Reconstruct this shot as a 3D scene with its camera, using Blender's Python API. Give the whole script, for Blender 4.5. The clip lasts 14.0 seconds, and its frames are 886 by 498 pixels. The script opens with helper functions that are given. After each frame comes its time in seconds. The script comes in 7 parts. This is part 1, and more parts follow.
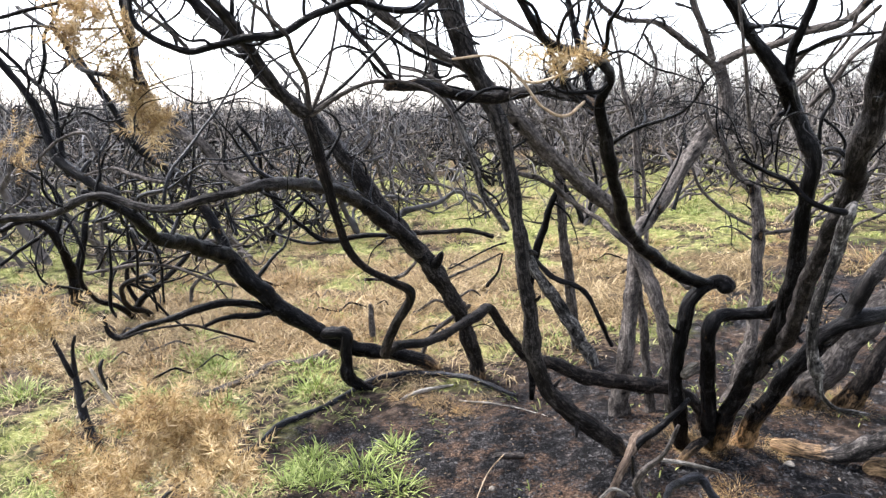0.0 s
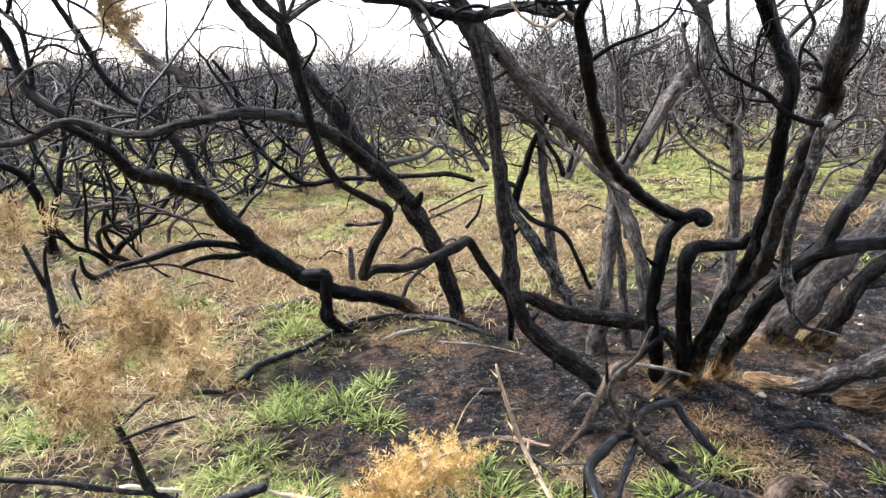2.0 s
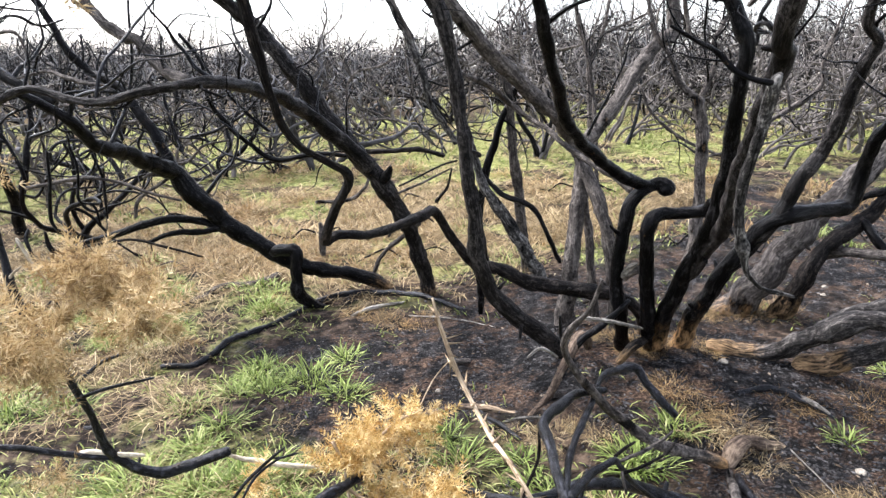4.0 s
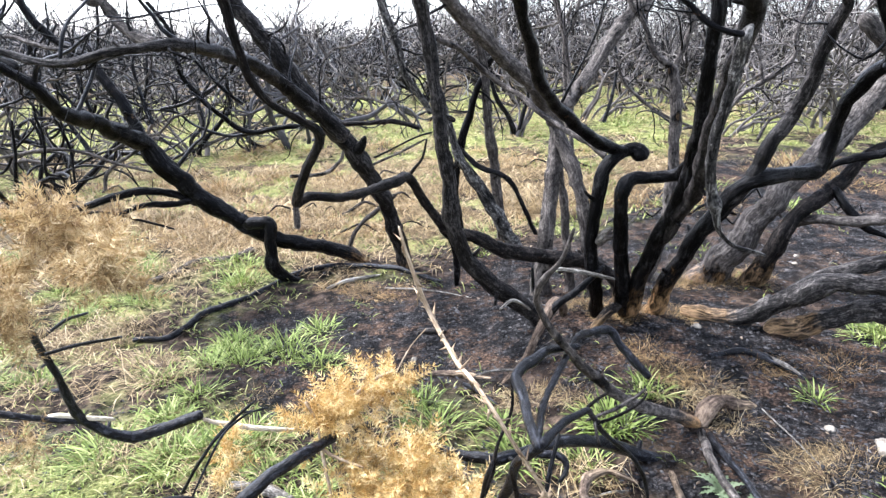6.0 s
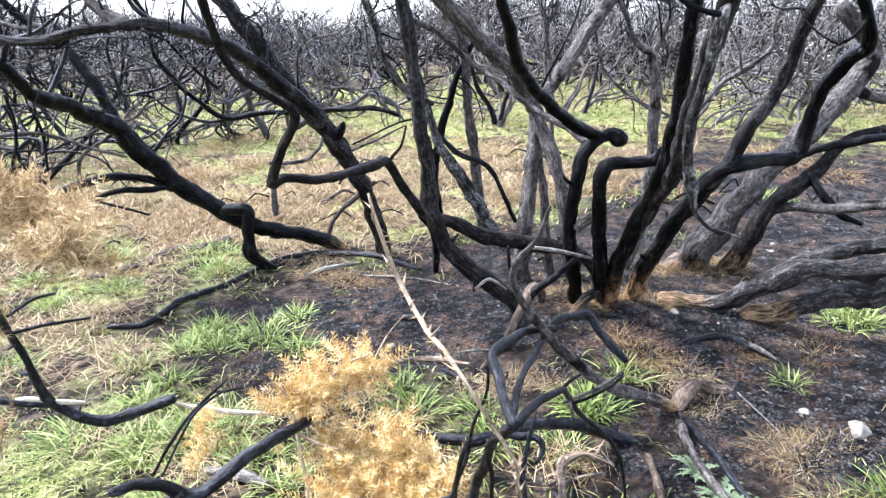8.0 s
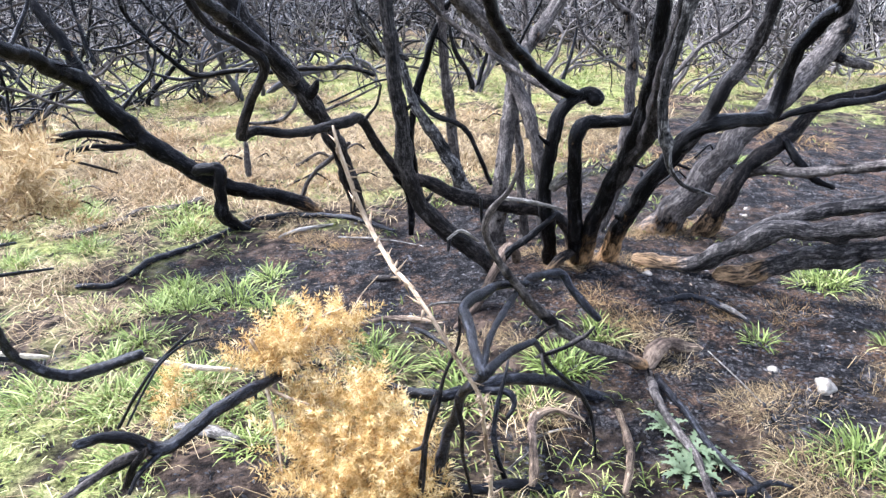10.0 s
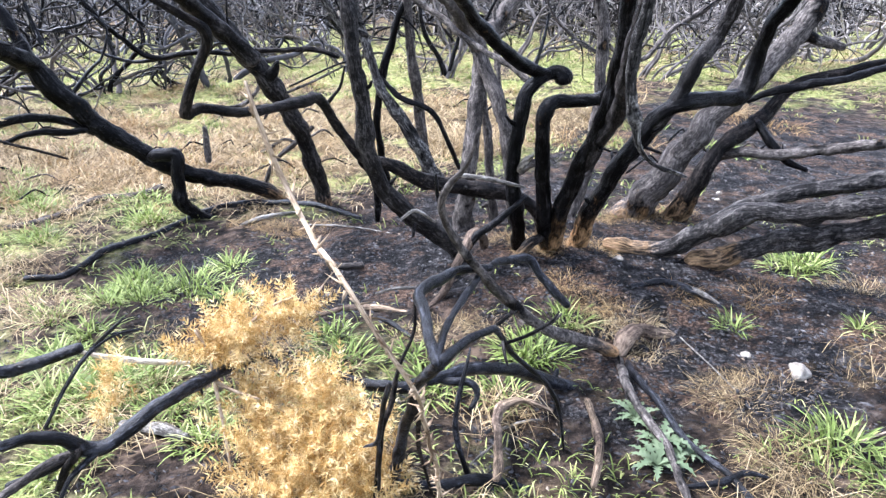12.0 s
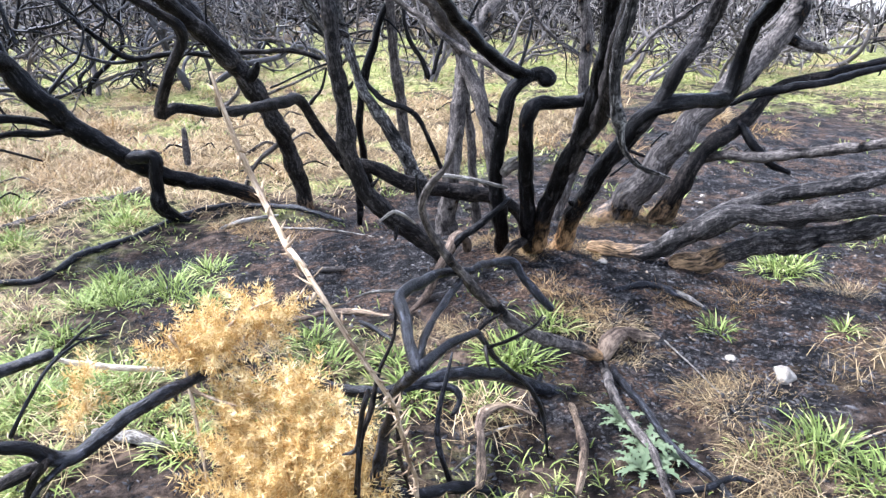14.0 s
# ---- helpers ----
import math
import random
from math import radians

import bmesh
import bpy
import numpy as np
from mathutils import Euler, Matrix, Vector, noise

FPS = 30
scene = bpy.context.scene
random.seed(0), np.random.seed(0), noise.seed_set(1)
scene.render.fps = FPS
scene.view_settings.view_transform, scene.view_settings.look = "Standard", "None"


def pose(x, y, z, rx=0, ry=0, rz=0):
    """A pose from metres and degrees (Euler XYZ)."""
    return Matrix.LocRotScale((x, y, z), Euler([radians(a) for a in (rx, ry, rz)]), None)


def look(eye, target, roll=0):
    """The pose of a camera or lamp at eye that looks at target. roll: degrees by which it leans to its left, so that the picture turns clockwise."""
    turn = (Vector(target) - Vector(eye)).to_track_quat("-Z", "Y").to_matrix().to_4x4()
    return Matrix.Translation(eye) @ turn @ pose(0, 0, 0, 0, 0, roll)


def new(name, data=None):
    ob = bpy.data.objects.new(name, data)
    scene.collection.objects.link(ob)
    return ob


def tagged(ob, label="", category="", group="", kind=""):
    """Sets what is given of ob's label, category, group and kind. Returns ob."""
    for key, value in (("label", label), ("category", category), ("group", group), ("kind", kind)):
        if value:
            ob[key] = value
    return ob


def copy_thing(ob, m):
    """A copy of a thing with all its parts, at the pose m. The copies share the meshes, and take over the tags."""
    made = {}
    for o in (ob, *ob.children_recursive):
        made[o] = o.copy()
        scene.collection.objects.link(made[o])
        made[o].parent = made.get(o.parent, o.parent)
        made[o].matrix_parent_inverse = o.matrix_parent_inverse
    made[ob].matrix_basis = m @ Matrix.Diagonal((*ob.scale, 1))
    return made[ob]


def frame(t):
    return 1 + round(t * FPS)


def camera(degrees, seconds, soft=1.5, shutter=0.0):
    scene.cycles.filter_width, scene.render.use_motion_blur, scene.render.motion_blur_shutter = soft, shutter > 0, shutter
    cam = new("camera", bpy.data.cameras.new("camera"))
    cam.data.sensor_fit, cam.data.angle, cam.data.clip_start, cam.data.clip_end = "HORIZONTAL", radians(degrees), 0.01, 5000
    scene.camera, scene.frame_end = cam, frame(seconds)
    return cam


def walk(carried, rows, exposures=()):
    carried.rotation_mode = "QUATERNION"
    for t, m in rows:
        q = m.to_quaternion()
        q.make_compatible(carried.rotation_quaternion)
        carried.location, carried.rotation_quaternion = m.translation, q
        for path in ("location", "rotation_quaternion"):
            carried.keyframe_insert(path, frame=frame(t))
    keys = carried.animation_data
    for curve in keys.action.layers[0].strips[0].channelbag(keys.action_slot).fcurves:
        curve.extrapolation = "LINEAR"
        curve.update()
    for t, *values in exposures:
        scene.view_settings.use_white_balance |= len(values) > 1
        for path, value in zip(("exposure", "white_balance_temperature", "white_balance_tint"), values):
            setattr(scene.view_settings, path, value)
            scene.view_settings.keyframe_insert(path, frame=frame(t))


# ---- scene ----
cam = camera(62.1, 14.0, soft=1.4)
METRES, EYE, TILT, LEAN, TURN = 0.56, 1.5, -10.5, 0.0, 0.0
ROWS = [
    (0.0, 0.0, 0.0, 0.0, -0.0, 0.0, -0.0),
    (0.5, 0.0221, 0.0241, -0.0501, -1.64, -1.02, -0.26),
    (1.0, 0.0055, 0.0294, -0.1187, -1.91, -2.15, -0.66),
    (1.5, -0.0173, 0.0104, -0.182, -0.65, -2.97, -0.7),
    (2.0, 0.0191, 0.0058, -0.2156, -1.4, -2.75, -0.22),
    (2.5, 0.032, 0.0113, -0.252, -2.16, -3.07, -0.43),
    (3.0, 0.07, -0.0039, -0.2814, -2.04, -3.51, -0.08),
    (5.5, 0.1309, -0.0172, -0.4125, -4.55, -4.5, 0.17),
    (6.0, 0.1407, -0.0115, -0.4524, -4.66, -5.0, 0.32),
    (6.5, 0.1554, -0.0113, -0.4704, -4.92, -4.91, 0.2),
    (7.0, 0.1632, 0.0086, -0.4797, -5.38, -5.05, 0.19),
    (9.5, 0.1769, 0.009, -0.5671, -7.19, -7.16, -0.39),
    (10.0, 0.1933, 0.0345, -0.5841, -7.73, -7.89, -0.49),
    (10.5, 0.2198, 0.0653, -0.5927, -8.19, -8.02, -0.51),
    (11.0, 0.2675, 0.1206, -0.6054, -9.6, -8.1, -0.62),
    (11.5, 0.2807, 0.1643, -0.6224, -9.45, -8.36, -0.45),
    (12.0, 0.3, 0.2024, -0.6412, -9.58, -8.62, -0.26),
    (12.5, 0.3283, 0.2235, -0.6491, -10.61, -8.44, -0.06),
    (13.0, 0.3281, 0.228, -0.647, -10.33, -8.1, -0.15),
    (13.5, 0.3267, 0.2431, -0.6554, -10.42, -8.07, -0.05),
    (14.0, 0.3235, 0.2604, -0.6586, -10.78, -8.27, -0.34),
]
walk(cam, [(t, pose(0, 0, EYE, TILT, LEAN, TURN) @ pose(METRES * x, METRES * y, METRES * z, 90 + pitch, roll, yaw)) for t, x, y, z, yaw, pitch, roll in ROWS],
     exposures=[(0.0, 2.38, 6350, 14.5), (3.0, 2.28, 6350, 14), (6.5, 2.66, 5800, 13.5), (9.5, 2.78, 5600, 16.5), (14.0, 2.77, 5600, 16)])

# ---- world and light ----
SUN_EL, SUN_AZ = radians(52), radians(-60)
world = bpy.data.worlds.new("overcast_sky")
scene.world = world
world.use_nodes = True
wn, wl = world.node_tree.nodes, world.node_tree.links
sky = wn.new("ShaderNodeTexSky")
sky.sky_type, sky.sun_disc = "NISHITA", False
sky.sun_elevation, sky.sun_rotation = SUN_EL, SUN_AZ
sky.air_density, sky.dust_density, sky.ozone_density = 1.0, 1.5, 1.0
grey_sky = wn.new("ShaderNodeHueSaturation")
grey_sky.inputs["Saturation"].default_value = 0.42
wl.new(sky.outputs["Color"], grey_sky.inputs["Color"])
wl.new(grey_sky.outputs["Color"], wn["Background"].inputs["Color"])
wn["Background"].inputs["Strength"].default_value = 0.115
sun = new("sun", bpy.data.lights.new("sun", "SUN"))
sun.data.energy, sun.data.angle, sun.data.color = 2.4, radians(13), (1.0, 0.98, 0.95)
sun.matrix_world = look((math.sin(SUN_AZ) * 40, math.cos(SUN_AZ) * 40 , 40 * math.tan(SUN_EL)), (0, 0, 0))

# ---- materials ----
def nodes_of(name):
    m = bpy.data.materials.new(name)
    m.use_nodes = True
    n, l = m.node_tree.nodes, m.node_tree.links
    return m, n, l, n["Principled BSDF"]


def ramp(n, l, src, stops):
    r = n.new("ShaderNodeValToRGB")
    e = r.color_ramp.elements
    while len(e) < len(stops):
        e.new(0.5)
    for k, (p, c) in zip(e, stops):
        k.position, k.color = p, (*c, 1)
    l.new(src, r.inputs["Fac"])
    return r.outputs["Color"]


def noise_tex(n, l, vec, scale, detail=4.0, rough=0.55, distort=0.0):
    t = n.new("ShaderNodeTexNoise")
    t.inputs["Scale"].default_value, t.inputs["Detail"].default_value = scale, detail
    t.inputs["Roughness"].default_value, t.inputs["Distortion"].default_value = rough, distort
    l.new(vec, t.inputs["Vector"])
    return t.outputs["Fac"]


def scaled(n, l, vec, s):
    m = n.new("ShaderNodeMapping")
    m.inputs["Scale"].default_value = s
    l.new(vec, m.inputs["Vector"])
    return m.outputs["Vector"]


def mixed(n, l, fac, a, b):
    m = n.new("ShaderNodeMix")
    m.data_type = "RGBA"
    for src, k in ((fac, 0), (a, 6), (b, 7)):
        if isinstance(src, tuple):
            m.inputs[k].default_value = (*src, 1)
        elif isinstance(src, float):
            m.inputs[k].default_value = src
        else:
            l.new(src, m.inputs[k])
    return m.outputs[2]


def sum_of(n, l, a, b, op="ADD"):
    m = n.new("ShaderNodeMath")
    m.operation = op
    for k, src in enumerate((a, b)):
        if isinstance(src, (int, float)):
            m.inputs[k].default_value = src
        else:
            l.new(src, m.inputs[k])
    return m.outputs[0]


def bark(name, dark, mid, pale, rough=0.6, wood=(0.25, 0.13, 0.05), depth=0.006, gloss=0.08, soot=0.0):
    """Burnt bark: fissures along the stem, flakes, soot, and bare scorched wood where the stem is stripped."""
    m, n, l, p = nodes_of(name)
    uv = n.new("ShaderNodeUVMap").outputs["UV"]
    pos = n.new("ShaderNodeTexCoord").outputs["Object"]
    streak = noise_tex(n, l, scaled(n, l, uv, (75, 13, 1)), 1.0, 6, 0.65, 1.2)
    crack = noise_tex(n, l, scaled(n, l, uv, (170, 60, 1)), 1.0, 3, 0.6, 1.2)
    flake = noise_tex(n, l, pos, 70, 5, 0.7)
    blot = noise_tex(n, l, pos, 6, 4, 0.6)
    tone = sum_of(n, l, sum_of(n, l, sum_of(n, l, streak, 0.3, "MULTIPLY"), sum_of(n, l, crack, 0.2, "MULTIPLY")), sum_of(n, l, sum_of(n, l, flake, 0.2, "MULTIPLY"), sum_of(n, l, blot, 0.3, "MULTIPLY")))
    col = ramp(n, l, tone, [(0.42, dark), (0.50, mid), (0.60, pale)])
    if soot:
        black = n.new("ShaderNodeMapRange")
        black.inputs["From Min"].default_value, black.inputs["From Max"].default_value = 0.62 - soot * 0.3, 0.72 - soot * 0.3
        l.new(blot, black.inputs["Value"])
        col = mixed(n, l, black.outputs[0], col, (0.0022, 0.0022, 0.0026))
    bare = n.new("ShaderNodeAttribute")
    bare.attribute_name = "bare"
    w = ramp(n, l, streak, [(0.38, tuple(c * 0.12 for c in wood)), (0.48, tuple(c * 0.6 for c in wood)), (0.62, tuple(min(1, c * 1.6) for c in wood))])
    edge = n.new("ShaderNodeMapRange")
    l.new(sum_of(n, l, sum_of(n, l, blot, sum_of(n, l, sum_of(n, l, flake, 0.5, "MULTIPLY"), sum_of(n, l, streak, 0.5, "MULTIPLY"))), bare.outputs["Fac"]), edge.inputs["Value"])
    edge.inputs["From Min"].default_value, edge.inputs["From Max"].default_value = 1.2, 1.65
    l.new(mixed(n, l, edge.outputs[0], col, w), p.inputs["Base Color"])
    p.inputs["Specular IOR Level"].default_value = gloss
    l.new(sum_of(n, l, sum_of(n, l, flake, 0.5, "MULTIPLY"), rough - 0.25), p.inputs["Roughness"])
    b = n.new("ShaderNodeBump")
    b.inputs["Strength"].default_value, b.inputs["Distance"].default_value = 1.0, depth
    l.new(sum_of(n, l, sum_of(n, l, streak, sum_of(n, l, crack, 0.6, "MULTIPLY")), sum_of(n, l, flake, 0.4, "MULTIPLY")), b.inputs["Height"])
    l.new(b.outputs["Normal"], p.inputs["Normal"])
    return m


# Low gloss: pale flecks in the colour also stand in for sheen highlights.
CHAR = bark("charred_bark", (0.0003, 0.0003, 0.0004), (0.0015, 0.0014, 0.0015), (0.05, 0.047, 0.048), 0.4, wood=(0.29, 0.175, 0.085), depth=0.004, gloss=0.07, soot=0.45)
CHARBROWN = bark("charred_brown_bark", (0.001, 0.0008, 0.0007), (0.009, 0.0075, 0.0068), (0.085, 0.07, 0.06), 0.55, wood=(0.30, 0.195, 0.105), depth=0.008, soot=0.35, gloss=0.07)
CHARDUSK = bark("dusky_charred_bark", (0.001, 0.0009, 0.0009), (0.012, 0.0105, 0.0098), (0.105, 0.094, 0.088), 0.5, wood=(0.29, 0.175, 0.085), depth=0.005, gloss=0.07, soot=0.25)
LOGBARK = bark("weathered_charred_log", (0.002, 0.0018, 0.0018), (0.026, 0.0235, 0.0225), (0.21, 0.19, 0.175), 0.55, wood=(0.30, 0.195, 0.105), depth=0.009, gloss=0.1, soot=0.3)
# Paler, bluer CHAR: sky light on the branches is put into the colour.
CHARLIT = bark("sky_lit_charred_bark", (0.0007, 0.0007, 0.0009), (0.0065, 0.0068, 0.0085), (0.075, 0.078, 0.092), 0.42, depth=0.0035, gloss=0.14, soot=0.3)
GREY = bark("ash_grey_bark", (0.011, 0.010, 0.0093), (0.07, 0.0605, 0.0545), (0.26, 0.23, 0.205), 0.72, wood=(0.30, 0.18, 0.085), depth=0.008, soot=0.2, gloss=0.08)
SILVER = bark("silvery_bare_wood", (0.02, 0.018, 0.016), (0.17, 0.155, 0.135), (0.55, 0.52, 0.46), 0.75)
DRIFTWOOD = bark("stripped_brown_wood", (0.03, 0.022, 0.017), (0.11, 0.08, 0.06), (0.30, 0.23, 0.175), 0.8, wood=(0.25, 0.185, 0.125))
PATCHY = bark("patchy_peeled_bark", (0.003, 0.003, 0.003), (0.045, 0.042, 0.04), (0.42, 0.40, 0.37), 0.7, depth=0.006, gloss=0.06, soot=0.3)
WHITE = bark("bleached_wood", (0.25, 0.21, 0.15), (0.55, 0.48, 0.36), (0.8, 0.74, 0.62), 0.7)
STRAWSTEM = bark("dry_straw_stem", (0.12, 0.08, 0.05), (0.34, 0.255, 0.165), (0.62, 0.52, 0.39), 0.7, depth=0.001)


def leafy(name, stops, rough=0.6, trans=0.25):
    m, n, l, p = nodes_of(name)
    geo = n.new("ShaderNodeNewGeometry")
    pos = n.new("ShaderNodeTexCoord").outputs["Object"]
    each = n.new("ShaderNodeObjectInfo")
    r = sum_of(n, l, sum_of(n, l, geo.outputs["Random Per Island"], 0.58, "MULTIPLY"), sum_of(n, l, noise_tex(n, l, pos, 2.2, 2), 0.27, "MULTIPLY"))
    r = sum_of(n, l, r, sum_of(n, l, each.outputs["Random"], 0.15, "MULTIPLY"))
    c = ramp(n, l, r, stops)
    l.new(c, p.inputs["Base Color"])
    p.inputs["Roughness"].default_value, p.inputs["Specular IOR Level"].default_value = rough, 0.2
    t = n.new("ShaderNodeBsdfTranslucent")
    l.new(c, t.inputs["Color"])
    mix = n.new("ShaderNodeMixShader")
    mix.inputs[0].default_value = trans
    l.new(p.outputs[0], mix.inputs[1])
    l.new(t.outputs[0], mix.inputs[2])
    l.new(mix.outputs[0], n["Material Output"].inputs["Surface"])
    return m


GRASS = leafy("green_grass", [(0.15, (0.042, 0.058, 0.014)), (0.4, (0.145, 0.195, 0.045)), (0.62, (0.28, 0.345, 0.10)), (0.88, (0.58, 0.56, 0.28))])
HEATH_GRASS = leafy("short_heath_grass", [(0.15, (0.05, 0.062, 0.016)), (0.4, (0.15, 0.19, 0.045)), (0.65, (0.29, 0.32, 0.095)), (0.9, (0.56, 0.50, 0.27))])
DRY = leafy("dry_grass", [(0.15, (0.04, 0.026, 0.013)), (0.4, (0.17, 0.118, 0.056)), (0.65, (0.385, 0.29, 0.152)), (0.9, (0.68, 0.57, 0.37))])
NEEDLE = leafy("scorched_gorse_needles", [(0.15, (0.27, 0.15, 0.04)), (0.4, (0.53, 0.36, 0.13)), (0.65, (0.73, 0.56, 0.27)), (0.9, (0.88, 0.78, 0.52))])
DULL_NEEDLE = leafy("withered_gorse_needles", [(0.15, (0.12, 0.07, 0.03)), (0.4, (0.34, 0.23, 0.105)), (0.65, (0.53, 0.40, 0.21)), (0.9, (0.72, 0.60, 0.39))])
BRACKEN = leafy("dead_bracken", [(0.15, (0.05, 0.027, 0.011)), (0.4, (0.20, 0.122, 0.05)), (0.65, (0.38, 0.255, 0.115)), (0.9, (0.60, 0.46, 0.25))])
THISTLE = leafy("thistle_leaf", [(0.2, (0.055, 0.08, 0.042)), (0.5, (0.12, 0.16, 0.085)), (0.85, (0.27, 0.31, 0.20))])


def thicket_bark(name, lo, mid, hi):
    """Bark of far scrub: every branch has its own tone from soot to bleached grey."""
    m, n, l, p = nodes_of(name)
    geo = n.new("ShaderNodeNewGeometry")
    pos = n.new("ShaderNodeTexCoord").outputs["Object"]
    r = sum_of(n, l, sum_of(n, l, geo.outputs["Random Per Island"], 0.7, "MULTIPLY"), sum_of(n, l, noise_tex(n, l, pos, 9, 3), 0.3, "MULTIPLY"))
    l.new(ramp(n, l, r, [(0.25, lo), (0.5, mid), (0.85, hi)]), p.inputs["Base Color"])
    p.inputs["Roughness"].default_value, p.inputs["Specular IOR Level"].default_value = 0.8, 0.08
    return m


THICKET = thicket_bark("scrub_bark", (0.004, 0.0036, 0.0036), (0.06, 0.053, 0.05), (0.33, 0.30, 0.275))
THICKET_DARK = thicket_bark("sooty_scrub_bark", (0.0015, 0.0015, 0.0018), (0.027, 0.026, 0.028), (0.23, 0.225, 0.23))


def ground_material():
    m, n, l, p = nodes_of("burnt_heath_soil")
    pos = n.new("ShaderNodeTexCoord").outputs["Object"]
    cov = n.new("ShaderNodeVertexColor")
    cov.layer_name = "cover"
    sep = n.new("ShaderNodeSeparateColor")
    l.new(cov.outputs["Color"], sep.inputs["Color"])
    fine = noise_tex(n, l, pos, 90, 5, 0.7)
    mid = noise_tex(n, l, pos, 14, 5, 0.65)
    big = noise_tex(n, l, pos, 2.5, 4, 0.6)
    fibre = noise_tex(n, l, scaled(n, l, pos, (1, 2.6, 1)), 60, 4, 0.7, 1.5)
    soil = ramp(n, l, mid, [(0.38, (0.006, 0.0045, 0.0035)), (0.5, (0.034, 0.024, 0.018)), (0.64, (0.14, 0.10, 0.072))])
    ash = ramp(n, l, sum_of(n, l, sum_of(n, l, fine, 0.5, "MULTIPLY"), sum_of(n, l, mid, 0.5, "MULTIPLY")), [(0.4, (0.0013, 0.0012, 0.0013)), (0.5, (0.0075, 0.007, 0.0074)), (0.57, (0.038, 0.0355, 0.0355)), (0.68, (0.20, 0.185, 0.175))])
    rust = n.new("ShaderNodeMapRange")
    rust.inputs["From Min"].default_value, rust.inputs["From Max"].default_value = 0.475, 0.61
    l.new(noise_tex(n, l, pos, 5.5, 5, 0.7), rust.inputs["Value"])
    ash = mixed(n, l, rust.outputs[0], ash, ramp(n, l, fine, [(0.36, (0.013, 0.008, 0.0055)), (0.5, (0.064, 0.040, 0.0275)), (0.66, (0.225, 0.148, 0.098))]))
    straw = ramp(n, l, fibre, [(0.36, (0.02, 0.013, 0.007)), (0.5, (0.105, 0.072, 0.035)), (0.66, (0.33, 0.25, 0.135))])
    green = ramp(n, l, sum_of(n, l, sum_of(n, l, fibre, 0.6, "MULTIPLY"), sum_of(n, l, mid, 0.4, "MULTIPLY")), [(0.4, (0.036, 0.04, 0.011)), (0.5, (0.17, 0.185, 0.052)), (0.61, (0.45, 0.43, 0.19))])

    def edge(w):
        r = n.new("ShaderNodeMapRange")
        r.inputs["From Min"].default_value, r.inputs["From Max"].default_value = 0.8, 1.15
        l.new(sum_of(n, l, w, sum_of(n, l, sum_of(n, l, mid, 0.6, "MULTIPLY"), sum_of(n, l, big, 0.4, "MULTIPLY"))), r.inputs["Value"])
        return r.outputs[0]
    c = mixed(n, l, edge(sep.outputs[1]), soil, straw)
    c = mixed(n, l, edge(sep.outputs[2]), c, green)
    c = mixed(n, l, edge(sep.outputs[0]), c, ash)
    l.new(c, p.inputs["Base Color"])
    p.inputs["Roughness"].default_value, p.inputs["Specular IOR Level"].default_value = 0.9, 0.1
    b = n.new("ShaderNodeBump")
    b.inputs["Strength"].default_value, b.inputs["Distance"].default_value = 1.0, 0.035
    l.new(sum_of(n, l, mid, sum_of(n, l, fine, 0.6, "MULTIPLY")), b.inputs["Height"])
    l.new(b.outputs["Normal"], p.inputs["Normal"])
    return m


SOIL = ground_material()


def stone_material():
    m, n, l, p = nodes_of("pale_stone")
    pos = n.new("ShaderNodeTexCoord").outputs["Object"]
    l.new(ramp(n, l, noise_tex(n, l, pos, 45, 5, 0.7), [(0.32, (0.07, 0.055, 0.04)), (0.5, (0.2, 0.175, 0.14)), (0.68, (0.34, 0.31, 0.26))]), p.inputs["Base Color"])
    p.inputs["Roughness"].default_value = 0.85
    b = n.new("ShaderNodeBump")
    b.inputs["Distance"].default_value = 0.004
    l.new(noise_tex(n, l, pos, 80, 5), b.inputs["Height"])
    l.new(b.outputs["Normal"], p.inputs["Normal"])
    return m


STONE = stone_material()
CHIP = leafy("wood_chips", [(0.2, (0.05, 0.036, 0.024)), (0.6, (0.13, 0.10, 0.072)), (0.9, (0.30, 0.25, 0.19))], 0.8, 0.0)
CRUMB = leafy("charcoal", [(0.2, (0.0022, 0.0022, 0.0026)), (0.6, (0.02, 0.019, 0.02)), (0.9, (0.09, 0.085, 0.085))], 0.5, 0.0)

# ---- helpers for shapes ----
rng = np.random.default_rng(7)


def mesh_of(name, verts, faces, material, smooth=True):
    me = bpy.data.meshes.new(name)
    me.from_pydata(verts, [], faces)
    me.materials.append(material)
    if smooth:
        me.polygons.foreach_set("use_smooth", [True] * len(me.polygons))
    return me


def part_of(name, me, parent, label=""):
    ob = new(name, me)
    ob.parent = parent
    if label:
        ob["label"] = label
    return ob


def thing(name, label, category, group="", at=(0, 0, 0), kind=""):
    ob = new(name)
    ob.location = at
    ob.empty_display_size = 0.1
    return tagged(ob, label, category, group, kind)


def spline(points, step):
    """Catmull-Rom line through the points (x, y, z, radius)."""
    p = np.array(points, float)
    p = np.vstack([2 * p[0] - p[1], p, 2 * p[-1] - p[-2]])
    out = []
    for i in range(1, len(p) - 2):
        a, b, c, d = p[i - 1:i + 3]
        k = max(2, int(np.linalg.norm(c[:3] - b[:3]) / step))
        for s in np.arange(k) / k:
            out.append(0.5 * (2 * b + (c - a) * s + (2 * a - 5 * b + 4 * c - d) * s * s + (3 * b - a - 3 * c + d) * s ** 3))
    out.append(p[-2])
    out = np.array(out)
    out[:, 3] = np.maximum(out[:, 3], 0.0008)
    return out


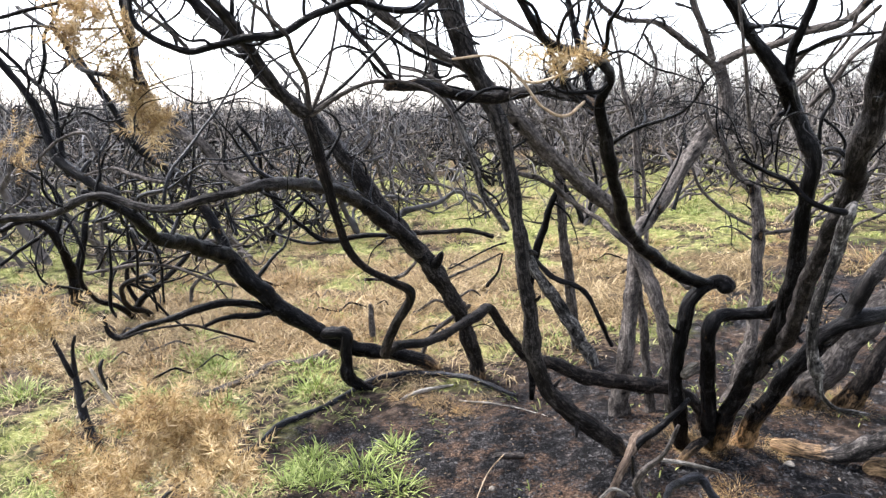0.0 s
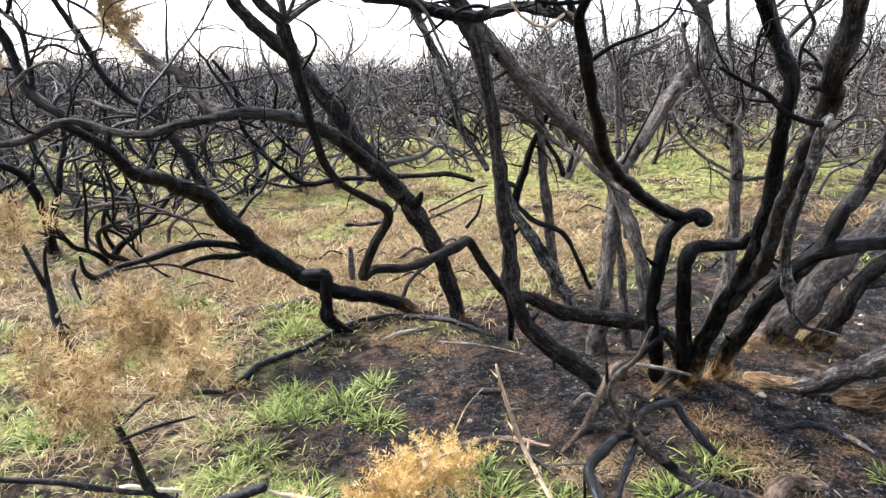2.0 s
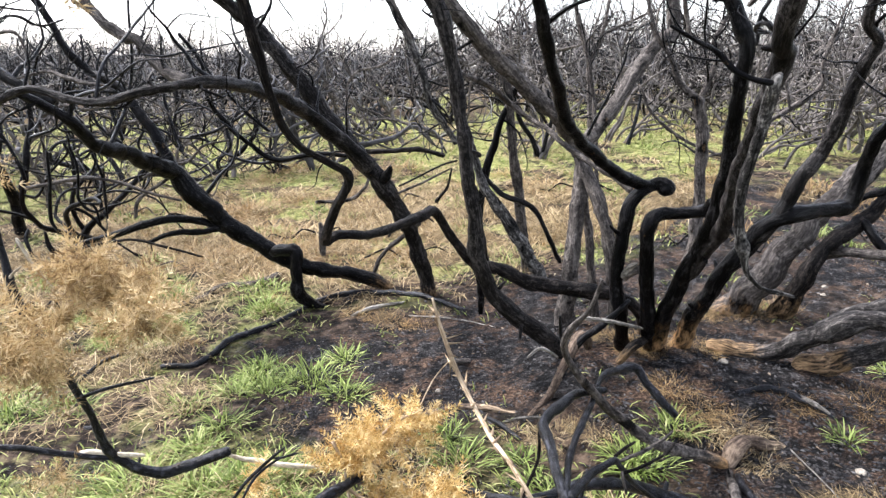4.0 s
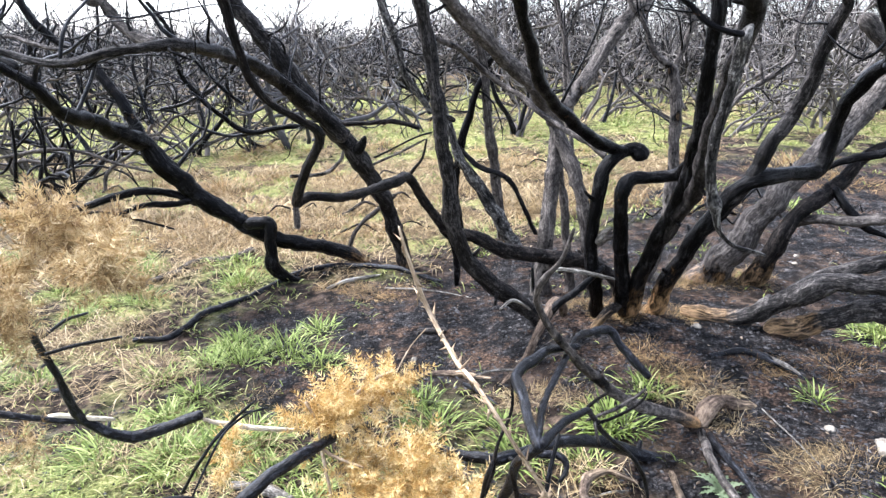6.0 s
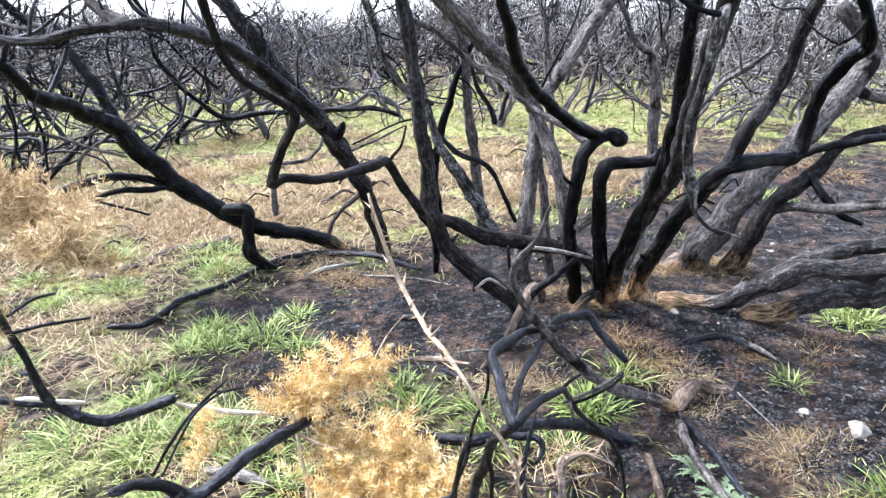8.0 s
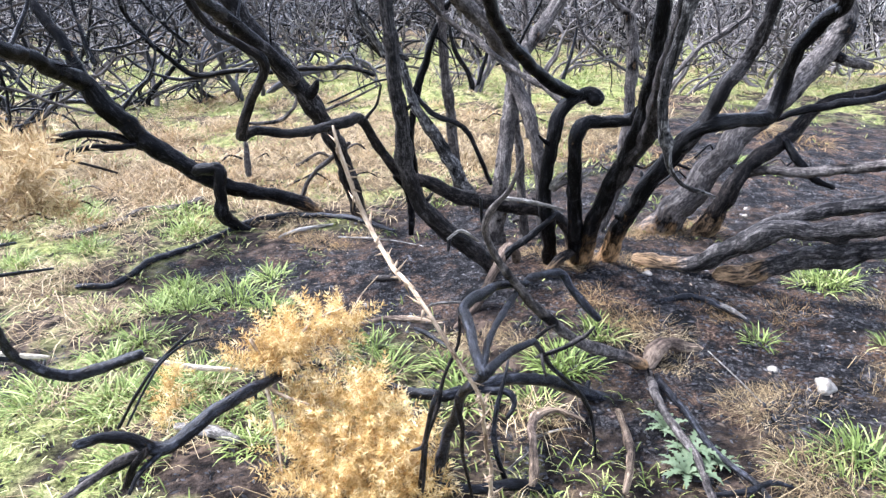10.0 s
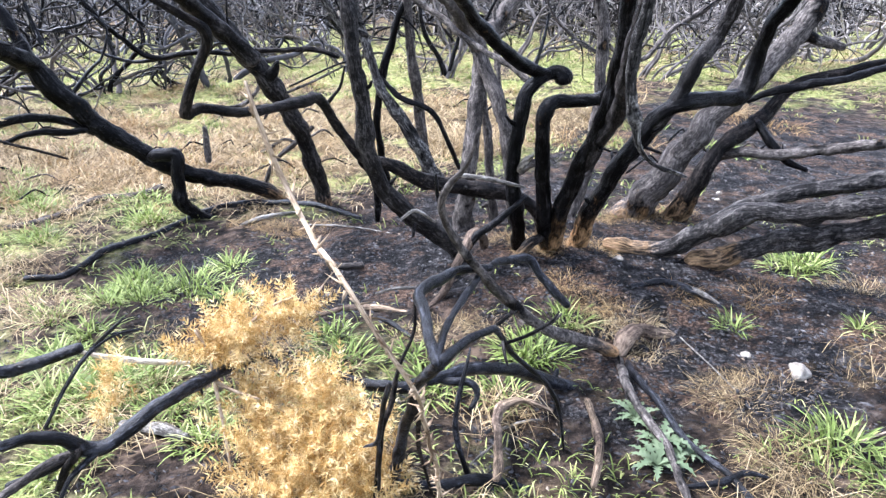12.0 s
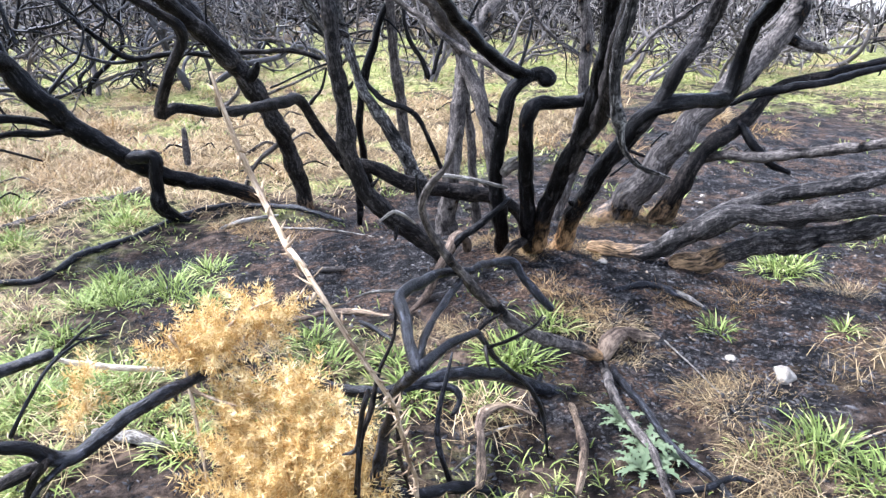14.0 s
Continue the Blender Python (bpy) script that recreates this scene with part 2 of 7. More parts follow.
def tube(line, sides, lump=0.0, crook=0.0, seed=0.0, start=0, pointed=True):
    """Rings round a line; returns vertices, faces, ring index per vertex and (u, v) per vertex."""
    c, r = line[:, :3].copy(), line[:, 3]
    n = len(c)
    s = np.concatenate([[0], np.cumsum(np.linalg.norm(np.diff(c, axis=0), axis=1))])
    if crook:
        for i in range(n):
            q = noise.noise_vector((s[i] * 7 + seed, seed * 1.7, 0.3))
            k = noise.noise_vector((s[i] * 19 + seed, 4.1, seed * 0.6))
            c[i] += (np.array(q) + 0.45 * np.array(k)) * crook * r[i]
    t = np.gradient(c, axis=0)
    t /= np.linalg.norm(t, axis=1)[:, None] + 1e-9
    ref = np.array([0.3, 0.9, 0.1]) if abs(t[0][2]) > 0.7 else np.array([0.1, 0.2, 1.0])
    verts, ring, uv = [], [], []
    girth = min(0.1, max(0.008, float(np.mean(r))))
    ang = np.arange(sides) * 2 * math.pi / sides
    ca, sa = np.cos(ang), np.sin(ang)
    for i in range(n):
        u = ref - t[i] * ref.dot(t[i])
        u /= np.linalg.norm(u) + 1e-9
        w = np.cross(t[i], u)
        ref = u
        rad = np.full(sides, r[i])
        if lump:
            tw = s[i] * 2.2 + seed
            swell = 0.35 * noise.noise((s[i] * 9, seed, 2)) + 0.3 * noise.noise((s[i] * 26, seed, 7))
            for k in range(sides):
                x, y = math.cos(ang[k] + tw), math.sin(ang[k] + tw)
                a = 0.5 * noise.noise((x * 1.1 + seed, y * 1.1, s[i] * 6)) - 0.55 * abs(noise.noise((x * 2.4, y * 2.4 + seed, s[i] * 2.5))) + 0.25 * noise.noise((x * 4, y * 4 + seed, s[i] * 16))
                rad[k] *= 1 + lump * (a + swell + 0.1)
        if (i == 0 or i == n - 1) and pointed:
            rad = rad * 0.75
        verts.extend((c[i] + np.outer(rad * ca, u) + np.outer(rad * sa, w)).tolist())
        ring.extend([i] * sides)
        uv.extend((k / sides * 2 * math.pi * girth, s[i]) for k in range(sides))
    faces = []
    for i in range(n - 1):
        for k in range(sides):
            k2 = (k + 1) % sides
            a, b = start + i * sides, start + (i + 1) * sides
            faces.append((a + k, a + k2, b + k2, b + k))
    for i, sg in ((0, -1), (n - 1, 1)):
        verts.append((c[i] + t[i] * sg * r[i] * (0.3 if pointed else 0.05)).tolist())
        ring.append(i)
        uv.append((0, s[i]))
        tip, a = start + len(verts) - 1, start + i * sides
        for k in range(sides):
            k2 = (k + 1) % sides
            faces.append((a + k2, a + k, tip) if sg < 0 else (a + k, a + k2, tip))
    return verts, faces, ring, uv, n


stem_count = [0]
GIRTH = {"slender": 0.69, "medium": 0.76, "stout": 0.7}
grown = []


def stem(parent, name, material, bare, points, label=""):
    """One stem or branch: points (x, y, z, radius); bare: how far its ends are stripped of bark."""
    stem_count[0] += 1
    girth = GIRTH.get(parent.get("girth", ""), 0.84)
    if material in (SILVER, PATCHY, WHITE, STRAWSTEM, DRIFTWOOD):
        girth = max(girth, 0.85)
    if name in ("twig", "stub", "tip"):
        girth = max(girth, 0.76)
    if name == "log":
        girth = 0.84
    if name == "stalk":
        girth = 0.9
    points = [(x, y, z, r * girth) for x, y, z, r in points]
    big = max(p[3] for p in points)
    line = spline(points, max(0.007, min(0.014, big * 0.5)))
    sides = 22 if big > 0.03 else 14 if big > 0.012 else 8
    v, f, ring, uv, n = tube(line, sides, 0.7 if name in ("root", "log") else 0.44, 1.6 if name == "stalk" else 0.34 if big > 0.02 else 0.55, stem_count[0] * 3.7)
    me = mesh_of(name, v, f, material)
    lay = me.uv_layers.new(name="UVMap")
    idx = np.empty(len(me.loops), int)
    me.loops.foreach_get("vertex_index", idx)
    lay.data.foreach_set("uv", np.array(uv)[idx].ravel())
    at = me.attributes.new("bare", "FLOAT", "POINT")
    s = np.array(ring) / max(1, n - 1) * 1.0
    length = np.linalg.norm(np.diff(line[:, :3], axis=0), axis=1).sum()
    d0, d1 = s * length, (1 - s) * length
    val = np.maximum(bare[0] * np.exp(-(d0 / (0.08 + 0.17 * bare[0])) ** 2), bare[1] * np.exp(-(d1 / (0.06 + 0.13 * bare[1])) ** 2))
    at.data.foreach_set("value", val)
    bearer, foot = parent, np.array(points[0][:3])
    if name in ("twig", "stub", "tip"):
        near = [(np.linalg.norm(ln[:, :3] - foot, axis=1).min(), k) for k, (th, ln, _) in enumerate(grown) if th is parent]
        if near:
            bearer = grown[min(near)[1]][2]
    ob = part_of(name, me, bearer, label)
    if bearer is parent:
        ob.matrix_parent_inverse = parent.matrix_basis.inverted()
        grown.append((parent, line, ob))
    return ob


# ---- ground ----
def height(x, y):
    z = 0.075 * min(max(x, -1.5), 2.6) + 0.10 * math.exp(-((x - 1.1) / 0.7) ** 2 - ((y - 2.8) / 0.6) ** 2) - 0.02
    if y > 3.2:
        z += 0.62 * (1 - math.exp(-(y - 3.2) / 11.0))
    return z


def rough_height(x, y):
    return height(x, y) + 0.03 * noise.noise((x * 2.3, y * 2.3, 0)) + 0.012 * noise.noise((x * 7, y * 7, 3)) + 0.006 * noise.noise((x * 22, y * 22, 5))


def blob(x, y, cx, cy, rx, ry):
    return math.exp(-((x - cx) / rx) ** 2 - ((y - cy) / ry) ** 2)


def cover(x, y):
    """Shares of ash, straw and green on the ground."""
    wob = 0.45 * noise.noise((x * 1.6, y * 1.6, 9)) + 0.4 * noise.noise((x * 4.5, y * 4.5, 4)) + 0.35 * noise.noise((x * 11, y * 11, 14))
    away = max(0, -y - 3.5, abs(x) - 0.8 * max(y, 0) - 3.5) / 2
    wob /= 1 + away * away
    ash = 1.0 * blob(x, y, 0.55, 3.0, 0.75, 0.6) + 1.0 * blob(x, y, 1.7, 2.4, 0.85, 0.7) + 1.1 * blob(x, y, 2.9, 4.2, 1.3, 1.1) + 0.75 * blob(x, y, 3.7, 5.6, 1.5, 1.3) + 0.75 * blob(x, y, -0.45, 3.3, 0.55, 0.35) + 0.7 * blob(x, y, 0.9, 3.9, 0.7, 0.4) + 0.6 * blob(x, y, -0.15, 1.75, 0.3, 0.2) + 0.75 * blob(x, y, 1.1, 1.75, 0.5, 0.35) + 0.6 * blob(x, y, -0.3, 2.6, 0.35, 0.3) + 0.5 * blob(x, y, -1.1, 2.5, 0.3, 0.3)
    straw = 1.0 * blob(x, y, -1.0, 5.7, 2.2, 1.3) + 0.95 * blob(x, y, 1.5, 5.5, 1.8, 0.8) + 0.35 * blob(x, y, -1.3, 3.2, 0.5, 0.5) + 0.4 * blob(x, y, 0.0, 2.3, 0.6, 0.5) + 0.8 * blob(x, y, -1.7, 4.7, 0.9, 0.5) + 0.6 * blob(x, y, 2.0, 1.75, 0.6, 0.25) + 0.5 * blob(x, y, 1.2, 2.3, 0.4, 0.2) + 0.6 * blob(x, y, 0.75, 1.6, 0.4, 0.3) + 0.4 * (1 - math.exp(-max(0, y - 6) / 3))
    green = 0.32 + 0.42 * (1 - math.exp(-max(0, y - 5.6) / 2)) + 0.55 * blob(x, y, -1.5, 3.5, 0.9, 0.8) + 0.5 * blob(x, y, -0.6, 2.2, 0.7, 0.6) + 0.3 * blob(x, y, 0.3, 4.6, 1.2, 0.4) - 0.4 * blob(x, y, 1.8, 2.2, 0.9, 0.8)
    clump = (noise.noise((x * 1.9, y * 1.9, 33)) + 0.6 * noise.noise((x * 4.7, y * 4.7, 35))) / (1 + away * away)
    green += 0.2 * min(1, max(0, 1.2 - y))
    green *= 1 - 0.55 * min(1, max(0, (y - 10.5) / 6))
    green *= 0.68 + 0.32 * min(1, max(0, (y - 3.5) / 2))
    green += 0.45 * max(0, -clump - 0.05) * min(1, max(0, (y - 3.8) / 0.6))
    ash, straw, green = ash * 0.9 + wob * 0.8, straw * (0.95 + 1.2 * clump) - 0.2 * wob, green + wob * 0.9 - 0.35 * straw - 0.2 * clump
    return min(max(ash, 0), 1), min(max(straw, 0), 1), min(max(green, 0), 1)


def make_ground():
    xs = np.concatenate([-np.geomspace(900, 5, 26), np.arange(-4.8, 5.6, 0.04), np.geomspace(5.7, 900, 26)])
    ys = np.concatenate([-np.geomspace(900, 5, 26), np.arange(-4.8, 0.8, 0.14), np.arange(0.8, 7.5, 0.04), np.geomspace(7.6, 1500, 60)])
    nx, ny = len(xs), len(ys)
    verts, cols = [], []
    for y in ys:
        for x in xs:
            verts.append((x, y, rough_height(x, y)))
            a, s, g = cover(x, y)
            cols.extend((a, s, g, 1))
    faces = [(j * nx + i, j * nx + i + 1, (j + 1) * nx + i + 1, (j + 1) * nx + i) for j in range(ny - 1) for i in range(nx - 1)]
    me = mesh_of("ground", verts, faces, SOIL)
    ca = me.color_attributes.new("cover", "FLOAT_COLOR", "POINT")
    ca.data.foreach_set("color", cols)
    return tagged(new("ground", me), "burnt heath ground with black ash, straw and new grass", "ground", kind="structure")


make_ground()

# ---- burnt bushes and fallen branches ----
bush_a = thing("burnt_gorse_bush", "large burnt gorse bush with charred crooked stems", "shrub", "burnt bushes", (0.74, 2.86, 0.04))
bush_a["girth"] = "slender"
stem(bush_a, "stem", CHARDUSK, (0.25, 0), [(0.740, 2.856, 0.036, 0.0643), (0.710, 2.840, 0.164, 0.0527), (0.561, 2.760, 0.282, 0.0506), (0.437, 2.720, 0.408, 0.0470), (0.365, 2.690, 0.532, 0.0459), (0.327, 2.660, 0.716, 0.0446), (0.291, 2.640, 0.950, 0.0391), (0.262, 2.630, 1.170, 0.0361), (0.237, 2.620, 1.285, 0.0355), (0.209, 2.600, 1.412, 0.0395), (0.147, 2.580, 1.576, 0.0446), (0.078, 2.540, 1.695, 0.0454), (0.020, 2.500, 1.825, 0.0442), (-0.025, 2.450, 1.956, 0.0393)])
stem(bush_a, "limb", CHARBROWN, (0.4, 0.1), [(1.130, 3.004, 0.082, 0.0461), (1.095, 3.000, 0.263, 0.0378), (0.918, 2.980, 0.350, 0.0445), (0.737, 2.960, 0.378, 0.0488), (0.581, 2.920, 0.421, 0.0431), (0.467, 2.880, 0.482, 0.0375), (0.345, 2.840, 0.529, 0.0322), (0.250, 2.800, 0.643, 0.0291), (0.181, 2.720, 0.761, 0.0280), (0.125, 2.600, 0.774, 0.0267), (0.037, 2.400, 0.781, 0.0228), (-0.055, 2.200, 0.796, 0.0209), (-0.137, 2.080, 0.825, 0.0197), (-0.168, 2.050, 0.816, 0.0227), (-0.137, 2.000, 0.909, 0.0204), (-0.085, 1.930, 1.018, 0.0195), (-0.130, 1.880, 1.064, 0.0159), (-0.195, 1.850, 1.104, 0.0141), (-0.233, 1.810, 1.154, 0.0151), (-0.251, 1.780, 1.214, 0.0147), (-0.266, 1.750, 1.290, 0.0156), (-0.307, 1.700, 1.493, 0.0218)])
stem(bush_a, "branch", CHARDUSK, (0, 0), [(-0.307, 1.700, 1.493, 0.0193), (-0.354, 1.660, 1.542, 0.0175), (-0.403, 1.600, 1.628, 0.0167), (-0.462, 1.520, 1.719, 0.0168), (-0.514, 1.460, 1.782, 0.0138)])
stem(bush_a, "twig", GREY, (0, 0), [(-0.303, 1.700, 1.496, 0.0103), (-0.232, 1.680, 1.537, 0.0076), (-0.154, 1.660, 1.566, 0.0062), (-0.066, 1.640, 1.562, 0.0055), (0.001, 1.620, 1.524, 0.0049), (0.038, 1.600, 1.452, 0.0043), (0.081, 1.600, 1.367, 0.0037)], "ash-grey fissured bark")
stem(bush_a, "twig", GREY, (0, 0), [(-0.298, 1.700, 1.502, 0.0071), (-0.259, 1.700, 1.599, 0.0057), (-0.235, 1.700, 1.697, 0.0044), (-0.229, 1.700, 1.793, 0.0037)], "ash-grey fissured bark")
stem(bush_a, "twig", CHAR, (0, 0), [(-0.287, 1.700, 1.512, 0.0064), (-0.215, 1.750, 1.577, 0.0052), (-0.139, 1.800, 1.664, 0.0047), (-0.033, 1.850, 1.754, 0.0041)])
stem(bush_a, "limb", GREY, (0.1, 0), [(0.840, 3.312, 0.022, 0.0772), (0.839, 3.300, 0.129, 0.0632), (0.837, 3.240, 0.317, 0.0533), (0.850, 3.250, 0.492, 0.0502), (0.872, 3.300, 0.697, 0.0475), (0.889, 3.360, 0.886, 0.0502), (0.759, 3.220, 1.062, 0.0524), (0.621, 3.100, 1.179, 0.0499), (0.498, 3.000, 1.272, 0.0455), (0.372, 2.900, 1.385, 0.0434), (0.245, 2.800, 1.510, 0.0423), (0.113, 2.700, 1.638, 0.0303), (-0.046, 2.600, 1.718, 0.0251), (-0.192, 2.500, 1.808, 0.0221), (-0.288, 2.400, 1.880, 0.0193)], "ash-grey fissured bark")
stem(bush_a, "stem", GREY, (0, 0), [(1.079, 3.264, 0.050, 0.0732), (1.070, 3.250, 0.127, 0.0600), (1.023, 3.180, 0.345, 0.0473), (0.998, 3.180, 0.533, 0.0466), (0.954, 3.200, 0.687, 0.0463), (0.905, 3.300, 0.828, 0.0418), (0.874, 3.360, 0.913, 0.0396)], "ash-grey fissured bark")
stem(bush_a, "stem", GREY, (0, 0), [(0.983, 3.300, 0.038, 0.0438), (0.979, 3.300, 0.127, 0.0359), (0.959, 3.300, 0.285, 0.0300), (0.943, 3.320, 0.476, 0.0297), (0.914, 3.340, 0.690, 0.0267), (0.891, 3.360, 0.860, 0.0238)], "ash-grey fissured bark")
stem(bush_a, "limb", GREY, (0, 0), [(0.862, 3.360, 0.899, 0.0475), (1.002, 3.450, 1.050, 0.0483), (1.155, 3.550, 1.246, 0.0491), (1.309, 3.650, 1.422, 0.0500), (1.403, 3.720, 1.477, 0.0506), (1.393, 3.730, 1.637, 0.0476), (1.347, 3.730, 1.732, 0.0501)], "ash-grey fissured bark")
stem(bush_a, "branch", GREY, (0, 0), [(1.348, 3.730, 1.726, 0.0278), (1.185, 3.700, 1.823, 0.0234), (1.028, 3.650, 1.918, 0.0202), (0.853, 3.600, 1.930, 0.0173), (0.721, 3.550, 2.000, 0.0144), (0.603, 3.500, 2.127, 0.0115)], "ash-grey fissured bark")
stem(bush_a, "branch", GREY, (0, 0), [(1.330, 3.730, 1.745, 0.0278), (1.262, 3.700, 1.903, 0.0246), (1.191, 3.680, 2.057, 0.0216), (1.118, 3.600, 2.170, 0.0184)], "ash-grey fissured bark")
stem(bush_a, "branch", GREY, (0, 0), [(1.366, 3.730, 1.740, 0.0334), (1.456, 3.650, 1.787, 0.0299), (1.548, 3.500, 1.818, 0.0260), (1.626, 3.400, 1.858, 0.0252), (1.733, 3.300, 1.887, 0.0244), (1.788, 3.200, 1.973, 0.0212), (1.822, 3.100, 2.077, 0.0181)], "ash-grey fissured bark")
stem(bush_a, "stem", CHAR, (0.3, 0), [(1.043, 2.956, 0.082, 0.0669), (1.025, 2.920, 0.080, 0.0548), (0.935, 2.740, 0.299, 0.0439), (0.893, 2.680, 0.507, 0.0399), (0.897, 2.660, 0.691, 0.0390), (0.918, 2.660, 0.811, 0.0386), (0.975, 2.680, 0.862, 0.0344), (1.018, 2.700, 0.881, 0.0347), (1.045, 2.700, 0.877, 0.0455), (1.065, 2.690, 0.861, 0.0476), (1.078, 2.680, 0.847, 0.0368)])
stem(bush_a, "limb", CHAR, (0, 0), [(1.000, 2.690, 0.869, 0.0324), (0.861, 2.600, 0.919, 0.0332), (0.702, 2.450, 1.029, 0.0328), (0.583, 2.280, 1.131, 0.0320), (0.495, 2.080, 1.265, 0.0271), (0.440, 1.950, 1.363, 0.0251), (0.411, 1.880, 1.443, 0.0243), (0.379, 1.820, 1.520, 0.0219), (0.392, 1.770, 1.578, 0.0212), (0.363, 1.700, 1.606, 0.0190), (0.303, 1.620, 1.624, 0.0157), (0.233, 1.560, 1.634, 0.0139), (0.202, 1.530, 1.647, 0.0136), (0.178, 1.500, 1.676, 0.0133), (0.146, 1.480, 1.719, 0.0120), (0.112, 1.450, 1.760, 0.0106)])
stem(bush_a, "branch", CHARBROWN, (0.2, 0.25), [(0.392, 1.850, 1.506, 0.0209), (0.331, 1.950, 1.540, 0.0205), (0.259, 2.020, 1.559, 0.0212), (0.136, 2.100, 1.537, 0.0237), (0.025, 2.050, 1.552, 0.0216), (-0.072, 1.950, 1.564, 0.0205), (-0.138, 1.870, 1.562, 0.0182)])
stem(bush_a, "twig", STRAWSTEM, (0, 0), [(0.340, 1.800, 1.526, 0.0047), (0.286, 1.750, 1.493, 0.0046), (0.226, 1.700, 1.512, 0.0038), (0.173, 1.700, 1.575, 0.0038), (0.109, 1.700, 1.624, 0.0038), (0.020, 1.700, 1.618, 0.0032)], "pale straw-coloured dry twig")
stem(bush_a, "branch", GREY, (0, 0), [(0.252, 2.700, 1.286, 0.0122), (0.407, 3.000, 1.228, 0.0159), (0.535, 3.250, 1.143, 0.0174), (0.697, 3.150, 1.029, 0.0171), (0.791, 3.000, 0.947, 0.0177), (0.863, 2.850, 0.902, 0.0170), (0.947, 2.750, 0.841, 0.0176)], "ash-grey fissured bark")
stem(bush_a, "branch", CHAR, (0, 0.1), [(1.133, 2.880, 0.104, 0.0542), (1.021, 2.660, 0.324, 0.0405), (0.956, 2.550, 0.606, 0.0379), (0.941, 2.500, 0.754, 0.0367), (0.986, 2.520, 0.794, 0.0348), (1.091, 2.530, 0.794, 0.0351), (1.154, 2.500, 0.809, 0.0347), (1.147, 2.440, 0.866, 0.0218)])
stem(bush_a, "trunk", CHAR, (1.0, 0), [(1.120, 2.880, 0.093, 0.0711), (1.112, 2.840, 0.135, 0.0582), (1.073, 2.640, 0.342, 0.0469), (1.084, 2.500, 0.563, 0.0438), (1.102, 2.350, 0.772, 0.0406), (1.087, 2.250, 0.937, 0.0384), (1.057, 2.150, 1.124, 0.0343), (1.033, 2.080, 1.288, 0.0325), (1.026, 2.050, 1.378, 0.0317), (0.955, 2.050, 1.515, 0.0309), (0.902, 2.000, 1.581, 0.0330)])
stem(bush_a, "branch", CHAR, (0, 0), [(0.903, 2.000, 1.573, 0.0285), (0.826, 1.980, 1.659, 0.0250), (0.741, 1.950, 1.754, 0.0230), (0.667, 1.900, 1.840, 0.0208)])
stem(bush_a, "branch", CHAR, (0, 0), [(0.908, 2.000, 1.581, 0.0240), (0.903, 1.950, 1.677, 0.0188), (0.916, 1.900, 1.774, 0.0168), (0.912, 1.850, 1.844, 0.0148)])
stem(bush_a, "twig", GREY, (0, 0), [(0.908, 2.000, 1.588, 0.0105), (0.947, 1.970, 1.658, 0.0088), (1.018, 1.920, 1.695, 0.0085), (1.056, 1.850, 1.754, 0.0068)], "ash-grey fissured bark")
stem(bush_a, "trunk", CHARDUSK, (0, 0), [(1.097, 2.500, 0.563, 0.0376), (1.116, 2.360, 0.715, 0.0411), (1.100, 2.220, 0.831, 0.0384), (1.051, 2.080, 0.996, 0.0354), (1.014, 1.920, 1.167, 0.0352), (0.982, 1.760, 1.335, 0.0358), (0.945, 1.700, 1.372, 0.0371), (0.915, 1.600, 1.488, 0.0351), (0.877, 1.500, 1.599, 0.0336), (0.840, 1.400, 1.702, 0.0298)])
stem(bush_a, "branch", PATCHY, (0, 0), [(0.918, 1.630, 1.304, 0.0090), (0.903, 1.620, 1.281, 0.0166), (0.910, 1.660, 1.216, 0.0159), (0.910, 1.700, 1.122, 0.0151), (0.909, 1.740, 1.035, 0.0156), (0.922, 1.770, 0.945, 0.0146), (0.944, 1.790, 0.881, 0.0164), (0.963, 1.800, 0.849, 0.0211), (0.970, 1.810, 0.813, 0.0129), (0.995, 1.830, 0.767, 0.0085), (1.051, 1.860, 0.723, 0.0079), (1.119, 1.900, 0.695, 0.0073), (1.200, 1.950, 0.663, 0.0050)], "bleached silvery bare wood")
stem(bush_a, "branch", CHAR, (0, 0), [(0.903, 1.620, 1.281, 0.0115), (0.851, 1.620, 1.290, 0.0102), (0.807, 1.630, 1.314, 0.0096), (0.768, 1.640, 1.350, 0.0089), (0.687, 1.600, 1.379, 0.0080), (0.643, 1.600, 1.403, 0.0061)])
stem(bush_a, "trunk", CHAR, (1.0, 0), [(1.231, 2.852, 0.099, 0.0736), (1.228, 2.820, 0.161, 0.0604), (1.208, 2.660, 0.357, 0.0474), (1.243, 2.550, 0.542, 0.0449), (1.300, 2.480, 0.679, 0.0454), (1.364, 2.400, 0.806, 0.0416), (1.539, 2.450, 0.821, 0.0385), (1.673, 2.500, 0.833, 0.0393), (1.692, 2.480, 0.941, 0.0387), (1.666, 2.400, 1.054, 0.0351), (1.681, 2.300, 1.175, 0.0334), (1.670, 2.200, 1.256, 0.0317), (1.480, 2.100, 1.531, 0.0237)])
stem(bush_a, "limb", CHARDUSK, (0, 0), [(1.290, 2.490, 0.665, 0.030), (1.345, 2.425, 0.765, 0.038), (1.414, 2.400, 0.929, 0.0392), (1.490, 2.400, 1.045, 0.0369), (1.512, 2.350, 1.172, 0.0339), (1.521, 2.300, 1.297, 0.0309), (1.530, 2.250, 1.398, 0.0300), (1.461, 2.200, 1.450, 0.0267), (1.437, 2.100, 1.623, 0.0220)])
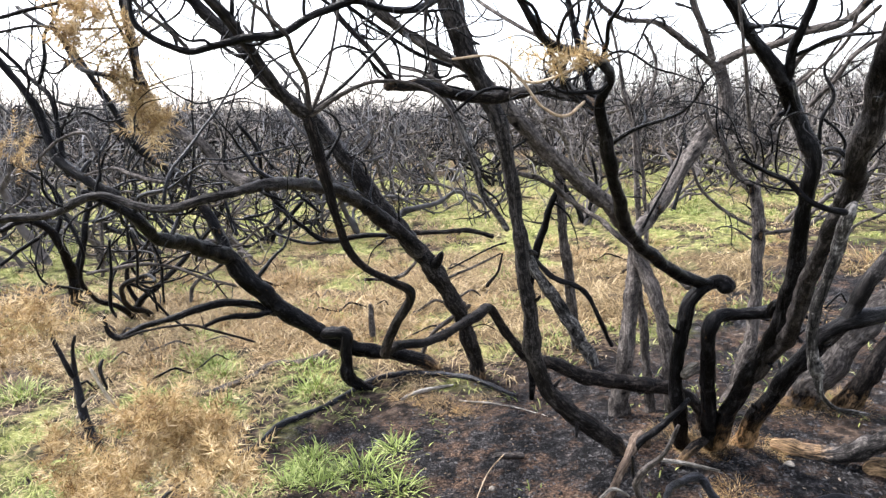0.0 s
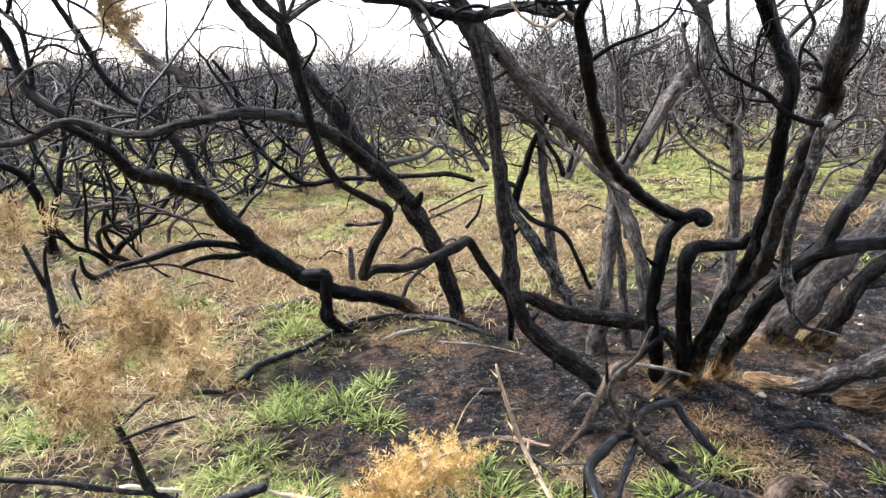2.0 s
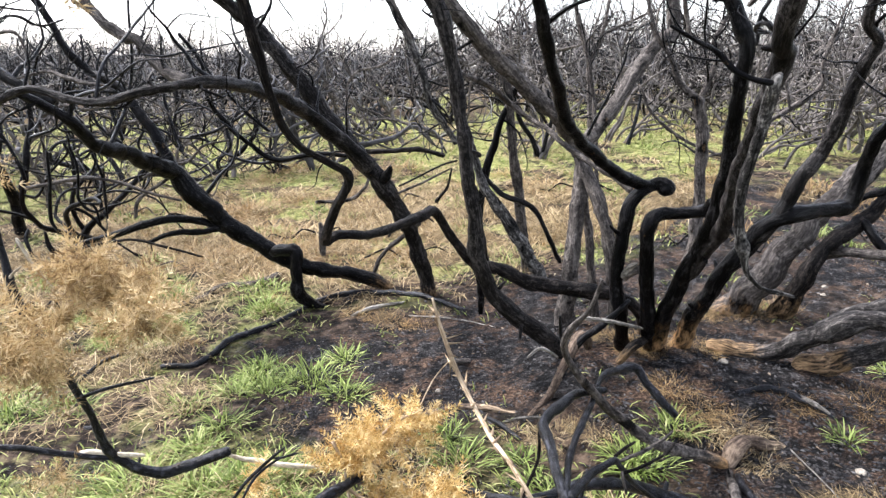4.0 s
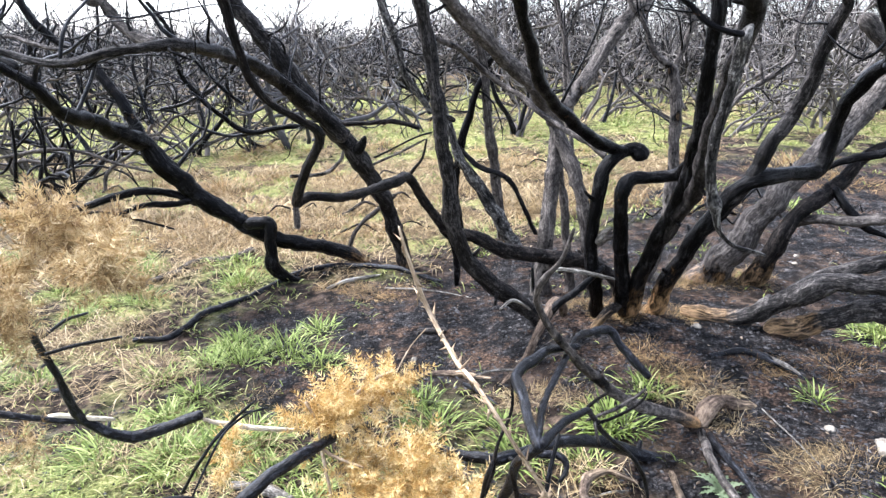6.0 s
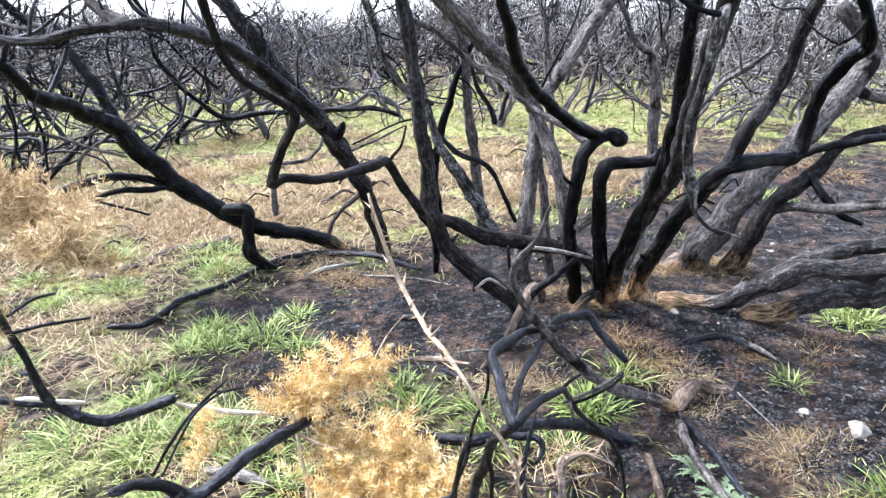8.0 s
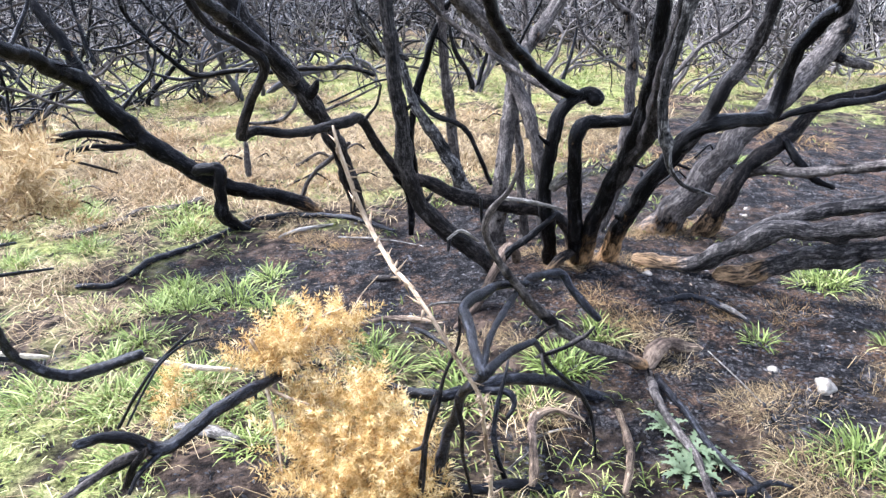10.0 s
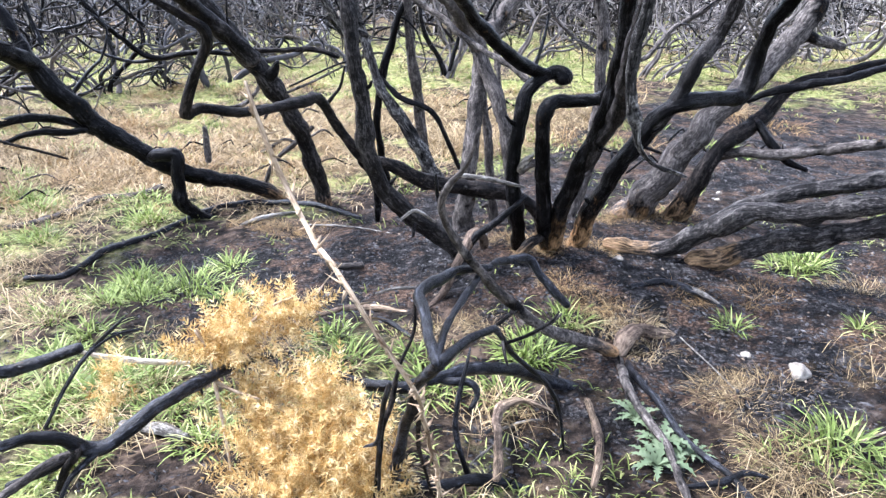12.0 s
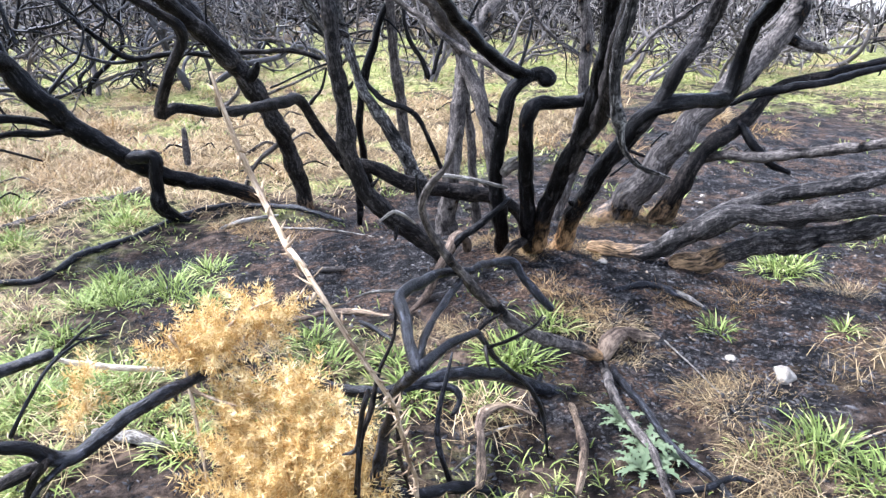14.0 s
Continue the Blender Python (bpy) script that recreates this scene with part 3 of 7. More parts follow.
stem(bush_a, "stub", CHAR, (0, 0), [(0.701, 2.600, 0.199, 0.0187), (0.740, 2.580, 0.286, 0.0216), (0.806, 2.600, 0.329, 0.0202), (0.878, 2.640, 0.368, 0.0173), (0.957, 2.700, 0.408, 0.0115)])
stem(bush_a, "stub", GREY, (0, 0), [(0.917, 2.660, 0.506, 0.0120), (0.941, 2.630, 0.547, 0.0220), (0.975, 2.620, 0.566, 0.0200), (0.999, 2.610, 0.601, 0.0100)], "ash-grey fissured bark")
stem(bush_a, "stub", CHARBROWN, (0.3, 0), [(0.914, 2.660, 0.153, 0.0200), (0.966, 2.660, 0.221, 0.0240), (1.033, 2.700, 0.241, 0.0200), (1.088, 2.740, 0.286, 0.0120)])
bush_d = thing("burnt_gorse_bush", "burnt gorse bush with thick grey trunks and low logs", "shrub", "burnt bushes", (1.68, 3.36, 0.07))
bush_d["girth"] = "stout"
stem(bush_d, "trunk", GREY, (0.42, 0), [(1.676, 3.360, 0.066, 0.1663), (1.685, 3.340, 0.102, 0.1363), (1.727, 3.240, 0.278, 0.0984), (1.849, 3.200, 0.491, 0.0854), (2.016, 3.200, 0.690, 0.0792), (2.214, 3.250, 0.863, 0.0769), (2.398, 3.300, 1.043, 0.0720), (2.468, 3.300, 1.199, 0.0607), (2.270, 3.300, 1.401, 0.0501)])
stem(bush_d, "limb", GREY, (0, 0), [(2.400, 3.300, 1.030, 0.0400), (2.506, 3.300, 0.991, 0.0349), (2.640, 3.300, 0.965, 0.0270)], "ash-grey fissured bark")
stem(bush_d, "trunk", CHARBROWN, (0.6, 0), [(1.845, 3.224, 0.069, 0.0935), (1.850, 3.200, 0.160, 0.0766), (1.872, 3.080, 0.363, 0.0600), (1.971, 3.100, 0.518, 0.0519), (2.193, 3.180, 0.634, 0.0476), (2.348, 3.200, 0.785, 0.0370), (2.479, 3.200, 0.830, 0.0330), (2.747, 3.180, 0.900, 0.0310), (2.960, 3.150, 0.960, 0.0280), (3.250, 3.100, 1.050, 0.0240)])
stem(bush_d, "branch", CHAR, (0, 0), [(2.162, 3.150, 0.626, 0.0289), (2.179, 3.050, 0.554, 0.0308), (2.239, 3.000, 0.481, 0.0255), (2.319, 2.950, 0.446, 0.0177)])
stem(bush_d, "limb", GREY, (0.1, 0), [(1.996, 3.200, 0.440, 0.0269), (2.028, 3.100, 0.496, 0.0313), (2.154, 3.000, 0.508, 0.0330), (2.318, 2.900, 0.548, 0.0345), (2.457, 2.700, 0.617, 0.0301), (2.668, 2.550, 0.705, 0.0242)], "ash-grey fissured bark")
stem(bush_d, "limb", CHAR, (0, 0), [(2.061, 3.100, 0.727, 0.0179), (2.168, 3.050, 0.781, 0.0252), (2.338, 3.000, 0.823, 0.0249), (2.642, 3.000, 0.893, 0.0224), (3.020, 3.000, 0.993, 0.0175)])
stem(bush_d, "log", LOGBARK, (0.7, 0), [(1.335, 2.800, 0.177, 0.0264), (1.461, 2.720, 0.178, 0.0400), (1.575, 2.620, 0.228, 0.0478), (1.656, 2.500, 0.349, 0.0499), (1.764, 2.400, 0.425, 0.0480), (1.882, 2.320, 0.438, 0.0467), (2.034, 2.200, 0.502, 0.0427), (2.228, 2.050, 0.585, 0.0365)])
stem(bush_d, "limb", LOGBARK, (0.4, 0.2), [(1.600, 2.640, 0.240, 0.0160), (1.680, 2.560, 0.345, 0.0260), (1.760, 2.500, 0.420, 0.0380), (1.850, 2.440, 0.465, 0.0430), (1.946, 2.380, 0.510, 0.0430), (2.098, 2.290, 0.565, 0.0400), (2.346, 2.200, 0.660, 0.0340)])
stem(bush_d, "log", LOGBARK, (0.7, 0), [(1.609, 2.620, 0.147, 0.0459), (1.708, 2.550, 0.185, 0.0493), (1.798, 2.450, 0.268, 0.0475), (1.920, 2.320, 0.347, 0.0452), (2.051, 2.200, 0.419, 0.0392), (2.242, 2.050, 0.527, 0.0331)])
bush_b = thing("burnt_gorse_bush", "burnt gorse bush with one long arching limb", "shrub", "burnt bushes", (0.23, 3.96, -0.03))
bush_b["girth"] = "medium"
stem(bush_b, "trunk", CHARDUSK, (0.5, 0), [(0.225, 3.964, -0.033, 0.0666), (0.211, 3.950, 0.016, 0.0546), (0.142, 3.880, 0.291, 0.0558), (0.039, 3.780, 0.554, 0.0593), (-0.133, 3.660, 0.810, 0.0647), (-0.254, 3.620, 0.972, 0.0603), (-0.416, 3.600, 1.201, 0.0534), (-0.610, 3.600, 1.439, 0.0496), (-0.798, 3.500, 1.628, 0.0394), (-0.933, 3.450, 1.801, 0.0359), (-1.133, 3.400, 2.014, 0.0324)])
stem(bush_b, "limb", CHARDUSK, (0, 0), [(-0.109, 3.620, 0.814, 0.0473), (-0.307, 3.500, 1.012, 0.0449), (-0.445, 3.200, 1.156, 0.0381), (-0.551, 2.900, 1.221, 0.0321), (-0.628, 2.650, 1.244, 0.0292), (-0.751, 2.450, 1.228, 0.0215), (-0.900, 2.420, 1.188, 0.0195), (-1.014, 2.450, 1.193, 0.0161), (-1.183, 2.500, 1.221, 0.0173), (-1.370, 2.550, 1.150, 0.0178), (-1.580, 2.600, 1.127, 0.0181), (-1.744, 2.600, 1.102, 0.0162)], "ash-grey fissured bark")
stem(bush_b, "branch", GREY, (0, 0), [(-0.694, 2.650, 1.250, 0.0291), (-0.816, 2.750, 1.292, 0.0260), (-0.910, 2.800, 1.388, 0.0241), (-0.983, 2.850, 1.403, 0.0282), (-1.123, 2.900, 1.531, 0.0240), (-1.205, 2.950, 1.737, 0.0219), (-1.234, 3.000, 1.912, 0.0199), (-1.237, 3.000, 2.017, 0.0175)], "ash-grey fissured bark")
stem(bush_b, "stub", CHAR, (0, 0), [(-0.051, 3.660, 0.731, 0.0425), (-0.021, 3.630, 0.774, 0.0309), (-0.006, 3.600, 0.817, 0.0139)])
bush_c = thing("burnt_gorse_bush", "burnt gorse bush with a low leaning black trunk", "shrub", "burnt bushes", (0.00, 4.15, -0.04))
bush_c["girth"] = "medium"
stem(bush_c, "trunk", CHAR, (0.7, 0), [(0.060, 4.170, -0.060, 0.0572), (-0.010, 4.150, 0.000, 0.0500), (-0.110, 4.110, 0.070, 0.0510), (-0.240, 4.050, 0.125, 0.0530), (-0.420, 3.950, 0.185, 0.0550), (-0.600, 3.870, 0.285, 0.0590), (-0.742, 3.850, 0.370, 0.0600), (-0.877, 3.780, 0.489, 0.0642), (-0.991, 3.720, 0.631, 0.0653), (-1.084, 3.690, 0.771, 0.0640), (-1.142, 3.500, 0.842, 0.0525), (-1.186, 3.300, 0.918, 0.0467), (-1.218, 3.100, 0.968, 0.0390), (-1.247, 2.950, 1.083, 0.0281), (-1.317, 2.900, 1.147, 0.0232), (-1.377, 2.800, 1.208, 0.0181)])
stem(bush_c, "stub", CHAR, (0, 0), [(-0.660, 3.840, 0.315, 0.036), (-0.590, 3.810, 0.330, 0.042), (-0.535, 3.790, 0.345, 0.046), (-0.508, 3.780, 0.325, 0.046), (-0.510, 3.780, 0.260, 0.042), (-0.515, 3.790, 0.180, 0.040), (-0.515, 3.800, 0.100, 0.044), (-0.460, 3.860, 0.020, 0.040), (-0.370, 3.930, -0.040, 0.028)])
stem(bush_c, "limb", CHAR, (0, 0), [(-1.078, 3.700, 0.747, 0.0391), (-1.177, 3.750, 0.922, 0.0362), (-1.278, 3.800, 1.068, 0.0335), (-1.386, 3.850, 1.188, 0.0307), (-1.532, 3.900, 1.254, 0.0281), (-1.639, 3.900, 1.359, 0.0250), (-1.701, 3.900, 1.489, 0.0220), (-1.847, 3.900, 1.728, 0.0204), (-2.000, 3.900, 1.952, 0.0173)])
stem(bush_c, "branch", CHAR, (0, 0), [(-0.876, 3.780, 0.448, 0.0270), (-0.990, 3.740, 0.509, 0.0267), (-1.110, 3.700, 0.534, 0.0249), (-1.256, 3.650, 0.514, 0.0246), (-1.385, 3.600, 0.469, 0.0229), (-1.508, 3.580, 0.439, 0.0214), (-1.614, 3.550, 0.389, 0.0199), (-1.676, 3.550, 0.419, 0.0156), (-1.692, 3.550, 0.501, 0.0113)])
stem(bush_c, "twig", CHARBROWN, (0, 0), [(-1.643, 3.550, 0.377, 0.0085), (-1.463, 3.500, 0.440, 0.0084), (-1.265, 3.500, 0.469, 0.0084), (-1.086, 3.500, 0.428, 0.0084), (-0.929, 3.500, 0.382, 0.0056)])
stem(bush_c, "branch", CHAR, (0, 0), [(-0.902, 3.760, 0.473, 0.0232), (-1.013, 3.650, 0.473, 0.0197), (-1.120, 3.600, 0.472, 0.0180), (-1.216, 3.580, 0.438, 0.0097)])
stem(bush_c, "branch", CHAR, (0, 0), [(-0.265, 4.200, 0.794, 0.0160), (-0.455, 4.200, 0.803, 0.0191), (-0.676, 4.200, 0.771, 0.0207), (-0.814, 4.150, 0.875, 0.0187), (-0.915, 4.100, 0.984, 0.0183), (-0.995, 4.050, 1.118, 0.0149), (-0.996, 4.000, 1.289, 0.0131), (-1.108, 4.000, 1.453, 0.0115)])
stem(bush_c, "branch", CHARBROWN, (0, 0), [(0.296, 4.200, 0.796, 0.0195), (0.151, 4.200, 0.828, 0.0194), (-0.010, 4.200, 0.818, 0.0193), (-0.201, 4.200, 0.817, 0.0160)])
bush_e = thing("burnt_gorse_bush", "slender grey stems of a burnt gorse bush", "shrub", "burnt bushes", (0.81, 4.22, 0.02))
bush_e["girth"] = "slender"
stem(bush_e, "stem", GREY, (0.1, 0), [(0.806, 4.220, 0.024, 0.0541), (0.792, 4.200, 0.121, 0.0444), (0.724, 4.100, 0.534, 0.0422), (0.666, 4.000, 0.834, 0.0373), (0.630, 3.950, 1.108, 0.0332), (0.574, 3.900, 1.281, 0.0265), (0.464, 3.850, 1.417, 0.0201)], "ash-grey fissured bark")
stem(bush_e, "stem", CHAR, (0, 0), [(0.560, 4.110, 0.000, 0.0365), (0.548, 4.100, 0.133, 0.0299), (0.488, 4.050, 0.478, 0.0289), (0.526, 4.000, 0.772, 0.0311), (0.580, 3.970, 0.988, 0.0275), (0.630, 3.950, 1.123, 0.0241), (0.680, 3.900, 1.225, 0.0178)])
stem(bush_e, "branch", CHAR, (0, 0), [(0.414, 4.050, 0.844, 0.0188), (0.489, 4.000, 0.734, 0.0203), (0.593, 3.930, 0.620, 0.0217), (0.743, 3.880, 0.565, 0.0216), (0.826, 3.850, 0.452, 0.0185), (0.923, 3.850, 0.244, 0.0173)])
stem(bush_e, "stem", PATCHY, (0, 0), [(0.867, 4.004, 0.018, 0.0478), (0.843, 4.000, 0.122, 0.0392), (0.726, 3.980, 0.312, 0.0449), (0.615, 3.960, 0.495, 0.0409), (0.501, 3.950, 0.654, 0.0310), (0.420, 3.950, 0.898, 0.0260), (0.365, 3.940, 1.090, 0.0230), (0.345, 3.920, 1.290, 0.0190), (0.290, 3.900, 1.460, 0.0150)], "bleached silvery bare wood")
stem(bush_e, "stem", GREY, (0.2, 0), [(1.320, 3.294, 0.060, 0.0718), (1.327, 3.300, 0.033, 0.0588), (1.364, 3.330, 0.125, 0.0477), (1.447, 3.350, 0.409, 0.0471), (1.475, 3.380, 0.683, 0.0411), (1.476, 3.400, 0.951, 0.0378), (1.441, 3.400, 1.173, 0.0398)], "ash-grey fissured bark")
stem(bush_e, "branch", GREY, (0, 0), [(1.442, 3.400, 1.166, 0.0239), (1.348, 3.400, 1.236, 0.0197), (1.284, 3.400, 1.361, 0.0169), (1.213, 3.400, 1.448, 0.0154), (1.163, 3.400, 1.624, 0.0127)], "ash-grey fissured bark")
stem(bush_e, "branch", GREY, (0, 0), [(1.444, 3.400, 1.173, 0.0239), (1.494, 3.400, 1.276, 0.0197), (1.521, 3.400, 1.402, 0.0170), (1.485, 3.400, 1.423, 0.0155), (1.573, 3.400, 1.600, 0.0128), (1.666, 3.400, 1.699, 0.0102)], "ash-grey fissured bark")
stem(bush_e, "branch", PATCHY, (0, 0), [(-0.055, 3.450, 1.726, 0.0232), (0.000, 3.450, 1.594, 0.0232), (0.111, 3.450, 1.361, 0.0232), (0.193, 3.500, 1.128, 0.0203), (0.321, 3.550, 0.936, 0.0174)], "dark branch with pale peeling flecks")
stem(bush_e, "stem", CHAR, (0, 0), [(0.465, 3.600, -0.026, 0.0037), (0.464, 3.600, -0.137, 0.0030), (0.459, 3.600, 0.145, 0.0265), (0.423, 3.550, 0.295, 0.0259), (0.361, 3.500, 0.381, 0.0197)])
wood_f1 = thing("fallen_branch", "charred branch lying over grass and ash", "branch", "fallen wood", (1.10, 2.05, 0.06))
stem(wood_f1, "branch", GREY, (0.5, 0), [(1.096, 2.050, 0.064, 0.0272), (0.938, 1.950, 0.161, 0.0220), (0.802, 1.870, 0.242, 0.0200), (0.670, 1.770, 0.360, 0.0177), (0.545, 1.640, 0.509, 0.0146), (0.455, 1.520, 0.634, 0.0108), (0.409, 1.440, 0.726, 0.0100), (0.414, 1.400, 0.782, 0.0091), (0.442, 1.370, 0.832, 0.0063), (0.456, 1.340, 0.905, 0.0045)], "ash-grey fissured bark")
stem(wood_f1, "twig", SILVER, (0, 0), [(0.399, 1.450, 0.694, 0.0028), (0.355, 1.420, 0.727, 0.0049), (0.322, 1.400, 0.714, 0.0038)], "bleached silvery bare wood")
stem(wood_f1, "twig", SILVER, (0, 0), [(0.432, 1.400, 0.804, 0.0043), (0.493, 1.400, 0.794, 0.0049), (0.567, 1.400, 0.777, 0.0033)], "bleached silvery bare wood")
stem(wood_f1, "twig", CHARLIT, (0, 0), [(0.402, 1.440, 0.738, 0.0050), (0.392, 1.420, 0.799, 0.0038)])
wood_f2 = thing("fallen_branch", "charred branch lying over grass and ash", "branch", "fallen wood", (0.58, 1.68, 0.50))
stem(wood_f2, "branch", CHARLIT, (0, 0), [(0.579, 1.680, 0.503, 0.0109), (0.518, 1.640, 0.517, 0.0133), (0.450, 1.560, 0.538, 0.0138), (0.371, 1.420, 0.558, 0.0137), (0.362, 1.320, 0.550, 0.0139), (0.365, 1.200, 0.539, 0.0128), (0.365, 1.150, 0.535, 0.0142)])
stem(wood_f2, "branch", CHARLIT, (0, 0), [(0.548, 1.660, 0.494, 0.0094), (0.472, 1.500, 0.499, 0.0098), (0.399, 1.300, 0.523, 0.0085), (0.363, 1.160, 0.538, 0.0076)])
stem(wood_f2, "branch", CHARLIT, (0, 0), [(0.368, 1.150, 0.535, 0.0114), (0.431, 1.250, 0.527, 0.0103), (0.498, 1.320, 0.514, 0.0099), (0.526, 1.350, 0.480, 0.0079), (0.559, 1.400, 0.422, 0.0071), (0.614, 1.450, 0.359, 0.0068), (0.679, 1.500, 0.285, 0.0072), (0.738, 1.550, 0.176, 0.0062), (0.779, 1.600, 0.026, 0.0051)])
stem(wood_f2, "twig", SILVER, (0, 0), [(0.363, 1.420, 0.565, 0.0040), (0.318, 1.420, 0.565, 0.0045), (0.276, 1.420, 0.554, 0.0023)], "bleached silvery bare wood")
stem(wood_f2, "twig", CHARBROWN, (0, 0), [(0.527, 1.350, 0.465, 0.0057), (0.570, 1.360, 0.473, 0.0046), (0.634, 1.380, 0.492, 0.0041), (0.661, 1.400, 0.510, 0.0024)])
stem(wood_f2, "branch", CHARLIT, (0, 0), [(0.367, 1.160, 0.529, 0.0134), (0.344, 1.250, 0.435, 0.0136), (0.339, 1.320, 0.345, 0.0134), (0.330, 1.400, 0.215, 0.0156), (0.317, 1.450, 0.049, 0.0179)])
stem(wood_f2, "twig", CHARBROWN, (0, 0), [(0.355, 1.400, 0.552, 0.0039), (0.351, 1.380, 0.488, 0.0045), (0.317, 1.350, 0.418, 0.0045), (0.306, 1.350, 0.342, 0.0079), (0.284, 1.360, 0.259, 0.0081), (0.278, 1.400, 0.091, 0.0055)])
wood_f3 = thing("fallen_branch", "charred branch lying over grass and ash", "branch", "fallen wood", (0.62, 1.90, 0.42))
stem(wood_f3, "branch", CHARLIT, (0, 0), [(0.620, 1.900, 0.416, 0.0062), (0.702, 2.100, 0.366, 0.0137), (0.782, 2.200, 0.335, 0.0163), (0.841, 2.240, 0.317, 0.0203), (0.877, 2.220, 0.278, 0.0185), (0.916, 2.180, 0.233, 0.0184), (0.960, 2.140, 0.188, 0.0146)])
wood_f4 = thing("fallen_branch", "charred branch lying over grass and ash", "branch", "fallen wood", (0.17, 1.72, 0.23))
stem(wood_f4, "branch", CHARLIT, (0, 0), [(0.172, 1.720, 0.228, 0.0126), (0.253, 1.660, 0.222, 0.0165), (0.357, 1.600, 0.239, 0.0175), (0.441, 1.620, 0.242, 0.0178), (0.586, 1.700, 0.221, 0.0189), (0.723, 1.800, 0.145, 0.0218), (0.855, 1.860, 0.064, 0.0213), (0.987, 1.900, 0.023, 0.0170), (1.109, 2.050, 0.033, 0.0237)])
stem(wood_f4, "branch", CHARLIT, (0, 0), [(0.441, 1.620, 0.237, 0.0123), (0.521, 1.600, 0.234, 0.0123), (0.539, 1.580, 0.212, 0.0095), (0.515, 1.560, 0.184, 0.0068)])
stem(wood_f4, "twig", CHARLIT, (0, 0), [(0.507, 1.550, 0.357, 0.0032), (0.492, 1.520, 0.315, 0.0058), (0.469, 1.500, 0.212, 0.0078), (0.479, 1.500, 0.136, 0.0092), (0.509, 1.500, 0.039, 0.0081)])
wood_f5 = thing("fallen_branch", "charred branch lying over grass and ash", "branch", "fallen wood", (0.24, 1.45, 0.08))
stem(wood_f5, "branch", CHARLIT, (0, 0), [(0.241, 1.450, 0.084, 0.0063), (0.342, 1.450, 0.074, 0.0102), (0.420, 1.450, 0.060, 0.0142), (0.546, 1.480, 0.042, 0.0160), (0.642, 1.470, 0.013, 0.0148), (0.753, 1.420, -0.005, 0.0120)])
wood_f6 = thing("exposed_root", "brown stripped root arching out of the ground", "branch", "fallen wood", (0.56, 1.44, 0.06))
stem(wood_f6, "root", DRIFTWOOD, (0.6, 0.9), [(0.561, 1.441, 0.070, 0.0131), (0.592, 1.560, 0.082, 0.0141), (0.622, 1.690, 0.078, 0.0154), (0.668, 1.765, 0.070, 0.0150), (0.730, 1.775, 0.066, 0.0120), (0.790, 1.730, 0.060, 0.0076)])
stem(wood_f6, "twig", SILVER, (0, 0), [(0.638, 1.700, 0.033, 0.0045), (0.708, 1.720, 0.040, 0.0046), (0.807, 1.750, 0.021, 0.0039)], "bleached silvery bare wood")
wood_f7 = thing("exposed_root", "brown stripped root arching out of the ground", "branch", "fallen wood", (0.89, 1.74, 0.09))
stem(wood_f7, "root", DRIFTWOOD, (0.8, 0.9), [(0.888, 1.740, 0.086, 0.0093), (0.862, 1.616, 0.089, 0.0132), (0.839, 1.502, 0.083, 0.0124), (0.775, 1.385, 0.075, 0.0090)])
wood_f8 = thing("exposed_root", "brown stripped root arching out of the ground", "branch", "fallen wood", (1.10, 2.04, 0.05))
stem(wood_f8, "root", DRIFTWOOD, (0.3, 0.6), [(1.097, 2.040, 0.055, 0.0271), (1.134, 2.060, 0.107, 0.0290), (1.189, 2.080, 0.125, 0.0256), (1.270, 2.100, 0.097, 0.0242), (1.349, 2.120, 0.067, 0.0190)])
stem(wood_f8, "branch", GREY, (0, 0), [(1.102, 2.030, 0.044, 0.0180), (1.020, 1.782, 0.103, 0.0152), (1.002, 1.624, 0.099, 0.0141), (1.000, 1.485, 0.096, 0.0125), (0.973, 1.340, 0.091, 0.0109), (0.953, 1.247, 0.088, 0.0091)], "ash-grey fissured bark")
stem(wood_f8, "branch", CHARLIT, (0, 0), [(1.119, 2.030, 0.042, 0.0144), (1.070, 1.740, 0.101, 0.0111), (1.061, 1.518, 0.099, 0.0099), (1.089, 1.374, 0.099, 0.0092), (1.102, 1.253, 0.095, 0.0074)])
stem(wood_f8, "twig", CHARLIT, (0, 0), [(0.973, 1.341, 0.088, 0.0064), (1.067, 1.335, 0.099, 0.0103), (1.135, 1.355, 0.100, 0.0092), (1.181, 1.336, 0.099, 0.0039)])
wood_f9 = thing("fallen_branch", "charred branch lying over grass and ash", "branch", "fallen wood", (-0.46, 1.38, 0.27))
stem(wood_f9, "branch", CHARLIT, (0, 0), [(-0.456, 1.380, 0.272, 0.0128), (-0.421, 1.440, 0.254, 0.0145), (-0.371, 1.470, 0.236, 0.0184), (-0.328, 1.500, 0.181, 0.0202), (-0.276, 1.520, 0.188, 0.0194), (-0.208, 1.570, 0.228, 0.0212), (-0.145, 1.610, 0.247, 0.0200), (-0.085, 1.690, 0.243, 0.0165), (-0.010, 1.800, 0.225, 0.0140), (0.080, 1.850, 0.210, 0.0120)])
stem(wood_f9, "branch", CHARLIT, (0, 0), [(-0.484, 1.450, 0.133, 0.0103), (-0.407, 1.480, 0.151, 0.0105), (-0.345, 1.500, 0.173, 0.0107)])
stem(wood_f9, "twig", CHARLIT, (0, 0), [(-0.312, 1.500, 0.174, 0.0084), (-0.356, 1.450, 0.147, 0.0070), (-0.372, 1.420, 0.117, 0.0057)])
stem(wood_f2, "twig", CHARLIT, (0, 0), [(0.287, 1.220, 0.461, 0.0060), (0.280, 1.250, 0.398, 0.0065), (0.274, 1.300, 0.292, 0.0065), (0.247, 1.330, 0.256, 0.0030)])
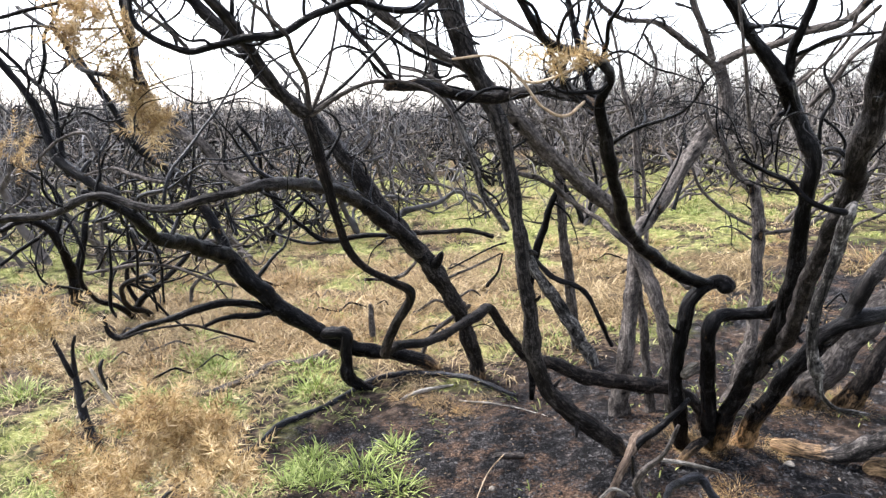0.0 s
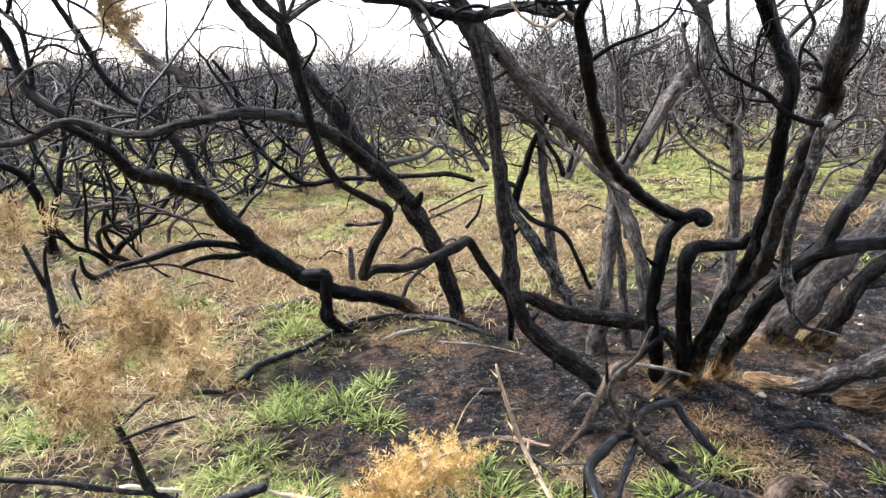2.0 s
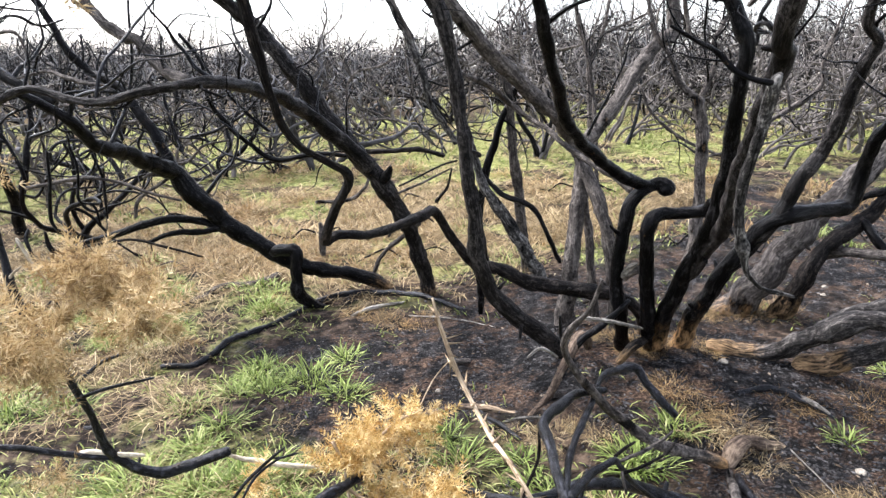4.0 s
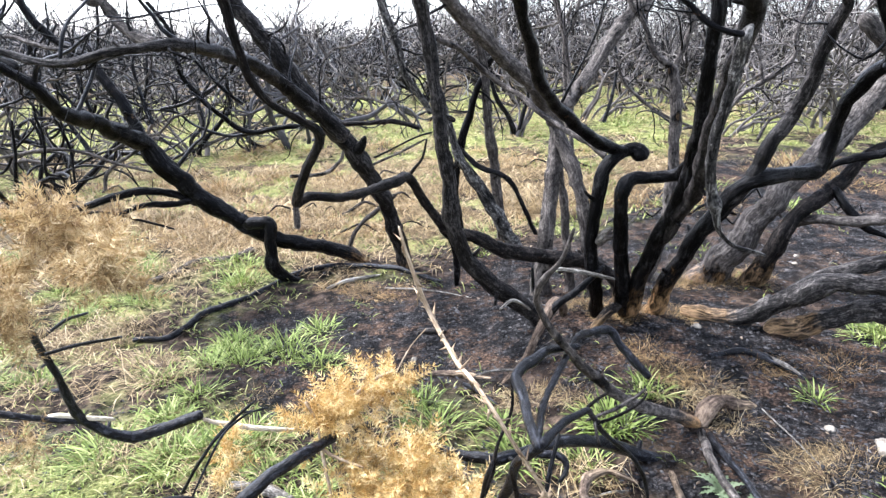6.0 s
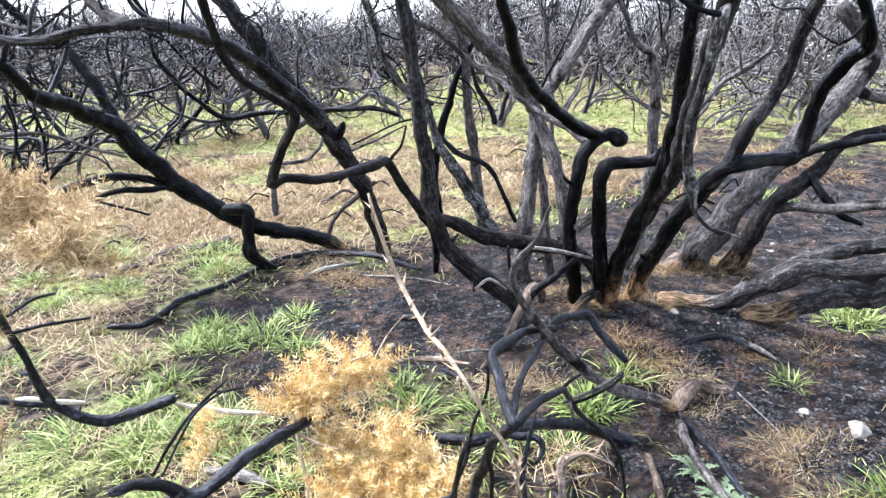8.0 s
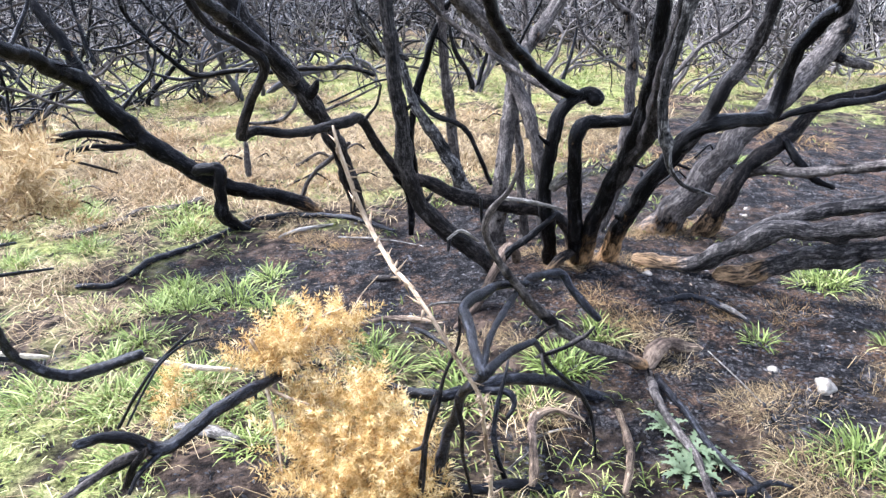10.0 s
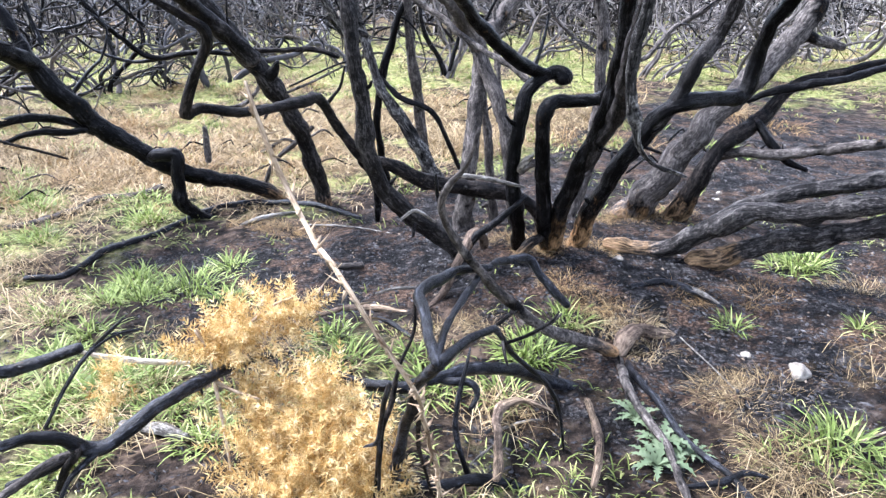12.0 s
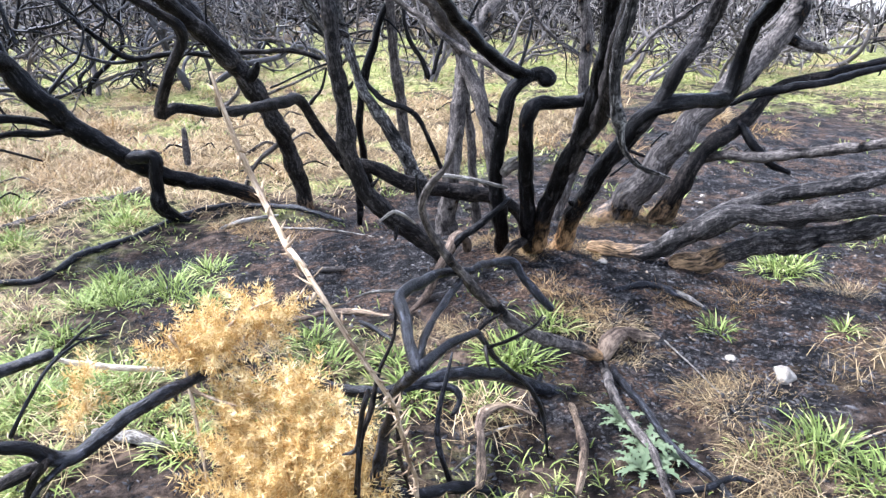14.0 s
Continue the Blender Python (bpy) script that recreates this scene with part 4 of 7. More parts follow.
stem(wood_f2, "twig", CHARLIT, (0, 0), [(0.274, 1.300, 0.294, 0.0055), (0.281, 1.330, 0.208, 0.0050), (0.281, 1.360, 0.125, 0.0040)])
stem(wood_f2, "twig", CHARBROWN, (0, 0), [(0.323, 1.200, 0.459, 0.0060), (0.344, 1.250, 0.358, 0.0060), (0.352, 1.280, 0.288, 0.0055), (0.371, 1.320, 0.205, 0.0050), (0.398, 1.360, 0.106, 0.0050)])
stem(wood_f2, "twig", GREY, (0, 0), [(0.525, 1.340, 0.478, 0.0050), (0.529, 1.330, 0.452, 0.0045), (0.537, 1.330, 0.427, 0.0030)], "ash-grey fissured bark")
stem(wood_f2, "twig", CHARBROWN, (0, 0), [(0.514, 1.360, 0.500, 0.0050), (0.542, 1.370, 0.517, 0.0050), (0.564, 1.380, 0.524, 0.0035)])
stem(wood_f5, "twig", SILVER, (0, 0), [(0.503, 1.470, 0.096, 0.0040), (0.543, 1.490, 0.113, 0.0045), (0.561, 1.500, 0.120, 0.0030)], "bleached silvery bare wood")
stem(wood_f1, "twig", GREY, (0, 0), [(0.609, 1.660, 0.303, 0.0050), (0.698, 1.720, 0.300, 0.0060), (0.770, 1.760, 0.314, 0.0055), (0.806, 1.780, 0.329, 0.0040)], "ash-grey fissured bark")
stem(wood_f9, "twig", CHARLIT, (0, 0), [(-0.370, 1.400, 0.300, 0.0050), (-0.339, 1.380, 0.358, 0.0055), (-0.301, 1.360, 0.420, 0.0055), (-0.255, 1.340, 0.484, 0.0050), (-0.207, 1.320, 0.537, 0.0040), (-0.179, 1.310, 0.565, 0.0025)])
stem(wood_f9, "twig", CHARLIT, (0, 0), [(-0.207, 1.320, 0.535, 0.0030), (-0.185, 1.340, 0.527, 0.0028), (-0.162, 1.360, 0.523, 0.0018)])
stem(wood_f9, "branch", CHARBROWN, (0, 0), [(-0.333, 1.460, 0.206, 0.0100), (-0.366, 1.470, 0.155, 0.0110), (-0.395, 1.480, 0.095, 0.0110)])
wood_f10 = thing("burnt_sapling", "thin charred gorse stem with a bleached broken tip", "shrub", "", (-0.84, 1.60, 0.94))
stem(wood_f10, "branch", CHARLIT, (0, 0), [(-0.843, 1.600, 0.941, 0.0070), (-0.816, 1.570, 0.857, 0.0107), (-0.780, 1.550, 0.774, 0.0113), (-0.752, 1.560, 0.706, 0.0083), (-0.737, 1.600, 0.633, 0.0086), (-0.738, 1.630, 0.569, 0.0102), (-0.729, 1.680, 0.465, 0.0127), (-0.718, 1.750, 0.314, 0.0165), (-0.670, 1.780, 0.251, 0.0169), (-0.602, 1.820, 0.209, 0.0173), (-0.515, 1.850, 0.225, 0.0159), (-0.437, 1.860, 0.246, 0.0160)])
stem(wood_f10, "tip", WHITE, (0, 0), [(-0.441, 1.860, 0.235, 0.0064), (-0.377, 1.870, 0.207, 0.0105), (-0.281, 1.870, 0.195, 0.0097), (-0.178, 1.880, 0.180, 0.0065)], "pale peeled broken end")
stem(wood_f10, "twig", CHARLIT, (0, 0), [(-0.612, 1.400, 0.674, 0.0046), (-0.609, 1.500, 0.672, 0.0049), (-0.602, 1.600, 0.651, 0.0032)])
stem(wood_f10, "twig", CHARLIT, (0, 0), [(-0.621, 1.420, 0.628, 0.0047), (-0.592, 1.500, 0.613, 0.0049), (-0.533, 1.600, 0.591, 0.0039)])
stem(wood_f10, "tip", WHITE, (0, 0), [(-0.835, 1.740, 0.305, 0.006), (-0.770, 1.755, 0.312, 0.0095), (-0.700, 1.765, 0.298, 0.0095), (-0.642, 1.780, 0.284, 0.006)], "pale peeled broken end")
stem(wood_f9, "branch", GREY, (0, 0), [(-0.520, 1.400, 0.110, 0.011), (-0.440, 1.450, 0.155, 0.0125), (-0.390, 1.480, 0.170, 0.0125), (-0.330, 1.505, 0.180, 0.010)], "ash-grey fissured bark")
wood_f11 = thing("fallen_branch", "charred branch lying over grass and ash", "branch", "fallen wood", (-0.29, 1.20, 0.42))
stem(wood_f11, "branch", CHARLIT, (0, 0), [(-0.288, 1.200, 0.423, 0.0023), (-0.262, 1.250, 0.476, 0.0033), (-0.243, 1.300, 0.502, 0.0034), (-0.204, 1.320, 0.528, 0.0025), (-0.166, 1.360, 0.524, 0.0021)])
wood_f12 = thing("dead_stick", "thin charred stick lying on the ground", "branch", "fallen wood", (-1.10, 3.27, -0.09))
stem(wood_f12, "stick", CHARLIT, (0.1, 0), [(-1.098, 3.267, -0.091, 0.0159), (-0.926, 3.256, -0.076, 0.0172), (-0.821, 3.480, -0.053, 0.0197), (-0.705, 3.598, -0.038, 0.0189), (-0.582, 3.725, -0.022, 0.0195), (-0.455, 3.905, -0.002, 0.0204), (-0.341, 4.013, 0.013, 0.0210), (-0.149, 4.021, 0.027, 0.0194), (0.141, 3.916, 0.041, 0.0191), (0.376, 3.650, 0.045, 0.0120)])
wood_f13 = thing("dead_stick", "grey charred stick lying on the ash", "branch", "fallen wood", (-1.42, 3.94, -0.08))
stem(wood_f13, "stick", GREY, (0, 0), [(-1.415, 3.940, -0.075, 0.0187), (-1.279, 3.993, -0.060, 0.0221), (-1.132, 4.140, -0.040, 0.0246), (-1.044, 4.312, -0.023, 0.0256), (-0.844, 4.320, -0.008, 0.0240), (-0.731, 4.459, 0.009, 0.0247)], "ash-grey fissured bark")
wood_f14 = thing("dead_stick", "brown stripped stick lying on the ground", "branch", "fallen wood", (0.05, 2.51, -0.00))
stem(wood_f14, "stick", DRIFTWOOD, (0.6, 0.9), [(0.053, 2.514, -0.004, 0.0081), (0.172, 2.539, 0.015, 0.0123), (0.294, 2.542, 0.032, 0.0144), (0.393, 2.495, 0.046, 0.0143), (0.479, 2.449, 0.052, 0.0121)])
wood_f15 = thing("dead_stick", "grey charred stick lying on the ash", "branch", "fallen wood", (1.28, 2.40, 0.14))
stem(wood_f15, "stick", CHARLIT, (0, 0), [(1.282, 2.397, 0.140, 0.0110), (1.412, 2.416, 0.155, 0.0150), (1.480, 2.369, 0.152, 0.0150), (1.525, 2.305, 0.142, 0.0125), (1.560, 2.225, 0.126, 0.0060)])
stem(wood_f15, "tip", SILVER, (0, 0), [(1.488, 2.358, 0.154, 0.0080), (1.522, 2.305, 0.147, 0.0110), (1.552, 2.240, 0.132, 0.0060)], "pale peeled broken end")
wood_f16 = thing("dead_stick", "bleached pale stick lying on black soil", "branch", "fallen wood", (-0.39, 1.95, -0.04))
stem(wood_f16, "stick", SILVER, (0, 0), [(-0.392, 1.947, -0.035, 0.0150), (-0.328, 1.924, -0.031, 0.0210), (-0.254, 1.880, -0.024, 0.0205), (-0.190, 1.835, -0.020, 0.0150)], "pale peeled broken end")
wood_f17 = thing("dead_stick", "grey charred stick lying on the ash", "branch", "fallen wood", (0.22, 3.00, 0.03))
stem(wood_f17, "stick", GREY, (0, 0), [(0.222, 3.002, 0.025, 0.0143), (0.349, 2.952, 0.045, 0.0141)], "ash-grey fissured bark")
wood_f18 = thing("dead_stick", "brown stripped stick lying on the ground", "branch", "fallen wood", (0.51, 2.40, 0.05))
stem(wood_f18, "stick", DRIFTWOOD, (0.4, 0.1), [(0.508, 2.402, 0.045, 0.0104), (0.600, 2.500, 0.085, 0.0180), (0.645, 2.520, 0.175, 0.0190), (0.700, 2.560, 0.255, 0.0215), (0.745, 2.620, 0.285, 0.0255), (0.790, 2.700, 0.250, 0.0220), (0.820, 2.780, 0.180, 0.0200)])
wood_f19 = thing("dead_stick", "thin pale dry stem lying on the ground", "branch", "fallen wood", (0.08, 3.66, 0.01))
stem(wood_f19, "stick", SILVER, (0, 0), [(0.082, 3.657, 0.014, 0.0057), (0.343, 3.528, 0.034, 0.0055), (0.565, 3.290, 0.058, 0.0039)], "bleached silvery bare wood")
wood_f19b = thing("dead_stick", "thin pale dry stem lying on the ground", "branch", "fallen wood", (1.32, 2.07, 0.10))
stem(wood_f19b, "stick", SILVER, (0, 0), [(1.324, 2.067, 0.099, 0.0028), (1.335, 1.880, 0.090, 0.0026), (1.337, 1.707, 0.084, 0.0024)], "bleached silvery bare wood")
stalk_thing = thing("dry_stalk", "pale dry thorny stalk leaning over black branches", "stalk", "", (0.10, 0.82, 1.04))
stem(stalk_thing, "stalk", STRAWSTEM, (0, 0), [(0.099, 0.820, 1.039, 0.0020), (0.111, 0.820, 1.000, 0.0027), (0.123, 0.820, 0.965, 0.0030), (0.138, 0.820, 0.927, 0.0033), (0.159, 0.770, 0.896, 0.0032), (0.182, 0.680, 0.887, 0.0028), (0.201, 0.650, 0.866, 0.0026), (0.224, 0.640, 0.832, 0.0028), (0.241, 0.640, 0.800, 0.0028), (0.258, 0.660, 0.765, 0.0028), (0.270, 0.700, 0.718, 0.0027), (0.290, 0.760, 0.636, 0.0031), (0.310, 0.820, 0.536, 0.0034), (0.337, 0.900, 0.388, 0.0039)])
stem(bush_a, "branch", CHAR, (0, 0), [(-0.165, 1.560, 1.734, 0.0115), (-0.221, 1.550, 1.710, 0.0125), (-0.274, 1.520, 1.682, 0.0123), (-0.327, 1.500, 1.650, 0.0122), (-0.394, 1.500, 1.644, 0.0122), (-0.450, 1.500, 1.631, 0.0111), (-0.501, 1.500, 1.620, 0.0117), (-0.550, 1.500, 1.633, 0.0100), (-0.588, 1.500, 1.655, 0.0089), (-0.606, 1.500, 1.674, 0.0089), (-0.613, 1.500, 1.716, 0.0077), (-0.612, 1.500, 1.769, 0.0066)])
stem(bush_a, "branch", GREY, (0, 0), [(-0.501, 1.500, 1.622, 0.0067), (-0.537, 1.500, 1.658, 0.0067), (-0.598, 1.520, 1.703, 0.0062), (-0.623, 1.520, 1.735, 0.0056)], "ash-grey fissured bark")
stem(bush_a, "twig", CHAR, (0, 0), [(-0.590, 1.500, 1.672, 0.0033), (-0.563, 1.500, 1.695, 0.0028), (-0.533, 1.500, 1.722, 0.0028)])
stem(bush_a, "branch", GREY, (0, 0), [(-0.329, 1.500, 1.653, 0.0072), (-0.341, 1.480, 1.682, 0.0060), (-0.369, 1.460, 1.711, 0.0054), (-0.386, 1.450, 1.750, 0.0048)], "ash-grey fissured bark")
stem(bush_a, "twig", GREY, (0, 0), [(-0.377, 1.500, 1.647, 0.0050), (-0.372, 1.500, 1.685, 0.0044), (-0.362, 1.500, 1.737, 0.0038)], "ash-grey fissured bark")
stem(bush_a, "branch", GREY, (0, 0), [(-0.302, 1.700, 1.500, 0.0090), (-0.302, 1.650, 1.572, 0.0086), (-0.311, 1.580, 1.615, 0.0071), (-0.307, 1.500, 1.647, 0.0061), (-0.332, 1.480, 1.682, 0.0049), (-0.341, 1.480, 1.724, 0.0038)], "ash-grey fissured bark")
stem(bush_a, "branch", CHAR, (0, 0), [(-0.312, 1.720, 1.500, 0.0065), (-0.327, 1.750, 1.545, 0.0066), (-0.382, 1.800, 1.603, 0.0061), (-0.443, 1.850, 1.659, 0.0055), (-0.497, 1.900, 1.714, 0.0056)])
stem(bush_a, "twig", CHAR, (0, 0), [(-0.308, 1.580, 1.618, 0.0035), (-0.283, 1.600, 1.657, 0.0036), (-0.262, 1.620, 1.694, 0.0030), (-0.247, 1.650, 1.744, 0.0030)])
stem(bush_a, "branch", CHARBROWN, (0, 0), [(-0.278, 1.950, 1.795, 0.0114), (-0.262, 1.930, 1.744, 0.0114), (-0.205, 1.920, 1.679, 0.0114), (-0.155, 1.900, 1.622, 0.0106), (-0.116, 1.880, 1.569, 0.0099)])
stem(bush_a, "branch", CHAR, (0, 0), [(-0.311, 2.300, 1.832, 0.0093), (-0.181, 2.350, 1.747, 0.0096), (-0.079, 2.400, 1.684, 0.0107), (0.030, 2.500, 1.650, 0.0112)])
stem(bush_a, "branch", GREY, (0, 0), [(-0.264, 2.500, 1.878, 0.0138), (-0.155, 2.500, 1.790, 0.0139), (-0.064, 2.520, 1.720, 0.0131), (0.030, 2.550, 1.664, 0.0133)], "ash-grey fissured bark")
stem(bush_a, "twig", CHAR, (0, 0), [(-0.234, 2.200, 1.755, 0.0057), (-0.153, 2.200, 1.711, 0.0057), (-0.129, 2.200, 1.668, 0.0057), (-0.127, 2.200, 1.589, 0.0049)])
stem(bush_a, "twig", GREY, (0, 0), [(-0.116, 2.100, 1.626, 0.0078), (-0.052, 2.050, 1.605, 0.0069), (0.024, 2.000, 1.559, 0.0053)], "ash-grey fissured bark")
stem(bush_a, "branch", CHAR, (0, 0), [(-0.312, 1.900, 1.794, 0.0098), (-0.212, 2.000, 1.781, 0.0118), (-0.099, 2.100, 1.776, 0.0139), (0.027, 2.300, 1.856, 0.0169)])
stem(bush_a, "twig", GREY, (0, 0), [(-0.040, 1.900, 1.787, 0.0070), (-0.045, 1.900, 1.693, 0.0056), (-0.027, 1.900, 1.597, 0.0050)], "ash-grey fissured bark")
stem(bush_a, "branch", GREY, (0, 0), [(0.205, 1.550, 1.647, 0.0069), (0.139, 1.620, 1.692, 0.0066), (0.083, 1.700, 1.739, 0.0063), (0.046, 1.750, 1.789, 0.0058)], "ash-grey fissured bark")
stem(bush_a, "branch", CHARBROWN, (0.2, 0.2), [(0.212, 1.550, 1.638, 0.0081), (0.267, 1.750, 1.605, 0.0105), (0.316, 1.950, 1.557, 0.0117)])
stem(bush_a, "stem", CHAR, (0, 0), [(0.381, 1.900, 1.521, 0.0143), (0.352, 1.900, 1.611, 0.0142), (0.329, 1.900, 1.693, 0.0127), (0.308, 1.900, 1.787, 0.0112), (0.297, 1.900, 1.840, 0.0097)])
stem(bush_a, "branch", CHAR, (0, 0), [(0.351, 1.900, 1.639, 0.0085), (0.361, 1.920, 1.709, 0.0078), (0.374, 1.950, 1.788, 0.0072)])
stem(bush_a, "twig", CHAR, (0, 0), [(0.375, 1.950, 1.761, 0.0057), (0.405, 1.980, 1.701, 0.0051), (0.434, 2.000, 1.646, 0.0037)])
stem(bush_a, "twig", CHAR, (0, 0), [(0.209, 1.600, 1.640, 0.0024), (0.171, 1.700, 1.670, 0.0025), (0.128, 1.800, 1.664, 0.0020)])
stem(bush_a, "branch", GREY, (0, 0), [(0.059, 2.600, 1.912, 0.0133), (0.069, 2.580, 1.799, 0.0124), (0.102, 2.550, 1.708, 0.0104)], "ash-grey fissured bark")
stem(bush_a, "twig", STRAWSTEM, (0, 0), [(0.317, 1.600, 1.611, 0.0030), (0.267, 1.650, 1.585, 0.0037), (0.211, 1.700, 1.568, 0.0038), (0.167, 1.700, 1.575, 0.0038)], "pale straw-coloured dry twig")
stem(bush_a, "twig", GREY, (0, 0), [(0.731, 1.900, 1.781, 0.0056), (0.747, 1.900, 1.693, 0.0056), (0.787, 1.950, 1.571, 0.0066), (0.825, 2.000, 1.455, 0.0076), (0.840, 2.000, 1.395, 0.0069)], "ash-grey fissured bark")
stem(bush_a, "twig", GREY, (0, 0), [(1.030, 1.900, 1.747, 0.0063), (1.036, 1.950, 1.684, 0.0058), (0.995, 2.000, 1.617, 0.0060), (0.948, 2.050, 1.560, 0.0069)], "ash-grey fissured bark")
stem(bush_a, "branch", GREY, (0, 0), [(1.267, 2.600, 1.519, 0.0157), (1.312, 2.550, 1.593, 0.0134), (1.352, 2.500, 1.682, 0.0121), (1.409, 2.450, 1.740, 0.0100), (1.478, 2.400, 1.812, 0.0080)], "ash-grey fissured bark")
stem(bush_a, "twig", CHAR, (0, 0), [(1.268, 2.500, 1.387, 0.0086), (1.268, 2.500, 1.481, 0.0095), (1.299, 2.500, 1.555, 0.0094), (1.262, 2.500, 1.646, 0.0065), (1.309, 2.500, 1.736, 0.0046)])
stem(bush_a, "twig", CHAR, (0, 0), [(1.268, 2.500, 1.481, 0.0076), (1.319, 2.500, 1.443, 0.0076), (1.353, 2.500, 1.387, 0.0067), (1.313, 2.500, 1.311, 0.0057)])
stem(bush_c, "limb", CHAR, (0, 0), [(-1.394, 3.150, 1.146, 0.0316), (-1.557, 3.200, 1.222, 0.0295), (-1.686, 3.250, 1.292, 0.0298), (-1.754, 3.300, 1.401, 0.0301), (-1.797, 3.300, 1.524, 0.0249), (-1.865, 3.300, 1.633, 0.0223), (-1.930, 3.300, 1.717, 0.0197), (-2.036, 3.300, 1.859, 0.0171)])
stem(bush_c, "branch", CHAR, (0, 0), [(-1.655, 3.250, 1.230, 0.0174), (-1.701, 3.300, 1.401, 0.0163), (-1.750, 3.350, 1.561, 0.0151), (-1.868, 3.400, 1.662, 0.0140), (-1.982, 3.400, 1.778, 0.0114), (-2.075, 3.400, 1.846, 0.0101)])
stem(bush_c, "twig", CHAR, (0, 0), [(-1.794, 3.350, 1.623, 0.0126), (-1.759, 3.350, 1.720, 0.0125), (-1.753, 3.350, 1.829, 0.0099), (-1.713, 3.350, 1.889, 0.0087), (-1.673, 3.350, 1.971, 0.0074)])
stem(bush_c, "twig", CHAR, (0, 0), [(-1.738, 3.350, 1.554, 0.0088), (-1.627, 3.300, 1.528, 0.0075), (-1.469, 3.250, 1.511, 0.0049)])
stem(bush_c, "twig", GREY, (0, 0), [(-1.661, 3.000, 1.292, 0.0092), (-1.561, 3.000, 1.383, 0.0091), (-1.444, 3.000, 1.416, 0.0091), (-1.401, 3.000, 1.330, 0.0069)], "ash-grey fissured bark")
stem(bush_c, "twig", CHAR, (0, 0), [(-1.746, 3.400, 1.469, 0.0090), (-1.628, 3.400, 1.499, 0.0090), (-1.528, 3.400, 1.461, 0.0077), (-1.423, 3.400, 1.486, 0.0064)])
stem(bush_c, "twig", GREY, (0, 0), [(-1.116, 3.000, 1.216, 0.0092), (-1.272, 3.050, 1.242, 0.0117), (-1.386, 3.100, 1.271, 0.0095), (-1.507, 3.100, 1.242, 0.0071)], "ash-grey fissured bark")
stem(bush_c, "twig", GREY, (0, 0), [(-1.559, 2.900, 1.090, 0.0090), (-1.516, 2.850, 1.153, 0.0077), (-1.556, 2.800, 1.246, 0.0064), (-1.634, 2.800, 1.320, 0.0053)], "ash-grey fissured bark")
stem(bush_c, "twig", GREY, (0, 0), [(-1.622, 2.900, 1.248, 0.0067), (-1.652, 2.900, 1.169, 0.0067), (-1.707, 2.850, 1.120, 0.0055)], "ash-grey fissured bark")
bush_g = thing("burnt_gorse_bush", "small black burnt gorse bush standing in straw", "shrub", "burnt bushes", (-2.94, 5.71, -0.08))
bush_g["girth"] = "medium"
stem(bush_g, "stem", CHAR, (0.1, 0), [(-2.935, 5.710, -0.076, 0.0661), (-2.930, 5.700, -0.002, 0.0542), (-2.902, 5.650, 0.231, 0.0578), (-2.888, 5.500, 0.463, 0.0430), (-2.933, 5.400, 0.653, 0.0378), (-3.037, 5.300, 0.731, 0.0329), (-3.170, 5.200, 0.664, 0.0283)])
stem(bush_g, "stem", CHAR, (0, 0), [(-2.884, 5.650, 0.231, 0.0400), (-2.840, 5.700, 0.448, 0.0356), (-2.818, 5.750, 0.666, 0.0312), (-2.787, 5.800, 0.884, 0.0268), (-2.808, 5.800, 1.150, 0.0221)])
stem(bush_g, "branch", CHAR, (0, 0), [(-2.886, 5.550, 0.387, 0.0261), (-2.983, 5.600, 0.555, 0.0262), (-2.944, 5.650, 0.768, 0.0218), (-3.041, 5.700, 0.938, 0.0197), (-3.247, 5.700, 1.069, 0.0153)])
stem(bush_g, "branch", CHAR, (0, 0), [(-2.935, 5.400, 0.632, 0.0210), (-3.079, 5.300, 0.522, 0.0186), (-3.197, 5.200, 0.416, 0.0163)])
stem(bush_g, "twig", GREY, (0, 0), [(-3.078, 6.500, 0.041, 0.0230), (-3.061, 6.500, 0.352, 0.0228), (-3.050, 6.500, 0.608, 0.0176), (-3.063, 6.500, 0.809, 0.0150)], "ash-grey fissured bark")
stem(bush_g, "twig", CHAR, (0, 0), [(-2.592, 6.300, 0.009, 0.0174), (-2.723, 6.300, 0.177, 0.0173), (-2.733, 6.300, 0.487, 0.0171), (-2.790, 6.300, 0.635, 0.0146)])
stem(bush_g, "twig", CHAR, (0, 0), [(-2.482, 6.200, 0.033, 0.0195), (-2.507, 6.200, 0.232, 0.0194), (-2.527, 6.200, 0.356, 0.0145)])
wood_u1 = thing("gorse_sprig", "thin dead gorse branches reaching high overhead", "branch", "", (-0.98, 1.70, 1.71))
stem(wood_u1, "branch", CHAR, (0, 0), [(-0.984, 1.700, 1.707, 0.0056), (-0.932, 1.700, 1.719, 0.0056), (-0.874, 1.700, 1.733, 0.0056), (-0.810, 1.700, 1.751, 0.0050)])
stem(wood_u1, "branch", CHAR, (0, 0), [(-0.971, 1.750, 1.740, 0.0058), (-0.905, 1.720, 1.697, 0.0064), (-0.861, 1.700, 1.675, 0.0057), (-0.825, 1.680, 1.623, 0.0063), (-0.788, 1.650, 1.594, 0.0074), (-0.741, 1.620, 1.583, 0.0073)])
stem(wood_u1, "twig", CHAR, (0, 0), [(-1.000, 1.700, 1.673, 0.0038), (-0.910, 1.700, 1.689, 0.0038), (-0.813, 1.680, 1.680, 0.0037), (-0.705, 1.660, 1.681, 0.0025)])
stem(wood_u1, "twig", CHAR, (0, 0), [(-0.836, 1.700, 1.609, 0.0032), (-0.870, 1.700, 1.587, 0.0032), (-0.888, 1.700, 1.590, 0.0025)])
